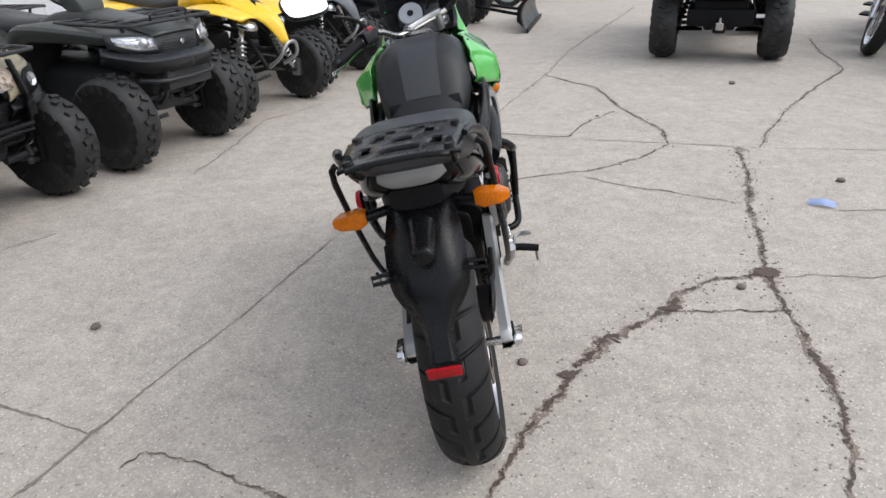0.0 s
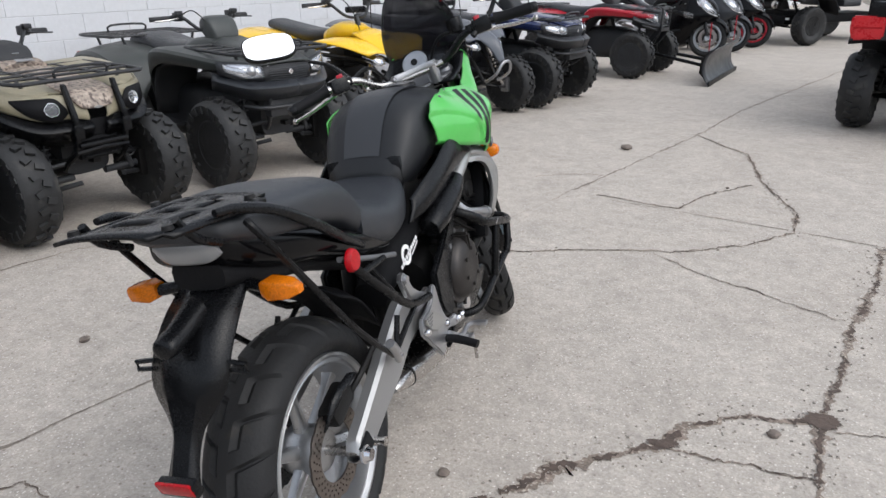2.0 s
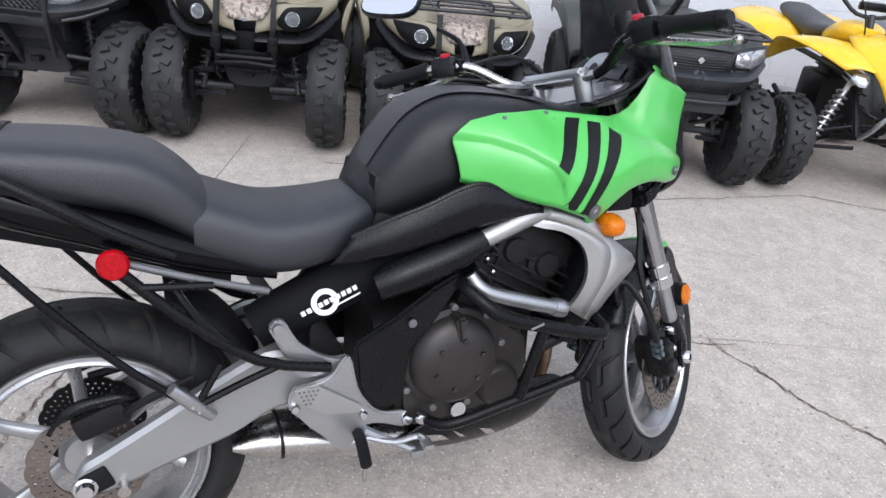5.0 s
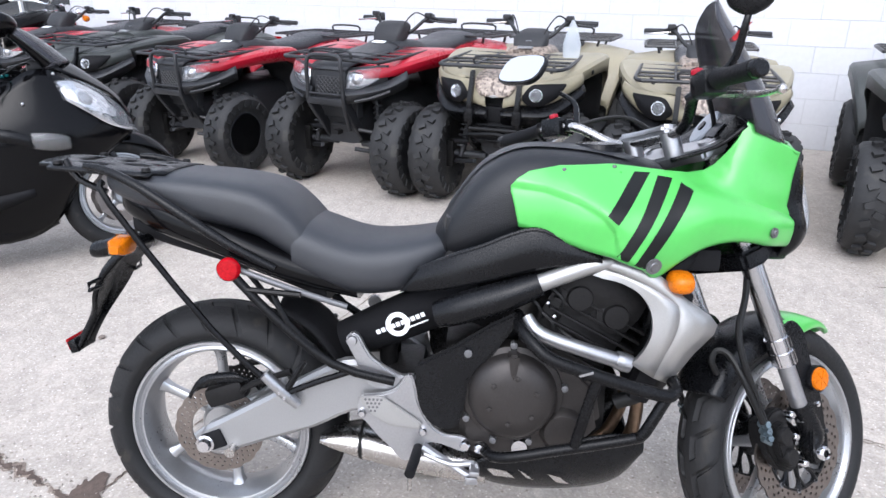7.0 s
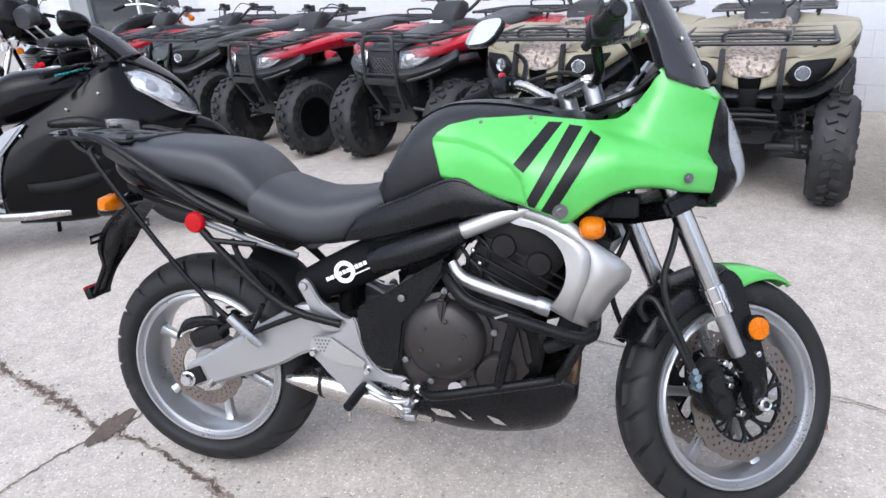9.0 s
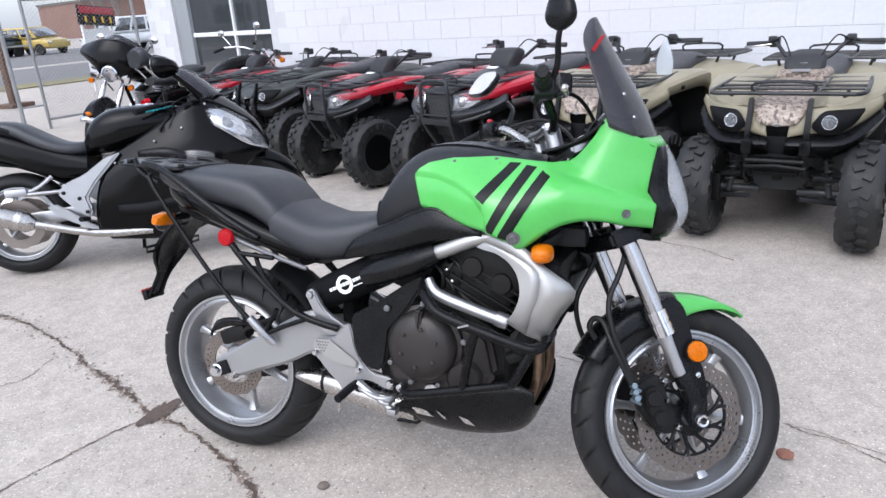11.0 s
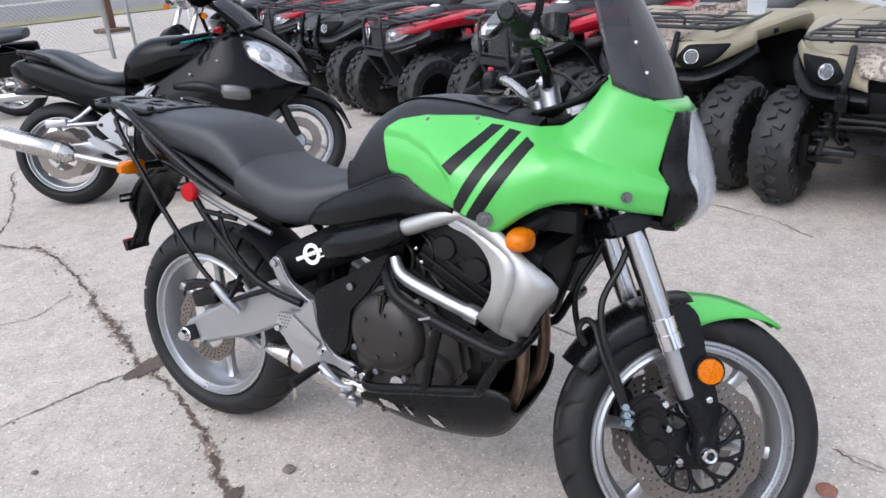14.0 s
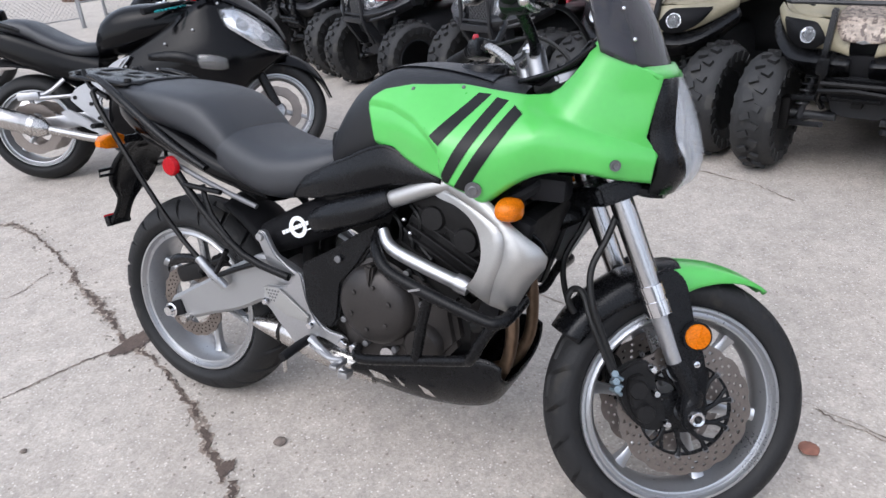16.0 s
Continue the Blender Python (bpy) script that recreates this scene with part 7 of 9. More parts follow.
    for y, z, r in ((0.377, 0.420, 0.010), (0.516, 0.380, 0.010), (0.612, 0.350, 0.013), (0.646, 0.345, 0.014)):
        bp("hanger_bolt", moved(at(lathe([(0, 0.010), (r * 0.7, 0.010), (r, 0.005), (r, -0.006), (0, -0.006)], 12), 0.182, y, z), Matrix.Diagonal((s, 1, 1, 1))), CHROME)
    bp("hanger_stay", moved(merge(tube([(0.186, 0.515, 0.345), (0.190, 0.57, 0.312), (0.196, 0.625, 0.280)], [0.012, 0.009, 0.010], 3, 8), box((0.20, 0.628, 0.278), (0.03, 0.028, 0.018), 0.004)), Matrix.Diagonal((s, 1, 1, 1))), SILVER)
    peg = bp("footrest", tube([(s * 0.175, 0.505, 0.338), (s * 0.215, 0.503, 0.336), (s * 0.275, 0.495, 0.325)], [0.011, 0.0125, 0.012], 3, 10), MATTE, label="black rubber footrest")
    part("feeler_bolt", rod((s * 0.266, 0.496, 0.318), (s * 0.266, 0.494, 0.282), 0.005, 8), STEEL, peg)
    # silver wing-shaped cowls: a front and a rear facet meet in a crease
    rows = [[(s * 0.186, 0.862, 0.792), (s * 0.192, 0.862, 0.779), (s * 0.186, 0.862, 0.765)],
            [(s * 0.192, 0.900, 0.795), (s * 0.208, 0.900, 0.776), (s * 0.200, 0.895, 0.757)],
            [(s * 0.205, 0.945, 0.795), (s * 0.224, 0.940, 0.766), (s * 0.212, 0.932, 0.751)],
            [(s * 0.215, 1.000, 0.775), (s * 0.237, 0.993, 0.744), (s * 0.222, 0.970, 0.731)],
            [(s * 0.215, 1.062, 0.722), (s * 0.242, 1.046, 0.708), (s * 0.226, 0.995, 0.694)],
            [(s * 0.208, 1.136, 0.664), (s * 0.244, 1.047, 0.652), (s * 0.228, 1.000, 0.645)],
            [(s * 0.196, 1.097, 0.595), (s * 0.238, 1.029, 0.602), (s * 0.226, 0.984, 0.602)],
            [(s * 0.178, 1.054, 0.516), (s * 0.222, 1.012, 0.542), (s * 0.222, 0.962, 0.574)]]
    rows = [[a, (b[0] - s * 0.011, b[1], b[2]), c] for a, b, c in rows]
    front = [[r[0], tuple(0.5 * (p + q) for p, q in zip(r[0], r[1])), r[1]] for r in rows]
    rear = [[r[1], tuple(0.5 * (p + q) for p, q in zip(r[1], r[2])), r[2], (r[2][0] - s * 0.010, r[2][1], r[2][2])] for r in rows]
    bp("engine_cowl", merge(sheet(front, 3, 1), sheet(rear, 3, 1)), SHROUD, label="silver wing-shaped engine cowl", solid=0.005, smooth=24)
    bp("cowl_inner", sheet([[(s * 0.175, 0.87, 0.775), (s * 0.15, 0.90, 0.76), (s * 0.13, 0.93, 0.74)], [(s * 0.165, 1.08, 0.70), (s * 0.14, 1.04, 0.70), (s * 0.12, 1.0, 0.7)], [(s * 0.155, 1.12, 0.655), (s * 0.13, 1.07, 0.63), (s * 0.12, 1.0, 0.6)]], 3, 3), SATIN, solid=0.006)
    # crash bars
    bp("crash_bar", merge(tube([(s * 0.15, 0.722, 0.655), (s * 0.20, 0.728, 0.640), (s * 0.235, 0.755, 0.615), (s * 0.25, 0.794, 0.588), (s * 0.255, 0.894, 0.556), (s * 0.25, 1.020, 0.519), (s * 0.240, 1.048, 0.518), (s * 0.215, 1.060, 0.522), (s * 0.13, 1.062, 0.53)], 0.0145, 5, 14),
                          tube([(s * 0.245, 1.040, 0.520), (s * 0.25, 1.010, 0.463), (s * 0.248, 0.990, 0.425), (s * 0.24, 0.965, 0.410), (s * 0.235, 0.825, 0.377), (s * 0.225, 0.69, 0.346), (s * 0.17, 0.65, 0.342)], 0.0125, 5, 12),
                          tube([(s * 0.253, 0.888, 0.548), (s * 0.248, 0.870, 0.48), (s * 0.238, 0.850, 0.388)], 0.0125, 3, 12)), ROD, label="black tubular crash bar")
    bp("bar_label", at(box((0, 0, 0), (0.002, 0.030, 0.005), 0.0), s * 0.2682, 0.862, 0.5665, 18, 0, 0), SILVER)
bp("crankcase", merge(loft([(0.56, 0, 0.44, 0.13, 0.12, 4), (0.68, 0, 0.45, 0.15, 0.13, 4), (0.85, 0, 0.44, 0.14, 0.13, 4), (0.93, 0, 0.45, 0.12, 0.10, 4)], 16), box((0, 0.72, 0.34), (0.24, 0.3, 0.12), 0.03)), ENGINE, label="dark cast engine block")
bp("cylinder_head", merge(at(box((0, 0, 0), (0.30, 0.20, 0.26), 0.025), 0, 0.87, 0.645, -28), at(box((0, 0, 0), (0.33, 0.22, 0.09), 0.03), 0, 0.90, 0.715, -28)), ENGINE)
for k in range(6):
    bp("cooling_fin", at(box((0, 0, 0), (0.325, 0.215, 0.006), 0.002), 0, 0.855 + 0.01 * k, 0.56 + 0.022 * k, -28), ENGINE)
for y, z in ((0.855, 0.70), (0.935, 0.66)):
    bp("cam_cap", at(lathe([(0, 0.012), (0.026, 0.01), (0.03, 0.0), (0.042, -0.004), (0.042, -0.03), (0, -0.03)], 24), 0.162, y, z), ENGINE)
bp("airbox", box((0, 0.63, 0.70), (0.24, 0.20, 0.17), 0.03, (-20, 0, 0)), ENGINE)
bp("throttle_body", merge(*[rod((x, 0.78, 0.70), (x, 0.70, 0.79), 0.028) for x in (-0.07, 0.07)], box((0, 0.66, 0.82), (0.24, 0.22, 0.10), 0.03)), SATIN)
for y0, z0 in ((0.74, 0.70), (0.77, 0.665), (0.79, 0.72)):
    bp("wiring", tube([(0.15, y0, z0), (0.16, y0 + 0.03, z0 - 0.03), (0.145, y0 + 0.02, z0 - 0.09), (0.16, y0 + 0.06, z0 - 0.12)], 0.005, 4, 6), CABLE)
for y, z in ((0.765, 0.715), (0.785, 0.69), (0.80, 0.66), (0.93, 0.765)):
    bp("bright_fitting", ball((0.172, y, z), 0.006, seg=8), CHROME)
# round clutch cover
cover = bp("clutch_cover", at(lathe([(0.0, 0.052), (0.045, 0.052), (0.082, 0.044), (0.096, 0.03), (0.1, 0.012), (0.112, 0.008), (0.116, -0.03), (0.0, -0.03)], 48), 0.165, 0.715, 0.475), COVER, label="round bronze-grey clutch cover")
part("cover_rib", at(plate([(0.0, 0.02), (-0.013, 0.105), (0.013, 0.105)], 0.0, 0.055, 0.006), 0.165, 0.715, 0.478), COVER, cover)
for k in range(6):
    a = radians(20 + 60 * k)
    part("cover_bolt", at(lathe([(0, 0.006), (0.006, 0.004), (0.006, 0), (0, 0)], 8), 0.2165, 0.715 + 0.055 * math.cos(a), 0.475 + 0.055 * math.sin(a)), COVER, cover)
for k in range(9):
    a = radians(10 + 40 * k)
    part("flange_bolt", at(lathe([(0, 0.008), (0.008, 0.006), (0.008, -0.01), (0, -0.01)], 8), 0.172, 0.715 + 0.118 * math.cos(a), 0.472 + 0.118 * math.sin(a)), DULL, cover)
bp("lower_cover", at(lathe([(0.0, 0.03), (0.04, 0.03), (0.05, 0.02), (0.055, -0.03), (0, -0.03)], 28), 0.155, 0.83, 0.39), COVER)
bp("crankcase_side", moved(plate([(0.60, 0.33), (0.66, 0.30), (0.86, 0.33), (0.92, 0.40), (0.90, 0.50), (0.82, 0.57), (0.66, 0.58), (0.59, 0.50)], 0.10, 0.16, 0.015), Matrix.Identity(4)), COVER)
bp("oil_plug", at(lathe([(0.010, 0.012), (0.018, 0.012), (0.020, 0.0), (0.0, 0.0)], 16), 0.165, 0.735, 0.345), CHROME)
bp("cover_label", box((0.163, 0.70, 0.37), (0.002, 0.045, 0.014)), WHITE_STICKER)
bp("generator_cover", at(lathe([(0.0, -0.045), (0.07, -0.045), (0.1, -0.025), (0.11, 0.03), (0, 0.03)], 36), -0.165, 0.74, 0.47), COVER)
bp("radiator", merge(at(box((0, 0, 0), (0.30, 0.035, 0.26), 0.008), 0, 1.03, 0.60, -18), at(box((0, 0, 0), (0.05, 0.05, 0.27), 0.015), 0.165, 1.03, 0.60, -18), at(box((0, 0, 0), (0.05, 0.05, 0.27), 0.015), -0.165, 1.03, 0.60, -18)), MATTE)
bp("radiator_hose", tube([(0.15, 1.07, 0.72), (0.19, 1.05, 0.60), (0.16, 1.03, 0.50), (0.14, 0.95, 0.45)], 0.017, 4, 10), CABLE)
for x in (-0.07, 0.07):
    bp("header_pipe", tube([(x, 0.93, 0.56), (x, 0.995, 0.53), (x, 1.015, 0.45), (x, 1.005, 0.34), (x * 0.9, 0.945, 0.255), (x * 0.7, 0.80, 0.23)], 0.016, 5, 12), BURNT, label="heat-browned exhaust header pipe")
pan = bp("belly_pan", sheet([[(s_ * w, y, z) for s_, w, z in ((-1, 0.145, zt), (-1, 0.14, (zt + zb) / 2), (-0.6, 0.14, zb), (0, 0.14, zb - 0.005), (0.6, 0.14, zb), (1, 0.14, (zt + zb) / 2), (1, 0.145, zt))]
                            for y, zt, zb in ((0.61, 0.275, 0.235), (0.68, 0.315, 0.205), (0.78, 0.34, 0.195), (0.90, 0.365, 0.205), (0.98, 0.375, 0.235), (1.02, 0.36, 0.30))], 4, 3), SATIN, label="satin black belly pan", solid=0.006)
for y, w, z in ((0.695, 0.07, 0.265), (0.755, 0.035, 0.262), (0.83, 0.05, 0.255)):
    part("pan_print", at(plate([(-w / 2, 0.012), (w / 2 - 0.02, 0.004), (w / 2, -0.012), (-w / 2 + 0.02, -0.008)], 0.0, 0.003, 0.0), 0.1445, y, z), STEEL, pan)

# swing arm, chain side and exhaust
for s in (-1, 1):
    bp("swing_arm", sheet([[(s * x, y, z) for x, y, z in ((0.115, y0, zt), (0.138, y0, zt), (0.147, y0, zt - 0.010), (0.147, y1, zb + 0.010), (0.138, y1, zb), (0.115, y1, zb), (0.115, y0, zt))]
                           for y0, zt, y1, zb in ((-0.022, 0.325, -0.022, 0.298), (-0.004, 0.350, -0.004, 0.286), (0.030, 0.368, 0.055, 0.290), (0.147, 0.432, 0.147, 0.322), (0.280, 0.506, 0.255, 0.358), (0.350, 0.530, 0.345, 0.402), (0.43, 0.505, 0.43, 0.410), (0.49, 0.47, 0.49, 0.41))], 3, 1), SWING, label="silver box-section swing arm", smooth=35)
    bp("axle_block", box((s * 0.148, 0.015, 0.318), (0.012, 0.05, 0.045), 0.004, (22, 0, 0)), MATTE)
    bp("axle_nut", at(lathe([(0, 0.02), (0.014, 0.02), (0.017, 0.008), (0.022, 0.006), (0.022, 0.0), (0, 0)], 12), s * 0.15, -0.005, 0.31, 0, 0, 0 if s > 0 else 180), CHROME)
    bp("stand_spool", at(lathe([(0, 0.03), (0.012, 0.03), (0.008, 0.015), (0.012, 0.0), (0, 0)], 12), s * 0.145, 0.06, 0.30, 0, 0, 0 if s > 0 else 180), STEEL)
bp("pivot_block", box((0, 0.46, 0.42), (0.20, 0.09, 0.14), 0.02), ENGINE)
bp("rear_caliper", merge(at(box((0, 0, 0), (0.05, 0.10, 0.05), 0.014), 0.085, 0.03, 0.415, 20), tube([(0.10, 0.07, 0.42), (0.12, 0.10, 0.45), (0.125, 0.20, 0.49)], 0.008, 3, 8)), ENGINE)
bp("caliper_shield", sheet([[(0.10, -0.06, 0.40), (0.11, -0.05, 0.42), (0.10, -0.03, 0.43)], [(0.11, -0.02, 0.46), (0.12, 0.0, 0.46), (0.11, 0.03, 0.45)], [(0.11, 0.06, 0.475), (0.12, 0.08, 0.47), (0.11, 0.1, 0.455)]], 4, 3), SATIN, solid=0.008)
bp("chain", merge(tube([(-0.09, 0.0, 0.415), (-0.09, 0.25, 0.46), (-0.09, 0.46, 0.48)], 0.009, 3, 6), tube([(-0.09, 0.0, 0.21), (-0.09, 0.25, 0.31), (-0.09, 0.46, 0.39)], 0.009, 3, 6)), ENGINE)
bp("chain_guard", sheet([[(-0.12, -0.02, 0.42), (-0.09, -0.02, 0.43)], [(-0.12, 0.2, 0.48), (-0.09, 0.2, 0.49)], [(-0.12, 0.40, 0.51), (-0.09, 0.4, 0.52)]], 4, 2), SATIN, solid=0.006)
bp("muffler", merge(loft([(0.355, 0.062, 0.296, 0.066, 0.038, 2.6), (0.42, 0.062, 0.288, 0.075, 0.041, 2.8), (0.55, 0.06, 0.266, 0.082, 0.043, 3), (0.66, 0.05, 0.25, 0.08, 0.043, 3)], 24)), STEEL, label="brushed steel under-slung muffler")
bp("muffler_tip", loft([(0.262, 0.098, 0.310, 0.022, 0.010, 2.4), (0.285, 0.090, 0.309, 0.038, 0.020, 2.4), (0.325, 0.075, 0.303, 0.055, 0.032, 2.4), (0.355, 0.066, 0.297, 0.065, 0.038, 2.4)], 24), STEEL)
bp("muffler_band", loft([(0.357, 0.063, 0.297, 0.068, 0.040, 2.6), (0.364, 0.063, 0.296, 0.069, 0.041, 2.6)], 24, steps=1), ENGINE)
bp("side_stand", tube([(-0.13, 0.55, 0.30), (-0.17, 0.52, 0.16), (-0.235, 0.49, 0.045)], 0.011, 3, 8), ROD)
bp("stand_foot", box((-0.24, 0.49, 0.047), (0.06, 0.08, 0.008), 0.003, (0, -9.5, 0)), ROD)
bp("brake_pedal", merge(tube([(0.19, 0.52, 0.33), (0.20, 0.58, 0.312), (0.205, 0.63, 0.318), (0.235, 0.64, 0.322)], 0.007, 3, 8), box((0.245, 0.635, 0.323), (0.035, 0.022, 0.012), 0.004)), SILVER)
# shock in its sleeve, beside the frame
bp("shock_sleeve", tube([(0.072, 0.32, 0.555), (0.075, 0.42, 0.600), (0.080, 0.53, 0.650), (0.085, 0.64, 0.695)], [0.045, 0.052, 0.053, 0.045], 4, 18), NEOPRENE, label="black cloth shock sleeve")
logo = bp("sleeve_logo", at(lathe([(0.017, 0.001), (0.028, 0.001), (0.028, -0.001), (0.017, -0.001)], 28, close=True), 0.1295, 0.452, 0.616, 0, -4, -2), WHITE_STICKER, label="white ring and bars printed on the sleeve")
for k in range(10):
    part("logo_mark", at(plate([(-0.0045, -0.005), (0.0045, -0.005), (0.0045, 0.005), (-0.0045, 0.005)], 0.0, 0.002, 0.0), 0.1310 + 0.0009 * k, 0.408 + 0.0113 * k, 0.597 + 0.0052 * k, 24), WHITE_STICKER, logo)
part("logo_line", at(plate([(-0.01, -0.0015), (0.045, -0.0015), (0.045, 0.0015), (-0.01, 0.0015)], 0.0, 0.002, 0.0), 0.1365, 0.481, 0.613, 24), WHITE_STICKER, logo)

# tank with its vinyl cover
TANK_SECS = [(0.532, 0, 0.800, 0.075, 0.030, 2.8), (0.556, 0, 0.812, 0.112, 0.056, 2.8), (0.59, 0, 0.835, 0.130, 0.085, 2.9), (0.63, 0, 0.862, 0.142, 0.107, 3.0), (0.68, 0, 0.885, 0.151, 0.117, 3.0), (0.74, 0, 0.900, 0.156, 0.118, 3.0), (0.84, 0, 0.905, 0.154, 0.112, 2.9), (0.94, 0, 0.908, 0.135, 0.096, 2.8), (1.03, 0, 0.915, 0.115, 0.072, 2.7)]
bp("fuel_tank", loft(TANK_SECS, 32, steps=4), TANKPAD, label="black tank under a grained vinyl cover", smooth=60)
from mathutils.bvhtree import BVHTree
shell = loft(TANK_SECS, 32, steps=4)
top_skin = BVHTree.FromBMesh(shell)
shell.free()
bm = bmesh.new()
grid_ = []
for i in range(25):
    y = 0.556 + 0.40 * i / 24
    row_ = []
    for j in range(9):
        x = (-1 + j / 4) * (0.055 + 0.030 * i / 24)
        hit = top_skin.ray_cast(Vector((x, y, 1.4)), Vector((0, 0, -1)))
        row_.append(bm.verts.new((x, y, (hit[0].z if hit[0] else 0.9) + 0.004)))
    grid_.append(row_)
for a, b in zip(grid_, grid_[1:]):
    for j in range(8):
        bm.faces.new((a[j], a[j + 1], b[j + 1], b[j]))
bp("tank_pad", bm, mat("grey_vinyl_pad", (0.015, 0.0165, 0.020), 0.43, 0, 0.2, 420, 0.3, 6, spec=0.65), label="grey vinyl pad on the tank", smooth=60)
bp("tank_seam", merge(*[tube([(s * 0.060, 0.565, 0.872), (s * 0.075, 0.63, 0.958), (s * 0.088, 0.70, 0.995), (s * 0.092, 0.80, 1.004), (s * 0.088, 0.90, 0.998), (s * 0.080, 0.98, 0.984)], 0.0022, 4, 6) for s in (-1, 1)]), SATIN)
bp("filler_cap", at(lathe([(0, 0.012), (0.05, 0.012), (0.055, 0.004), (0.055, -0.02), (0, -0.02)], 28, "z"), 0, 0.90, 1.012), SATIN)
for s in (-1, 1):
    rows = [[(s * 0.15, 0.46, 0.70), (s * 0.155, 0.48, 0.728), (s * 0.15, 0.50, 0.752)], [(s * 0.175, 0.56, 0.715), (s * 0.182, 0.57, 0.755), (s * 0.170, 0.580, 0.790)],
            [(s * 0.186, 0.65, 0.738), (s * 0.194, 0.65, 0.778), (s * 0.182, 0.645, 0.816)], [(s * 0.19, 0.71, 0.755), (s * 0.199, 0.71, 0.80), (s * 0.187, 0.705, 0.843)], [(s * 0.193, 0.76, 0.770), (s * 0.202, 0.76, 0.812), (s * 0.192, 0.755, 0.854)],
            [(s * 0.195, 0.81, 0.780), (s * 0.203, 0.812, 0.805), (s * 0.195, 0.81, 0.834)], [(s * 0.19, 0.89, 0.785), (s * 0.2, 0.892, 0.790), (s * 0.2, 0.89, 0.797)]]
    bp("panel_lip", tube([r[2] for r in rows], 0.0055, 4, 8), SATIN)
    bp("tank_side_panel", sheet(rows, 4, 4), SATIN, label="satin black side panel under the tank", solid=0.008)

# seats
bp("rider_seat", loft([(0.215, 0, 0.785, 0.145, 0.070, 3.1), (0.27, 0, 0.766, 0.152, 0.068, 3.1), (0.36, 0, 0.740, 0.158, 0.067, 3.1), (0.46, 0, 0.746, 0.146, 0.064, 3.1), (0.53, 0, 0.766, 0.122, 0.056, 3.0), (0.575, 0, 0.785, 0.095, 0.040, 2.8)], 36, steps=4), SEAT, label="black vinyl rider seat")
bp("passenger_seat", loft([(-0.235, 0, 0.925, 0.07, 0.018, 2.8), (-0.2, 0, 0.918, 0.112, 0.030, 3.0), (-0.1, 0, 0.900, 0.138, 0.050, 3.4), (0.03, 0, 0.885, 0.150, 0.058, 3.6), (0.12, 0, 0.868, 0.152, 0.062, 3.6), (0.165, 0, 0.848, 0.150, 0.066, 3.4), (0.20, 0, 0.824, 0.147, 0.066, 3.2), (0.235, 0, 0.794, 0.142, 0.062, 3.0), (0.258, 0, 0.776, 0.130, 0.050, 2.8)], 36, steps=4), SEAT, label="stepped black vinyl passenger seat")
# tail
bp("tail_body", loft([(-0.192, 0, 0.884, 0.088, 0.034, 4), (-0.165, 0, 0.873, 0.108, 0.042, 3.4), (-0.09, 0, 0.846, 0.134, 0.05, 3.2), (0.04, 0, 0.805, 0.152, 0.05, 3), (0.2, 0, 0.742, 0.15, 0.045, 3), (0.36, 0, 0.695, 0.135, 0.035, 3)], 28, steps=4), BLACK_PAINT, label="gloss black tail fairing", smooth=60)
bp("under_tail", loft([(-0.185, 0, 0.825, 0.06, 0.03, 3), (-0.1, 0, 0.80, 0.09, 0.03, 3), (0.1, 0, 0.745, 0.1, 0.03, 3), (0.28, 0, 0.675, 0.09, 0.03, 3)], 18), MATTE)
bp("tail_lamp", moved(sheet([[(-0.074, -0.281, 0.896), (-0.070, -0.291, 0.910), (-0.066, -0.285, 0.926)], [(-0.04, -0.290, 0.880), (-0.04, -0.302, 0.906), (-0.036, -0.291, 0.932)], [(0.04, -0.290, 0.880), (0.04, -0.302, 0.906), (0.036, -0.291, 0.932)], [(0.074, -0.281, 0.896), (0.070, -0.291, 0.910), (0.066, -0.285, 0.926)]], 5, 4), Matrix.Translation((0, 0.094, -0.022))), SMOKED_TAIL, label="wide grey tail lamp lens", solid=0.012)
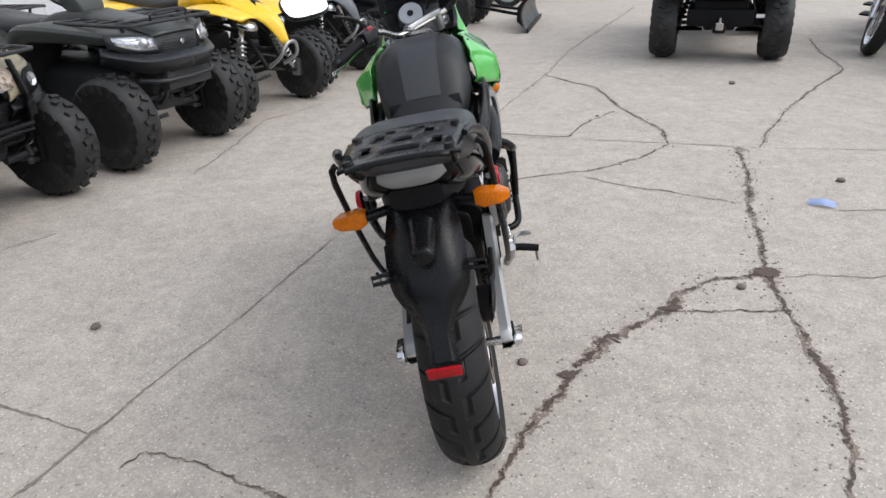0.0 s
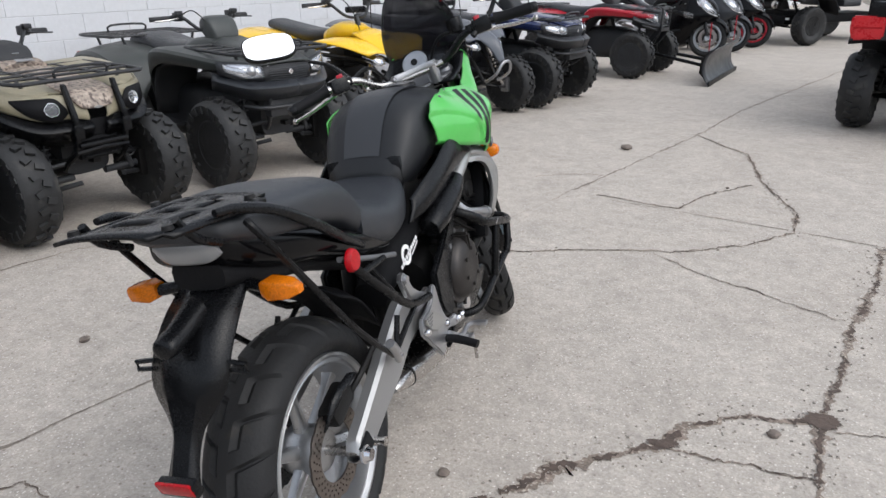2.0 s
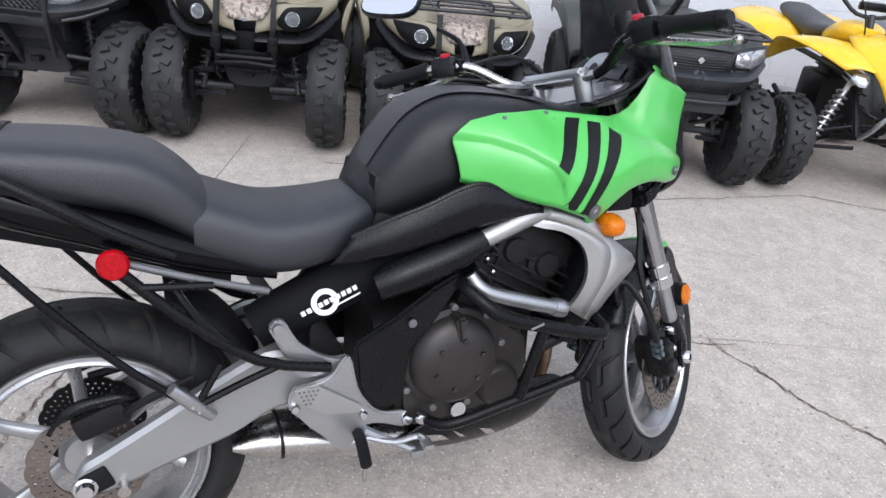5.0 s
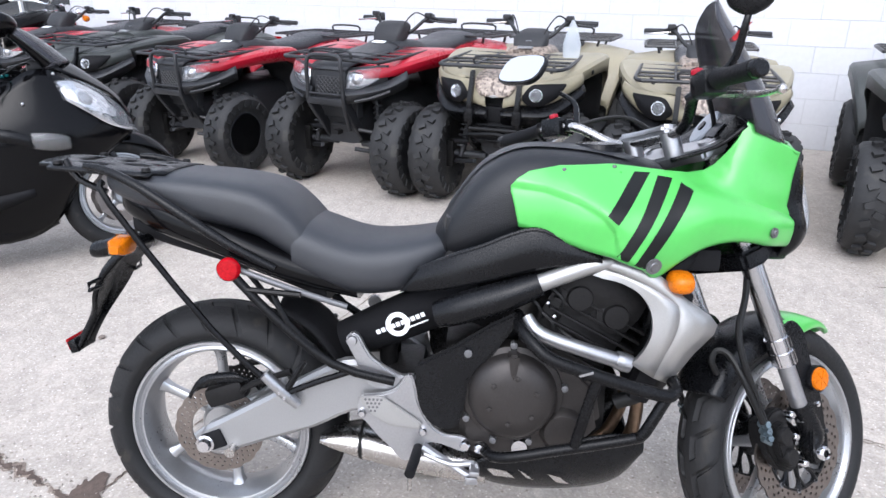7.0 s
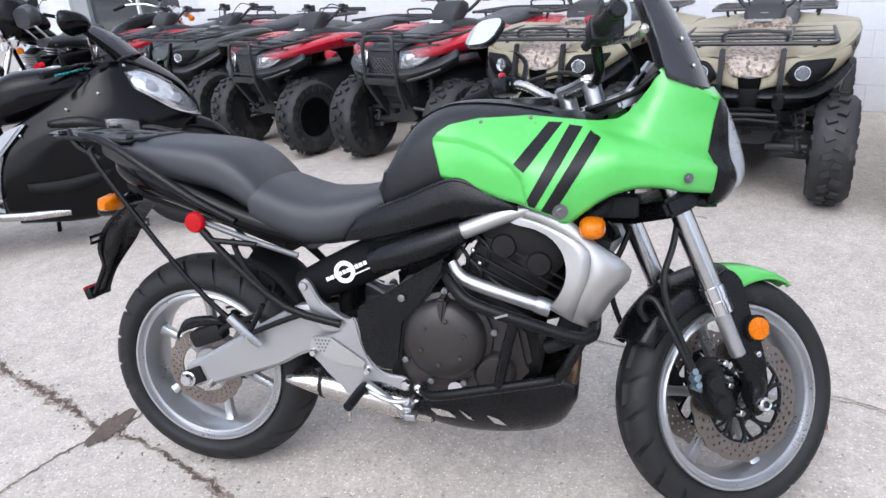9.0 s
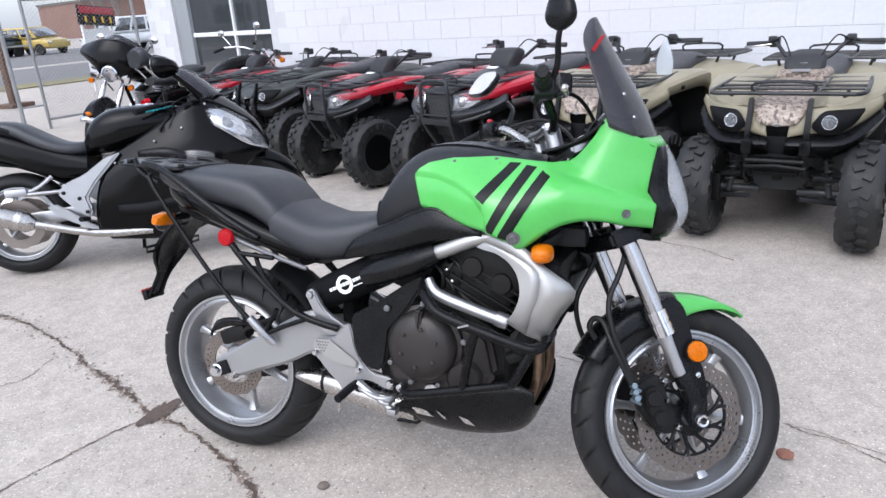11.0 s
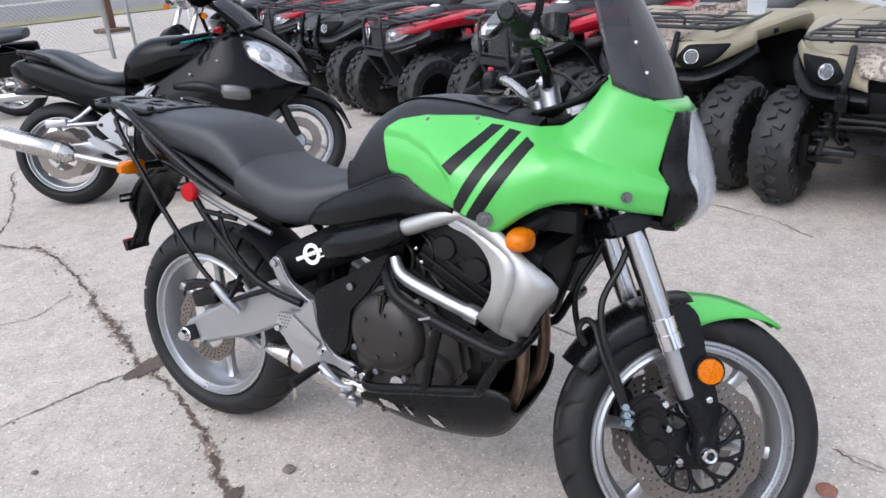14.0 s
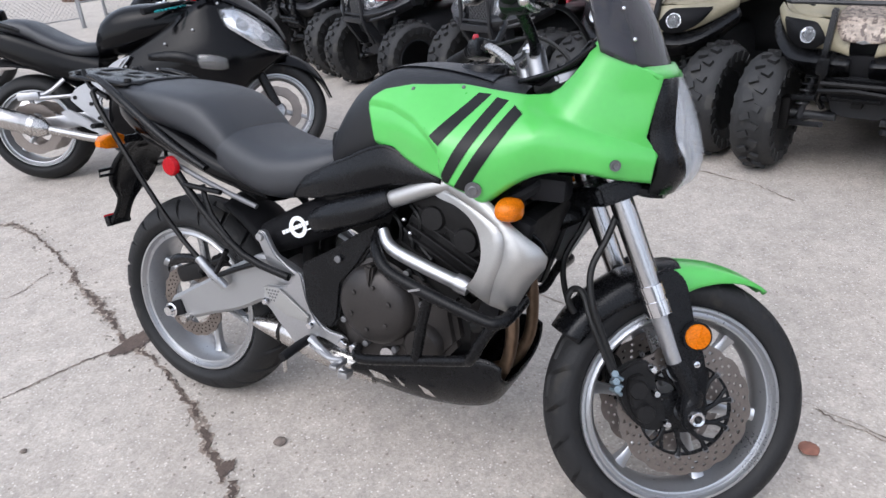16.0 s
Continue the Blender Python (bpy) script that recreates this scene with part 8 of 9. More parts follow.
for s in (-1, 1):
    bp("grab_rail", tube([(s * 0.13, -0.25, 0.962), (s * 0.14, -0.20, 0.955), (s * 0.16, -0.12, 0.925), (s * 0.168, -0.02, 0.865), (s * 0.165, 0.08, 0.80), (s * 0.155, 0.18, 0.745)], [0.007, 0.010, 0.011, 0.012, 0.011, 0.008], 4, 12), SATIN, label="black grab rail")
    bp("subframe_trim", tube([(s * 0.158, 0.06, 0.755), (s * 0.158, 0.2, 0.705), (s * 0.15, 0.34, 0.66)], 0.007, 3, 10), DULL)
    stalk = bp("rear_indicator", tube([(s * 0.07, -0.14, 0.79), (s * 0.13, -0.163, 0.788)], 0.012, 1, 10), SATIN, label="amber indicator on a black stalk")
    part("indicator_lens", loft([(0.122, -0.163, 0.79, 0.014, 0.014, 7), (0.14, -0.166, 0.79, 0.021, 0.021, 7), (0.182, -0.165, 0.788, 0.020, 0.016, 7), (0.20, -0.162, 0.786, 0.010, 0.008, 5)], 16, "x", 1) if s > 0 else
         mirrored(loft([(0.122, -0.163, 0.79, 0.014, 0.014, 7), (0.14, -0.166, 0.79, 0.021, 0.021, 7), (0.182, -0.165, 0.788, 0.020, 0.016, 7), (0.20, -0.162, 0.786, 0.010, 0.008, 5)], 16, "x", 1)), AMBER, stalk)
    bp("side_reflector", at(lathe([(0, 0.006), (0.022, 0.005), (0.026, 0.0), (0.027, -0.008), (0, -0.008)], 24), s * 0.180, 0.082, 0.745, 0, 0, 0 if s > 0 else 180), RED_LENS, label="round red reflector")
    # luggage frame rods
    bp("pannier_rod", merge(tubes([[(s * 0.15, -0.20, 0.93), (s * 0.168, -0.18, 0.885), (s * 0.175, 0.04, 0.60), (s * 0.172, 0.19, 0.455)]], 0.0075, 3, 8), tubes([[(s * 0.165, 0.07, 0.75), (s * 0.178, 0.18, 0.64), (s * 0.18, 0.31, 0.535), (s * 0.175, 0.45, 0.495)]], 0.0105, 3, 10),
                            tubes([[(s * 0.16, 0.17, 0.70), (s * 0.178, 0.21, 0.63), (s * 0.178, 0.28, 0.555)], [(s * 0.175, 0.12, 0.70), (s * 0.17, 0.24, 0.69)], [(s * 0.172, 0.20, 0.455), (s * 0.175, 0.28, 0.49), (s * 0.178, 0.36, 0.52)], [(s * 0.175, 0.20, 0.46), (s * 0.172, 0.245, 0.535)]], 0.0075, 2, 8)), ROD, label="black tubular pannier frame")
    peg = bp("passenger_footrest", tube([(s * 0.165, 0.225, 0.425), (s * 0.178, 0.19, 0.465), (s * 0.185, 0.155, 0.505)], [0.011, 0.014, 0.012], 2, 10), SILVER, label="folded silver passenger footrest")
    part("peg_knurl", tubes([[(s * 0.192, 0.2 - 0.011 * k, 0.45 + 0.0125 * k), (s * 0.175, 0.2 - 0.011 * k, 0.45 + 0.0125 * k)] for k in range(5)], 0.003, 1, 6), CHROME, peg)
# carrier plate with slots
bm = bmesh.new()
CX, CY = 12, 10
pv = [[bm.verts.new(((-0.135 + 0.27 * i / CX) * (1 - 0.12 * (1 - j / CY)), -0.375 + 0.30 * j / CY, 0.968 - 0.018 * (j / CY) - 0.012 * abs(2 * i / CX - 1) ** 3)) for j in range(CY + 1)] for i in range(CX + 1)]
holes = {(2, 3), (2, 4), (3, 6), (3, 7), (4, 2), (5, 5), (6, 5), (7, 2), (8, 6), (8, 7), (9, 3), (9, 4), (4, 8), (7, 8), (5, 2), (6, 2)}
for i in range(CX):
    for j in range(CY):
        if (i, j) not in holes and not (i in (0, CX - 1) and j in (0, CY - 1)):
            bm.faces.new((pv[i][j], pv[i + 1][j], pv[i + 1][j + 1], pv[i][j + 1]))
carrier = bp("carrier_plate", bm, SATIN, label="black luggage carrier plate with slots", solid=0.007)
for x, y in ((-0.10, -0.33), (0.10, -0.33), (-0.11, -0.12), (0.11, -0.12)):
    part("carrier_bolt", at(lathe([(0, 0.008), (0.009, 0.008), (0.011, 0), (0, 0)], 12, "z"), x, y, 0.966 - 0.018 * (y + 0.385) / 0.3), ENGINE, carrier)
for s in (-1, 1):
    bp("carrier_stay", tube([(s * 0.10, -0.31, 0.972), (s * 0.105, -0.28, 0.93), (s * 0.10, -0.22, 0.90)], 0.008, 3, 8), SATIN)
# plate bracket and lower reflector
bp("plate_bracket", sheet([[(-0.07, -0.13, 0.80), (-0.03, -0.15, 0.80), (0.03, -0.15, 0.80), (0.07, -0.13, 0.80)], [(-0.082, -0.20, 0.755), (-0.03, -0.222, 0.76), (0.03, -0.222, 0.76), (0.082, -0.20, 0.755)], [(-0.085, -0.255, 0.70), (-0.035, -0.28, 0.70), (0.035, -0.28, 0.70), (0.085, -0.255, 0.70)],
                          [(-0.080, -0.285, 0.645), (-0.034, -0.305, 0.645), (0.034, -0.305, 0.645), (0.080, -0.285, 0.645)], [(-0.034, -0.315, 0.58), (-0.018, -0.33, 0.58), (0.018, -0.33, 0.58), (0.034, -0.315, 0.58)], [(-0.029, -0.345, 0.53), (-0.016, -0.357, 0.53), (0.016, -0.357, 0.53), (0.029, -0.345, 0.53)], [(-0.036, -0.37, 0.485), (-0.018, -0.382, 0.485), (0.018, -0.382, 0.485), (0.036, -0.37, 0.485)]], 3, 1), SATIN, label="black plate bracket", solid=0.012, smooth=25)
bp("bracket_lamp", loft([(-0.325, 0, 0.74, 0.012, 0.010, 2), (-0.318, 0, 0.741, 0.024, 0.020, 2), (-0.28, 0, 0.748, 0.027, 0.023, 2), (-0.22, 0, 0.77, 0.03, 0.025, 2)], 18), SATIN)
for s in (-1, 1):
    bp("bracket_tab", tube([(s * 0.085, -0.265, 0.690), (s * 0.125, -0.27, 0.688), (s * 0.125, -0.27, 0.672), (s * 0.085, -0.265, 0.672)], 0.005, 1, 6), SATIN)
bp("reflector_base", box((0, -0.378, 0.498), (0.082, 0.022, 0.034), 0.005, (18, 0, 0)), SATIN)
bp("lower_reflector", box((0, -0.390, 0.502), (0.076, 0.007, 0.030), 0.003, (18, 0, 0)), RED_LENS, label="red plastic lower reflector")
bp("inner_fender", sheet([[(-0.08, 0.16, 0.625), (0, 0.16, 0.65), (0.08, 0.16, 0.625)], [(-0.085, 0.24, 0.575), (0, 0.26, 0.60), (0.085, 0.24, 0.575)], [(-0.08, 0.32, 0.47), (0, 0.335, 0.485), (0.08, 0.32, 0.47)]], 4, 3), MATTE, solid=0.006)

# fairing
TOP_LINE = [(0.697, 0.944), (0.709, 0.957), (0.735, 0.973), (0.80, 0.985), (0.91, 0.989), (1.0, 0.981), (1.06, 0.976), (1.10, 0.979), (1.12, 0.991), (1.145, 1.018), (1.165, 1.045), (1.185, 1.083), (1.208, 1.066), (1.25, 1.043), (1.305, 1.019)]
LOW_LINE = [(0.716, 0.856), (0.792, 0.836), (0.859, 0.817), (0.91, 0.806), (0.97, 0.784), (0.985, 0.768), (0.998, 0.764), (1.015, 0.774), (1.056, 0.806), (1.097, 0.828), (1.145, 0.839), (1.196, 0.836), (1.242, 0.825), (1.303, 0.814)]
SKIN_POINTS = [(0.697, 0.94, 0.172), (0.716, 0.856, 0.182), (0.735, 0.973, 0.158), (0.80, 0.985, 0.15), (0.807, 0.97, 0.172), (0.91, 0.989, 0.132), (0.914, 0.978, 0.146), (0.80, 0.90, 0.213), (0.80, 0.838, 0.207), (0.888, 0.895, 0.247), (0.91, 0.85, 0.249), (0.91, 0.806, 0.246),
               (0.958, 0.79, 0.25), (0.99, 0.764, 0.226), (0.983, 0.80, 0.243), (0.97, 0.972, 0.158), (1.014, 0.966, 0.170), (1.06, 0.957, 0.178), (0.97, 0.88, 0.246), (1.05, 0.87, 0.236), (1.10, 0.979, 0.136), (1.10, 0.91, 0.215), (1.10, 0.83, 0.208), (1.15, 0.84, 0.192),
               (1.15, 0.90, 0.192), (1.15, 0.99, 0.152), (1.145, 1.016, 0.136), (1.183, 1.08, 0.126), (1.208, 1.06, 0.136), (1.243, 0.856, 0.152), (1.23, 0.91, 0.152), (1.24, 0.98, 0.132), (1.28, 1.02, 0.112), (1.30, 0.95, 0.102), (1.305, 0.815, 0.092), (1.31, 0.868, 0.098)]


def thin_plate(points):
    """A smooth height over (y, z) through the given (y, z, x) points."""
    P_ = np.array(points)
    n = len(P_)
    d2 = ((P_[:, None, :2] - P_[None, :, :2]) ** 2).sum(-1)
    A_ = np.zeros((n + 3, n + 3))
    A_[:n, :n] = 0.5 * d2 * np.log(d2 + 1e-12) + 4e-5 * np.eye(n)
    A_[:n, n:] = np.c_[np.ones(n), P_[:, :2]]
    A_[n:, :n] = A_[:n, n:].T
    w = np.linalg.solve(A_, np.r_[P_[:, 2], 0, 0, 0])

    def height(y, z):
        q = (P_[:, 0] - y) ** 2 + (P_[:, 1] - z) ** 2
        return float((0.5 * q * np.log(q + 1e-12)) @ w[:n] + w[n] + w[n + 1] * y + w[n + 2] * z)
    return height


def clamp(v):
    return min(1.0, max(0.0, v))


def fairing(s, nu=150, nv=64):
    skin_x = thin_plate(SKIN_POINTS)
    top = np.array(TOP_LINE)
    low = np.array([tuple(p)[:2] for p in spline([(*p, 0) for p in LOW_LINE], 4)])
    bm = bmesh.new()
    grid = []
    for i in range(nu + 1):
        u = i / nu
        col = []
        for j in range(nv + 1):
            v = j / nv
            back = 0.716 - 0.019 * min(1.0, v / 0.85)
            front = float(np.interp(v, (0, 0.27, 0.42, 0.75, 1), (1.303, 1.311, 1.288, 1.298, 1.308)))
            y = back + (front - back) * u
            z0, z1 = float(np.interp(y, low[:, 0], low[:, 1])), float(np.interp(y, top[:, 0], top[:, 1]))
            z = z0 + (z1 - z0) * v
            x = skin_x(y, z)
            # sunken rear field under a curved edge
            arc = float(np.interp(y, (0.69, 0.769, 0.835, 0.883, 0.905, 0.917, 0.919), (0.955, 0.947, 0.928, 0.902, 0.875, 0.83, 0.70)))
            x -= 0.009 * clamp((arc - z) / 0.016) * clamp((0.924 - y) / 0.016)
            # shoulder that runs forward to the lamp, with a valley over it
            edge = 0.951 - 0.332 * (y - 1.078)
            d = edge - z
            on = clamp((y - 1.03) / 0.12)
            x += on * (0.022 * (1 - math.exp(-d / 0.014)) * math.exp(-d / 0.10) if d > 0 else -0.006 * math.exp(-(d / 0.03) ** 2) * clamp(-d / 0.004))
            # rolled lower lip
            x -= 0.010 * max(0.0, 1 - (z - z0) / 0.012) ** 2
            col.append(bm.verts.new((s * x, y, z)))
        grid.append(col)
    for a, b in zip(grid, grid[1:]):
        for j in range(nv):
            bm.faces.new((a[j], a[j + 1], b[j + 1], b[j]))
    return bm


for s in (-1, 1):
    fair = bp("side_fairing", fairing(s), GREEN, label="lime green side fairing with three black stripes", solid=0.005, smooth=32)
skin_bm = fairing(1)
skin = BVHTree.FromBMesh(skin_bm)
skin_bm.free()


def stripe(s, a, b, c, d, steps=40, across=8):
    """A band laid on the fairing skin between two edges a-b and d-c, given as (y, z)."""
    bm = bmesh.new()
    prev = None
    for i in range(steps + 1):
        t = i / steps
        cur = []
        for f in (k / across for k in range(across + 1)):
            p, q = (a[0] + (d[0] - a[0]) * f, a[1] + (d[1] - a[1]) * f), (b[0] + (c[0] - b[0]) * f, b[1] + (c[1] - b[1]) * f)
            y, z = p[0] + (q[0] - p[0]) * t, p[1] + (q[1] - p[1]) * t
            hit = skin.ray_cast(Vector((0.6, y, z)), Vector((-1, 0, 0)))
            x = (hit[0].x if hit[0] else 0.16) + 0.0042
            cur.append(bm.verts.new((s * x, y, z)))
        if prev:
            for j in range(across):
                bm.faces.new((prev[j], prev[j + 1], cur[j + 1], cur[j]))
        prev = cur
    return bm


for s in (-1, 1):
    bp("stripe", stripe(s, (0.954, 0.977), (0.888, 0.896), (0.910, 0.878), (0.985, 0.976)), STRIPE)
    bp("stripe", stripe(s, (0.999, 0.971), (0.912, 0.812), (0.932, 0.801), (1.028, 0.967)), STRIPE)
    bp("stripe", stripe(s, (1.045, 0.962), (0.946, 0.797), (0.970, 0.788), (1.073, 0.956)), STRIPE)
    for y, z in ((0.807, 0.978), (0.914, 0.984)):
        bp("fairing_pin", ball((s * (skin.ray_cast(Vector((0.6, y, z)), Vector((-1, 0, 0)))[0].x + 0.003), y, z), 0.005, seg=8), DULL)
bp("nose_cowl", sheet([[(-0.108, 1.300, 1.015), (-0.06, 1.318, 1.012), (0, 1.325, 1.010), (0.06, 1.318, 1.012), (0.108, 1.300, 1.015)], [(-0.115, 1.272, 1.034), (-0.06, 1.298, 1.036), (0, 1.306, 1.037), (0.06, 1.298, 1.036), (0.115, 1.272, 1.034)]], 3, 4), GREEN, solid=0.004)


# headlamp: black surround with bulging cheeks round a tall shield-shaped lens
LAMP = [  # height, outer half width, outer y, cheek half width, cheek y, lens half width, lens edge y, lens crown y
    (1.014, 0.097, 1.300, 0.058, 1.316, 0.030, 1.322, 1.326), (0.985, 0.098, 1.296, 0.078, 1.322, 0.062, 1.328, 1.341), (0.950, 0.099, 1.292, 0.084, 1.324, 0.071, 1.330, 1.356), (0.915, 0.099, 1.288, 0.086, 1.325, 0.074, 1.333, 1.369),
    (0.885, 0.100, 1.293, 0.090, 1.330, 0.069, 1.341, 1.378), (0.858, 0.099, 1.306, 0.092, 1.338, 0.058, 1.354, 1.383), (0.832, 0.094, 1.306, 0.088, 1.339, 0.053, 1.358, 1.380), (0.806, 0.086, 1.300, 0.078, 1.332, 0.044, 1.348, 1.366), (0.786, 0.070, 1.296, 0.060, 1.322, 0.028, 1.336, 1.345)]
lampbox = bp("headlamp_surround", merge(*[sheet([[(s * a, b, z), (s * (a + c) / 2 + s * 0.004, (b + d) / 2 + 0.004, z), (s * c, d, z), (s * (c + e) / 2, (d + f) / 2 + 0.003, z), (s * e, f, z)] for z, a, b, c, d, e, f, g in LAMP], 4, 3) for s in (-1, 1)]), SATIN, label="black headlamp surround", solid=0.006, smooth=70)
part("headlamp_reflector", sheet([[(-e * 0.95, f - 0.012, z), (-e * 0.5, f - 0.024, z), (0, f - 0.030, z), (e * 0.5, f - 0.024, z), (e * 0.95, f - 0.012, z)] for z, a, b, c, d, e, f, g in LAMP], 5, 5), REFLECT, lampbox, solid=0.003)
part("headlamp_lens", sheet([[(-e, f, z), (-e * 0.72, f + (g - f) * 0.55, z), (-e * 0.36, f + (g - f) * 0.9, z), (0, g, z), (e * 0.36, f + (g - f) * 0.9, z), (e * 0.72, f + (g - f) * 0.55, z), (e, f, z)] for z, a, b, c, d, e, f, g in LAMP], 5, 4), lens("milky_lamp_lens", (0.62, 0.64, 0.67), 0.05, 0.30), lampbox, "tall clear headlamp lens", solid=0.003, smooth=70)
for x in (-0.048, -0.032, -0.016, 0.0, 0.016, 0.032, 0.048):
    part("lens_rib", tube([(x * 0.9, 1.322 - abs(x) * 0.1, 0.972), (x, 1.333 - abs(x) * 0.1, 0.93), (x, 1.338 - abs(x) * 0.1, 0.885)], 0.0028, 4, 6), CHROME, lampbox)
part("lamp_bulb", lathe([(0, 0.02), (0.012, 0.016), (0.014, 0.0), (0.0, 0.0)], 14, "y"), CHROME, lampbox).location = (0, 1.335, 0.83)
part("surround_chin", loft([(1.235, 0, 0.800, 0.070, 0.016, 3), (1.285, 0, 0.790, 0.080, 0.018, 3), (1.322, 0, 0.784, 0.060, 0.014, 3)], 16), SATIN, lampbox)
part("lamp_back", loft([(1.20, 0, 0.92, 0.085, 0.085, 3), (1.27, 0, 0.908, 0.088, 0.098, 2.8), (1.290, 0, 0.905, 0.086, 0.096, 2.6)], 24, steps=3), SATIN, lampbox, smooth=60)
screen = bp("windscreen", sheet([[(-0.146, 1.196, 1.062), (-0.115, 1.266, 1.034), (0, 1.306, 1.022), (0.115, 1.266, 1.034), (0.146, 1.196, 1.062)], [(-0.146, 1.168, 1.15), (-0.108, 1.226, 1.132), (0, 1.260, 1.125), (0.108, 1.226, 1.132), (0.146, 1.168, 1.15)],
                                [(-0.108, 1.129, 1.25), (-0.076, 1.170, 1.245), (0, 1.192, 1.24), (0.076, 1.170, 1.245), (0.108, 1.129, 1.25)], [(-0.074, 1.118, 1.292), (-0.048, 1.142, 1.298), (0, 1.158, 1.30), (0.048, 1.142, 1.298), (0.074, 1.118, 1.292)], [(-0.034, 1.124, 1.326), (-0.02, 1.131, 1.334), (0, 1.137, 1.337), (0.02, 1.131, 1.334), (0.034, 1.124, 1.326)]], 5, 5), SMOKE, label="tall smoked windscreen", solid=0.004, smooth=60)
for s in (-1, 1):
    for y, z, x in ((1.222, 1.14, 0.113), (1.248, 1.085, 0.116)):
        part("screen_bolt", ball((s * x, y + 0.003, z), 0.0045, seg=10), CHROME, screen)
part("screen_mark", at(plate([(-0.012, -0.025), (0.0, -0.02), (0.012, 0.028), (0.002, 0.02)], 0, 0.002, 0), 0.104, 1.158, 1.262, -25, 0, -25), RED_LENS, screen)
# black dash between the fairing halves
dash = bp("dash_panel", sheet([[(-0.135, 1.03, 1.0), (0, 1.06, 0.985), (0.135, 1.03, 1.0)], [(-0.14, 1.12, 1.03), (0, 1.16, 1.02), (0.14, 1.12, 1.03)], [(-0.135, 1.18, 1.075), (0, 1.24, 1.08), (0.135, 1.18, 1.075)]], 4, 4), SATIN, label="black dash panel", solid=0.008)
part("gauge_housing", at(box((0, 0, 0), (0.17, 0.05, 0.10), 0.02), 0, 1.165, 1.045, -35), SATIN, dash)
part("dial", at(lathe([(0, 0.004), (0.042, 0.004), (0.046, 0.0), (0.046, -0.01), (0, -0.01)], 32, "z"), -0.03, 1.142, 1.062, 55), mat("pale_dial", (0.32, 0.34, 0.37), 0.4, 0, 0.1, 80, 0, 9), dash, "round pale instrument dial")
part("dial_hub", at(lathe([(0, 0.008), (0.012, 0.008), (0.012, 0.0), (0, 0)], 16, "z"), -0.03, 1.142, 1.062, 55), SATIN, dash)
part("display", at(box((0, 0, 0), (0.055, 0.004, 0.04), 0.002), 0.05, 1.142, 1.062, -35), GREY_BODY, dash)
for s in (-1, 1):
    ind = bp("front_indicator", tube([(s * 0.15, 1.05, 0.76), (s * 0.192, 1.05, 0.757)], 0.015, 1, 10), SATIN, label="amber indicator on a short stalk")
    b = loft([(0.186, 1.05, 0.756, 0.019, 0.017, 3), (0.202, 1.052, 0.755, 0.028, 0.024, 2.8), (0.228, 1.052, 0.755, 0.026, 0.022, 2.6), (0.244, 1.052, 0.755, 0.019, 0.016, 2.4), (0.250, 1.052, 0.755, 0.008, 0.007, 2.2)], 18, "x")
    part("indicator_lens", b if s > 0 else mirrored(b), AMBER, ind)
    for y, z, r in ((0.984, 0.797, 0.017), (1.243, 0.856, 0.011)):
        q = [skin.ray_cast(Vector((0.6, y + dy, z + dz)), Vector((-1, 0, 0)))[0] for dy, dz in ((0, 0), (0.012, 0), (0, 0.012))]
        hit, nrm = q[0], (q[1] - q[0]).cross(q[2] - q[0]).normalized()
        screw = moved(lathe([(0, 0.004), (r * 0.5, 0.006), (r * 0.62, 0.0025), (r, 0.003), (r, -0.002), (0, -0.002)], 18), Matrix.Translation(hit + nrm * 0.006) @ Vector((1, 0, 0)).rotation_difference(nrm).to_matrix().to_4x4())
        bp("fairing_screw", screw if s > 0 else mirrored(screw), DULL)
    bp("headstock_bracket", merge(tube([(s * 0.09, 1.07, 0.83), (s * 0.15, 1.09, 0.80), (s * 0.17, 1.04, 0.765)], 0.014, 3, 8), box((s * 0.13, 1.10, 0.79), (0.06, 0.10, 0.05), 0.012)), MATTE)

# bars, grips, levers, mirrors
BAR = [(0.05, 1.002, 1.032), (0.10, 0.998, 1.036), (0.135, 0.985, 1.052), (0.195, 0.945, 1.092), (0.28, 0.912, 1.096), (0.405, 0.868, 1.082)]
sp("handlebar", tube([(-x, y, z) for x, y, z in BAR[::-1]] + BAR[:2], 0.0115, 4, 12), STEEL, label="bright steel handlebar")
sp("handlebar_sleeve", tube(BAR[1:], 0.0118, 4, 12), SATIN, label="black handlebar half")
sp("bar_clamp", merge(plate([(-0.085, 1.0), (-0.07, 1.025), (-0.03, 1.018), (0.03, 1.018), (0.07, 1.025), (0.085, 1.0), (0.07, 0.978), (0.03, 0.985), (-0.03, 0.985), (-0.07, 0.978)], 1.036, 1.054, 0.006, "z", 2), rod((-0.06, 1.006, 1.04), (-0.06, 1.02, 0.985), 0.021, 16), rod((0.06, 1.006, 1.04), (0.06, 1.02, 0.985), 0.021, 16)), SILVER, label="silver handlebar clamp")
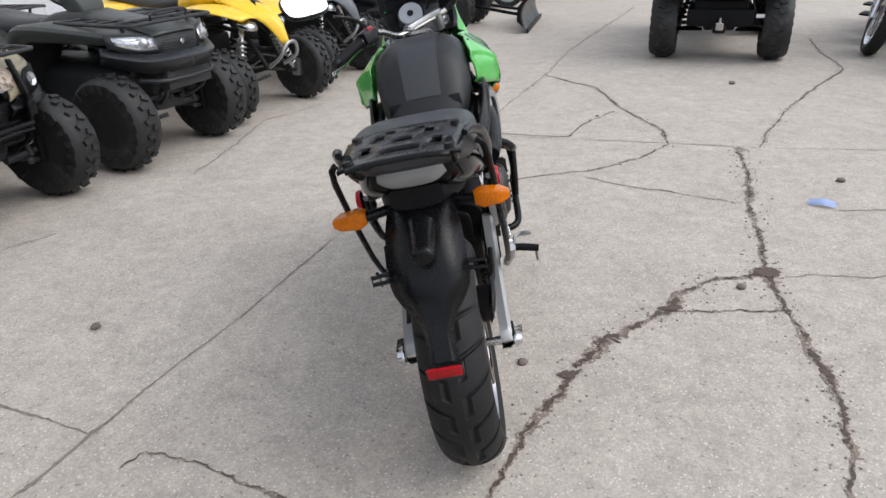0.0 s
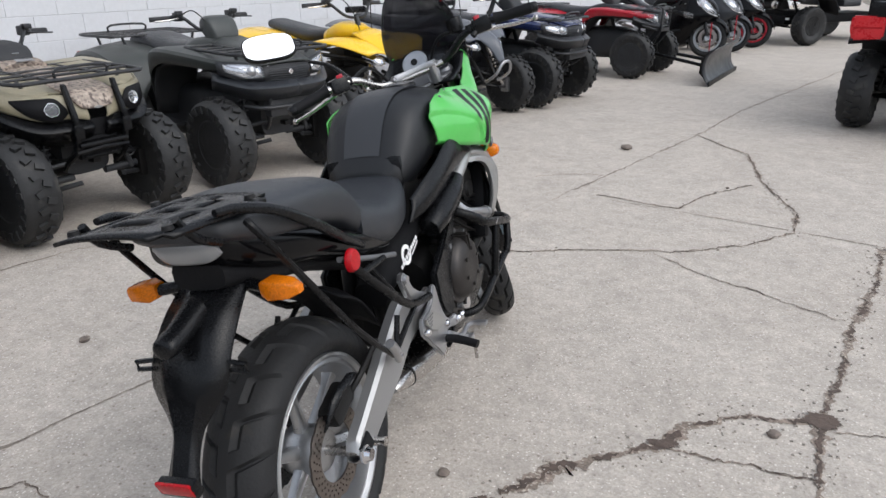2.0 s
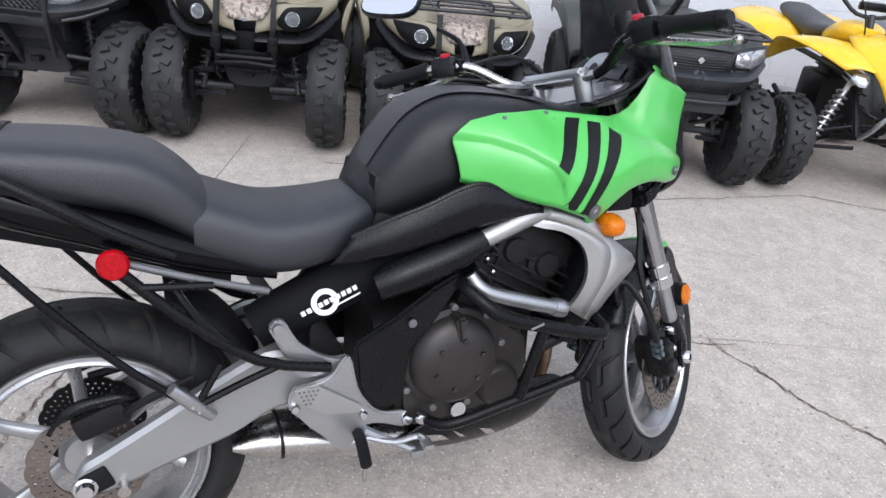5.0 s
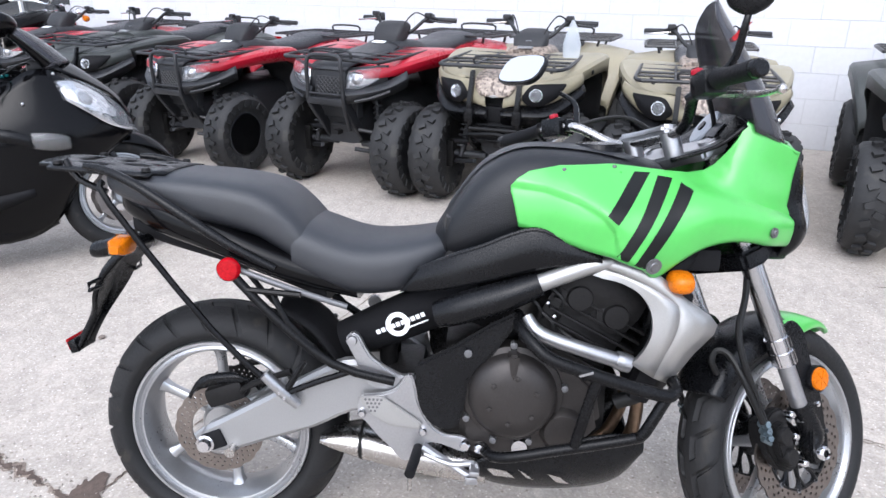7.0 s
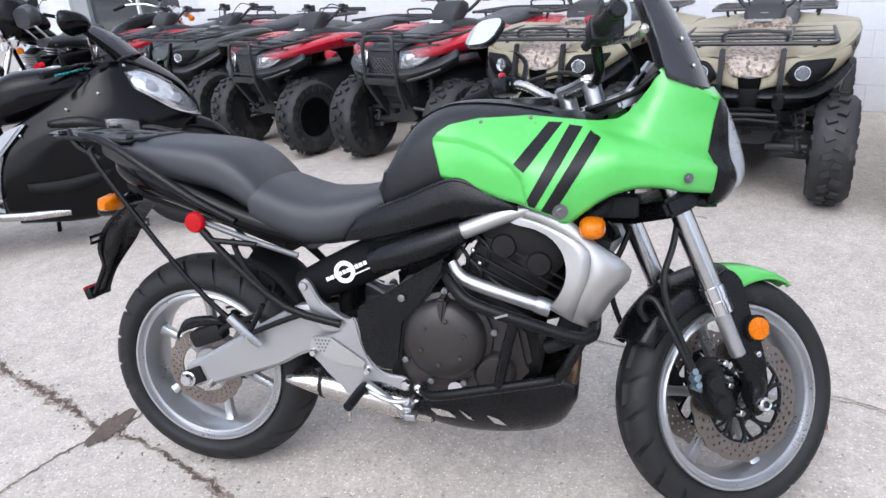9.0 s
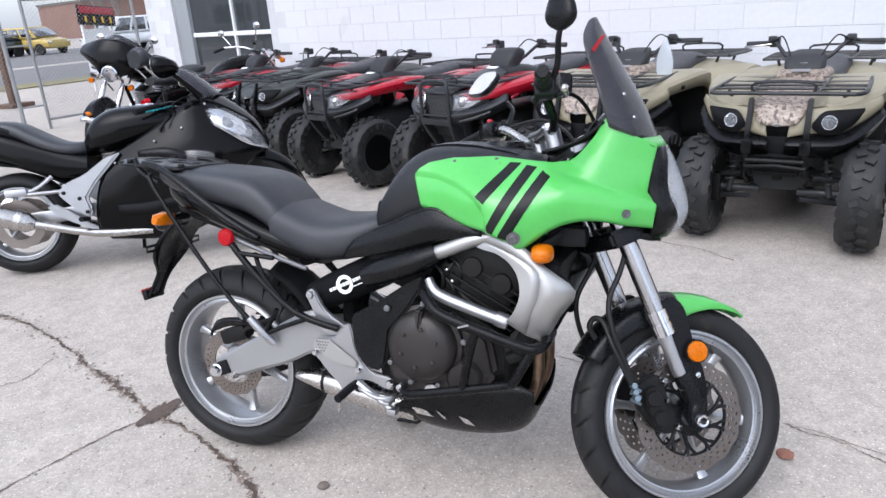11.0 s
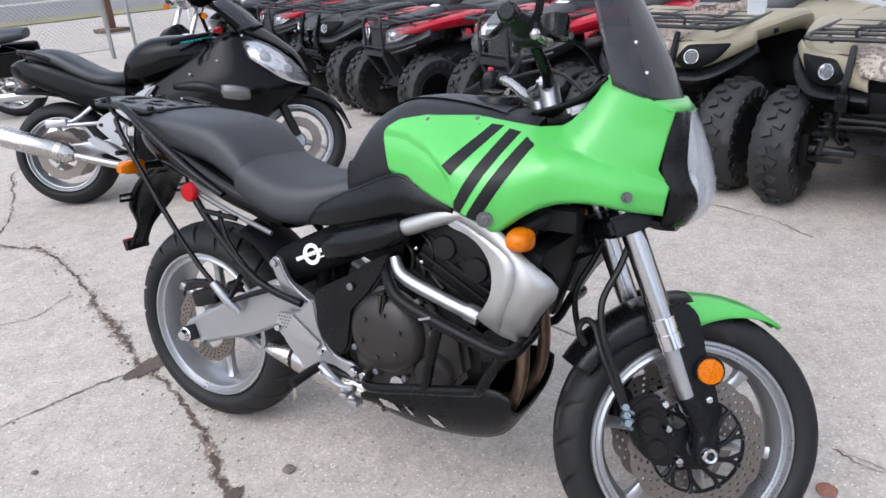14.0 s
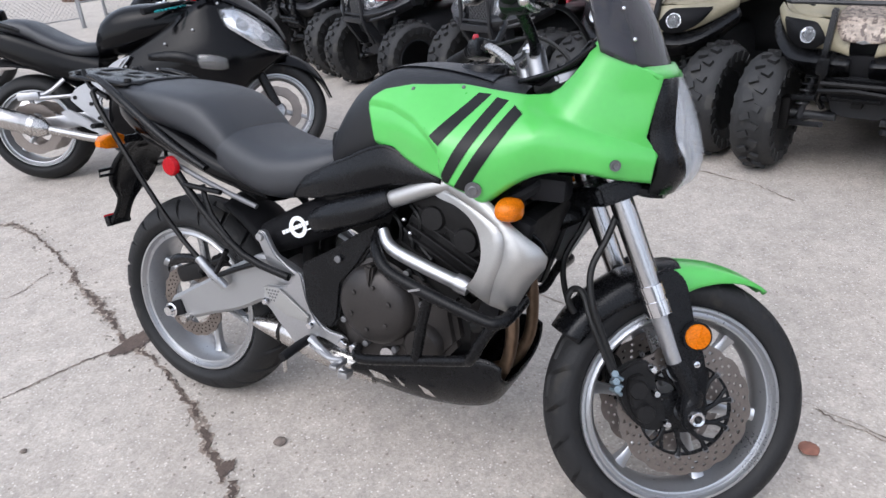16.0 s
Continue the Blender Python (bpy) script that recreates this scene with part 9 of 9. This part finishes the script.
for s in (-1, 1):
    sp("grip", tube([(s * 0.285, 0.910, 1.096), (s * 0.30, 0.905, 1.095), (s * 0.33, 0.895, 1.091), (s * 0.395, 0.872, 1.084)], [0.021, 0.0175, 0.0165, 0.0175], 3, 18), MATTE, label="black rubber grip")
    sp("bar_end", moved(lathe([(0.006, 0.022), (0.012, 0.022), (0.0165, 0.016), (0.0165, 0.0), (0.0, 0.0), (0.0, 0.010), (0.006, 0.012)], 18), Matrix.Translation((s * 0.394, 0.8725, 1.084)) @ Vector((1, 0, 0)).rotation_difference(Vector((s * 0.12, -0.042, -0.014)).normalized()).to_matrix().to_4x4()), SATIN)
    sp("switch_housing", box((s * 0.245, 0.926, 1.096), (0.06, 0.05, 0.05), 0.012, (0, 0, -18 * s)), SATIN)
    sp("switch_button", box((s * 0.232, 0.912, 1.122), (0.02, 0.014, 0.012), 0.003), RED_PLASTIC)
    sp("control_lever", tube([(s * 0.22, 0.955, 1.085), (s * 0.29, 0.96, 1.070), (s * 0.36, 0.935, 1.055), (s * 0.41, 0.915, 1.050)], [0.008, 0.007, 0.006, 0.004], 4, 8), STEEL)
    sp("lever_end", ball((s * 0.412, 0.914, 1.050), 0.009, seg=10), STEEL)
    sp("lever_perch", box((s * 0.215, 0.947, 1.097), (0.035, 0.04, 0.03), 0.008), SATIN)
    sp("control_cable", tube([(s * 0.20, 0.95, 1.095), (s * 0.13, 1.05, 1.11), (s * 0.08, 1.12, 1.04), (s * 0.06, 1.10, 0.94)], 0.005, 5, 8), CABLE)
sp("brake_reservoir", at(lathe([(0, 0.02), (0.026, 0.02), (0.028, 0.01), (0.026, -0.022), (0, -0.022)], 20, "z"), 0.178, 0.99, 1.128), SATIN)

# mirrors on their stalks: the right one stands up, the left one is turned to the sky
bp("mirror_stalk", tube([(0.225, 1.03, 1.125), (0.275, 1.09, 1.19), (0.30, 1.10, 1.255), (0.30, 1.105, 1.28)], [0.010, 0.008, 0.007, 0.006], 4, 8), SATIN)
bp("mirror", moved(loft([(1.276, 0, 0, 0.010, 0.009, 2.4), (1.288, 0, 0, 0.032, 0.015, 2.6), (1.308, 0, 0, 0.042, 0.018, 2.6), (1.34, 0, 0, 0.034, 0.015, 2.4), (1.38, 0, 0, 0.018, 0.010, 2.4), (1.41, 0, 0, 0.005, 0.004, 2.2)], 20, "z"), pose(0.30, 1.105, 0, 0, 0, 60)), SATIN, label="black mirror shell")
sp("mirror_stalk", tube([(-0.205, 0.96, 1.10), (-0.24, 0.985, 1.16), (-0.30, 0.985, 1.20)], [0.009, 0.007, 0.006], 4, 8), SATIN)
ml = bp("mirror", moved(loft([(0.012, 0, 0, 0.06, 0.036, 2.8), (0.0, 0, 0, 0.080, 0.048, 3.2), (-0.012, 0, 0, 0.080, 0.048, 3.2)], 24), pose(-0.33, 0.74, 1.19, -38, 0, 40)), SATIN, label="black mirror turned towards the sky")
part("mirror_glass", moved(loft([(-0.0125, 0, 0, 0.076, 0.044, 3.2), (-0.0145, 0, 0, 0.076, 0.044, 3.2)], 24, steps=1), pose(-0.33, 0.74, 1.19, -38, 0, 40)), MIRROR, ml)


# ---- the row of quads along the wall ----
CAMO_GROUP, RED_GROUP = "camouflage quads in the row", "red quads in the row"
camo_a = utility_quad(row(-0.19, -3.20, 1), "sand and leaf-camouflage utility quad with black racks", TAN, CAMO, SATIN, "round", CAMO_GROUP, SATIN)
copy_thing(camo_a, row(0.90, -3.19, 5) @ Matrix.Scale(0.975, 4))
red_a = utility_quad(row(-1.20, -3.14, -6), "red and black utility quad with front rack", RED_PLASTIC, DUSTY_HAZE, DUSTY_HAZE, "slant", RED_GROUP, axle=0.30)
copy_thing(red_a, row(-2.46, -3.14, -7) @ Matrix.Scale(0.95, 4))
copy_thing(red_a, row(-4.70, -3.5, -4) @ Matrix.Scale(0.95, 4))
tagged(utility_quad(row(-3.66, -3.36, -4), "dark green utility quad with round lamps", OLIVE, OLIVE, DUSTY_HAZE, "round", size=0.94), category="quad bike")
utility_quad(row(2.22, -3.08, -4), "dark olive utility quad with large slanted headlamps", OLIVE, OLIVE, GREY_BODY, "beak", "", CHROME, pod_mat=OLIVE, rack_z=0.86, axle=0.30)
sport_quad(row(3.42, -2.98, -8), "yellow sport quad with silver shocks", YELLOW, SEAT, SILVER)
sport_quad(row(4.66, -2.98, -3), "slate grey sport quad with black seat", mat("slate_grey_plastic", (0.085, 0.092, 0.108), 0.36, 0, 0.12, 120, 0.04, 6, spec=0.5), SEAT, SATIN)
utility_quad(row(5.84, -2.95, 2), "dark blue utility quad with black bumper", BLUE, BLUE, DUSTY_HAZE, "beak", axle=0.30)
copy_thing(red_a, row(8.25, -2.95) @ Matrix.Scale(0.975, 4))
plough(row(8.55, -1.78, 6))

# ---- vehicles round the yard ----
UTV_YAW = math.degrees(math.atan2(-U.x, U.y))
side_by_side(pose(2.43, 5.85, 0, 0, 0, UTV_YAW), "black side-by-side with red tail panels", GREY_BODY, mat("tail_panel_red", (0.55, 0.012, 0.02), 0.3, 0, 0.12, 60, 0.02, 9, coat=0.3), 1.3)
side_by_side(row(13.6, -2.3, 60), "white and black side-by-side parked by the wall", WHITE_PLASTIC, RED_LENS, 1.5)
SB = "sport motorcycles parked by the wall"
sport_bike(row(10.6, -4.0) @ pose(0, 0, 0, 0, -9, 0), "black sport motorcycle parked by the wall", BLACK_PAINT, SATIN, WHEEL, SB)
sport_bike(row(11.5, -3.9) @ pose(0, 0, 0, 0, -9, 0), "dark grey sport motorcycle parked by the wall", GREY_BODY, SATIN, WHEEL, SB)
sport_bike(row(12.4, -3.8) @ pose(0, 0, 0, 0, -9, 0), "black sport motorcycle with red front wheel", BLACK_PAINT, SATIN, RED_PLASTIC, SB)
sport_bike(pose(-1.10, -2.43, 0, 0, 0, 32) @ pose(0, 0, 0, 0, -10, 0) @ Matrix.Scale(1.01, 4), "gloss black sport-touring motorcycle on its side stand", BLACK_PAINT, mat("turquoise_lever", (0.05, 0.4, 0.4), 0.3, 0.8, 0.1, 60, 0, 5), WHEEL)
cruiser(pose(-2.6, -5.5, 0, 0, 0, -143) @ pose(0, 0, 0, 0, -8, 0), "black cruiser motorcycle with chrome engine", BLACK_PAINT)
cruiser(row(-5.6, -3.3, 180) @ pose(0, 0, 0, 0, -6, 0), "dark cruiser motorcycle with a padded backrest", BLACK_PAINT, backrest=True)
cruiser(pose(-5.85, -5.30, 0, 0, 0, -86) @ pose(0, 0, 0, 0, -6, 0), "black touring cruiser with handlebar fairing", BLACK_PAINT, True)
for x, y in ((4.0, 5.9), (4.45, 6.75), (4.1, 5.0)):
    cruiser(pose(x + 0.9, y + 1.2, 0, 0, 0, 143) @ pose(0, 0, 0, 0, -6, 0), "black scooter-sized motorcycle with amber indicators", BLACK_PAINT)


# ---- the street beyond the fence ----
def strip(name, c, s, yaw, z, material, label, cat):
    b = box((0, 0, 0), (*s, 0.02), 0.0)
    b.transform(pose(c[0], c[1], z - 0.01, 0, 0, yaw))
    return tagged(part(name, b, material), label, cat, kind="structure")


FY = math.degrees(math.atan2(N.y, N.x))


def far(u, n):
    p = U * u + N * n
    return p.x, p.y


strip("road", far(-24.5, -4), (140, 9), FY, 0.012, ASPHALT, "grey asphalt street beyond the fence", "road")
strip("verge", far(-19.0, -9), (16, 1.6), FY, 0.03, GRASS, "strip of dormant grass beside the street", "grass")
strip("car_park", far(-42, -8), (160, 22), FY, 0.012, ASPHALT, "asphalt car park across the street", "car park")
CARF = mat("dark_green_car_paint", (0.02, 0.03, 0.03), 0.25, 0.2, 0.1, 20, 0, 2, coat=0.8)
car(pose(*far(-40.5, -9.6), 0, 0, 0, FY + 90), "dark pickup truck parked across the street", CARF, "pickup", 5.6, 1.85)
car(pose(*far(-46.0, -18.3), 0, 0, 0, FY + 20), "yellow compact car parked across the street", mat("yellow_car_paint", (0.5, 0.36, 0.08), 0.3, 0, 0.1, 20, 0, 2, coat=0.5), "suv", 4.2, 1.65)
car(pose(*far(-46.0, -15.6), 0, 0, 0, FY - 75), "dark saloon car parked across the street", CARF, "saloon", 4.5, 1.45)
car(pose(*far(-38.5, -20.2), 0, 0, 0, FY - 90), "white off-road car parked across the street", WHITE_PLASTIC, "suv", 4.4, 1.85)
car(pose(*far(-44.0, -4.0), 0, 0, 0, FY + 90), "silver estate car parked across the street", SILVER, "suv", 4.5, 1.6)


def building(name, c, s, h, yaw, material, label, storeys, bays, roof=0.0):
    b = thing(name, pose(*c, 0, 0, 0, yaw), label, "building")
    part("wall", box((0, 0, h / 2), (*s, h), 0.0), material, b)
    if roof:
        bm = bmesh.new()
        w, d = s[0] / 2 + 0.4, s[1] / 2 + 0.4
        v = [bm.verts.new(p) for p in ((-w, -d, h), (w, -d, h), (w, d, h), (-w, d, h), (-w, 0, h + roof), (w, 0, h + roof))]
        for f in ((0, 1, 5, 4), (2, 3, 4, 5), (0, 4, 3), (1, 2, 5), (0, 3, 2, 1)):
            bm.faces.new([v[i] for i in f])
        part("roof", bm, ROOF, b)
    else:
        part("parapet", box((0, 0, h + 0.15), (s[0] + 0.3, s[1] + 0.3, 0.3), 0.0), ROOF, b)
    for k in range(storeys):
        for i in range(bays):
            x = -s[0] / 2 + s[0] * (i + 0.5) / bays
            w = part("window", box((x, -s[1] / 2 - 0.01, 1.6 + 3 * k), (s[0] / bays * 0.5, 0.08, 1.3)), WHITE_PLASTIC, b)
            part("pane", box((x, -s[1] / 2 - 0.04, 1.6 + 3 * k), (s[0] / bays * 0.44, 0.08, 1.14)), GLASS_DARK, w)
    return b


building("brick_building", far(-110, -66), (34, 14), 4.8, FY - 180, BRICK_FAR, "low brown brick building across the street", 1, 7)
building("house", far(-140, -40), (16, 9), 2.4, FY - 180, SIDING, "grey house with a shingle roof across the street", 1, 4, 2.0)
building("shed_building", far(-175, -10), (70, 12), 2.8, FY - 180, SIDING, "long grey building across the street", 1, 8, 1.2)
building("brick_building", far(-150, 50), (30, 14), 5.0, FY - 180, BRICK_FAR, "brown brick building across the street", 1, 8)
building("shop_building", (46, 22), (40, 14), 5.5, -100, SIDING, "plain grey building beyond the yard", 1, 9)
building("shop_building", (10, -46), (50, 14), 5.5, 180, SIDING, "plain grey building behind the yard", 1, 9)
for i, (u, n, h) in enumerate(((-72, -36, 9), (-70, -14, 10), (-66, -8, 8.5), (-75, -2, 11), (-84, -44, 9), (-70, 12, 9))):
    bare_tree(*far(u, n), h, 20 + i)
pole = thing("utility_pole", pose(*far(-48, -8.2), 0), "tall wooden utility pole across the street", "pole")
part("shaft", rod((0, 0, 0), (0, 0, 10.0), 0.14, 10, 0.09), BARK, pole)
part("crossarm", box((0, 0, 9.2), (2.2, 0.12, 0.12)), BARK, pole)

# rusty sign post and the red dealer board inside the street edge
post = thing("sign_post", pose(*far(-13.6, -4.5), 0), "rusty square steel post on a base plate", "post")
part("shaft", box((0, 0, 1.9), (0.14, 0.14, 3.8), 0.01), RUST, post)
part("base_plate", box((0, 0, 0.04), (0.5, 0.5, 0.08), 0.015), RUST, post)
board = thing("sign_board", pose(*far(-14.6, -7.0), 0, 0, 0, FY + 200), "red and black board on a white leaning frame", "sign")
part("panel", box((0, 0, 1.62), (1.05, 0.06, 0.42), 0.01, (0, 5, 0)), SATIN, board, "black panel")
part("header_strip", box((0, -0.035, 1.73), (0.98, 0.02, 0.15), 0.004, (0, 5, 0)), RED_PLASTIC, board)
for k in range(4):
    part("letter_bar", box((-0.36 + 0.24 * k, -0.04, 1.54 - 0.021 * k + 0.03), (0.05, 0.012, 0.13), 0.002), YELLOW, board)
for s in (-1, 1):
    part("frame_leg", box((s * 0.42, 0.05, 0.75), (0.06, 0.05, 1.5), 0.008), WHITE_PLASTIC, board)
    part("ground_strut", tube([(s * 0.5, -0.5, 0.02), (s * 0.46, -0.1, 0.5), (s * 0.42, 0.05, 0.55)], 0.02, 1, 6), ROD, board)
part("lower_sheet", box((0, 0.06, 1.0), (0.74, 0.02, 0.7), 0.004), WHITE_PLASTIC, board)

# ---- small things on the ground ----
for i, (x, y, r) in enumerate(((-1.43, 0.61, 0.022), (0.16, 0.37, 0.018), (0.15, 4.45, 0.045), (1.05, 0.89, 0.02), (1.98, 2.10, 0.025), (0.9, 3.6, 0.012), (2.2, 4.6, 0.03), (0.5, -0.3, 0.01), (-0.9, -0.9, 0.014))):
    pebble(x, y, r, 80 + i, PEBBLE)
pebble(-0.39, 1.68, 0.025, 99, mat("rusty_stone", (0.22, 0.10, 0.07), 0.9, 0, 0.3, 60, 0.4, 20), label="reddish stone lying on the concrete", flat=0.45)
bm = sheet([[(-0.06, -0.04, 0.004), (0, -0.05, 0.02), (0.06, -0.03, 0.006)], [(-0.07, 0.0, 0.02), (0, 0.0, 0.035), (0.06, 0.01, 0.012)], [(-0.04, 0.05, 0.005), (0.01, 0.05, 0.018), (0.07, 0.05, 0.004)]], 4, 4)
bm.transform(pose(1.74, 1.76, 0, 0, 0, -30))
tagged(part("plastic_scrap", bm, lens("blue_film", (0.25, 0.4, 0.8), 0.2, 0.6)), "crumpled scrap of pale blue plastic on the concrete", "litter")
bottle = thing("water_bottle", row(0.12, -3.22) @ pose(0, 0, 0.86), "clear plastic bag hanging from the quad's handlebar", "bag")
part("bag", loft([(0.0, 0, 0, 0.05, 0.02, 2.4), (0.08, 0, 0, 0.055, 0.025, 2.4), (0.17, 0, 0, 0.03, 0.018, 2.4), (0.22, 0, 0, 0.008, 0.006, 2.4)], 14, "z"), lens("clear_film", (0.7, 0.75, 0.8), 0.1, 0.35), bottle)

# ---- wall blocks, last ----
BLK_L, BLK_H = 0.40, 0.20
bm = box((0, 0, 0), (BLK_L - 0.005, 0.02, BLK_H - 0.005), 0.002, seg=1)
blk_me = bpy.data.meshes.new("block")
bm.to_mesh(blk_me)
bm.free()
blk_me.materials.append(BLOCK)
rest = []
count = 0
for c in range(22):
    z = BLK_H * (c + 0.5)
    u = U0 + (BLK_L / 2 if c % 2 else BLK_L)
    while u < U1 - BLK_L:
        inside = OPEN[0] - BLK_L / 2 < u < OPEN[1] + BLK_L / 2 and OPEN[2] - 0.08 < z < OPEN[3] + 0.08
        if not inside:
            m = wall_m @ Matrix.Translation((u, 0.0, z))
            if -3.2 < u < 4.4 and 2 <= c <= 10 and count < 300 and z < 2.0:
                ob = new("block", blk_me)
                ob.parent = wall
                ob.matrix_basis = m
                count += 1
            else:
                rest.append(m)
        u += BLK_L
vs, fs = [], []
src_v = [v.co.copy() for v in blk_me.vertices]
src_f = [tuple(p.vertices) for p in blk_me.polygons]
for m in rest:
    o = len(vs)
    vs += [tuple(m @ v) for v in src_v]
    fs += [tuple(i + o for i in f) for f in src_f]
me = bpy.data.meshes.new("block_rest")
me.from_pydata(vs, [], fs)
me.materials.append(BLOCK)
ob = new("block_courses", me)
ob.parent = wall
tagged(ob, "courses of white painted blocks", kind="stuff")
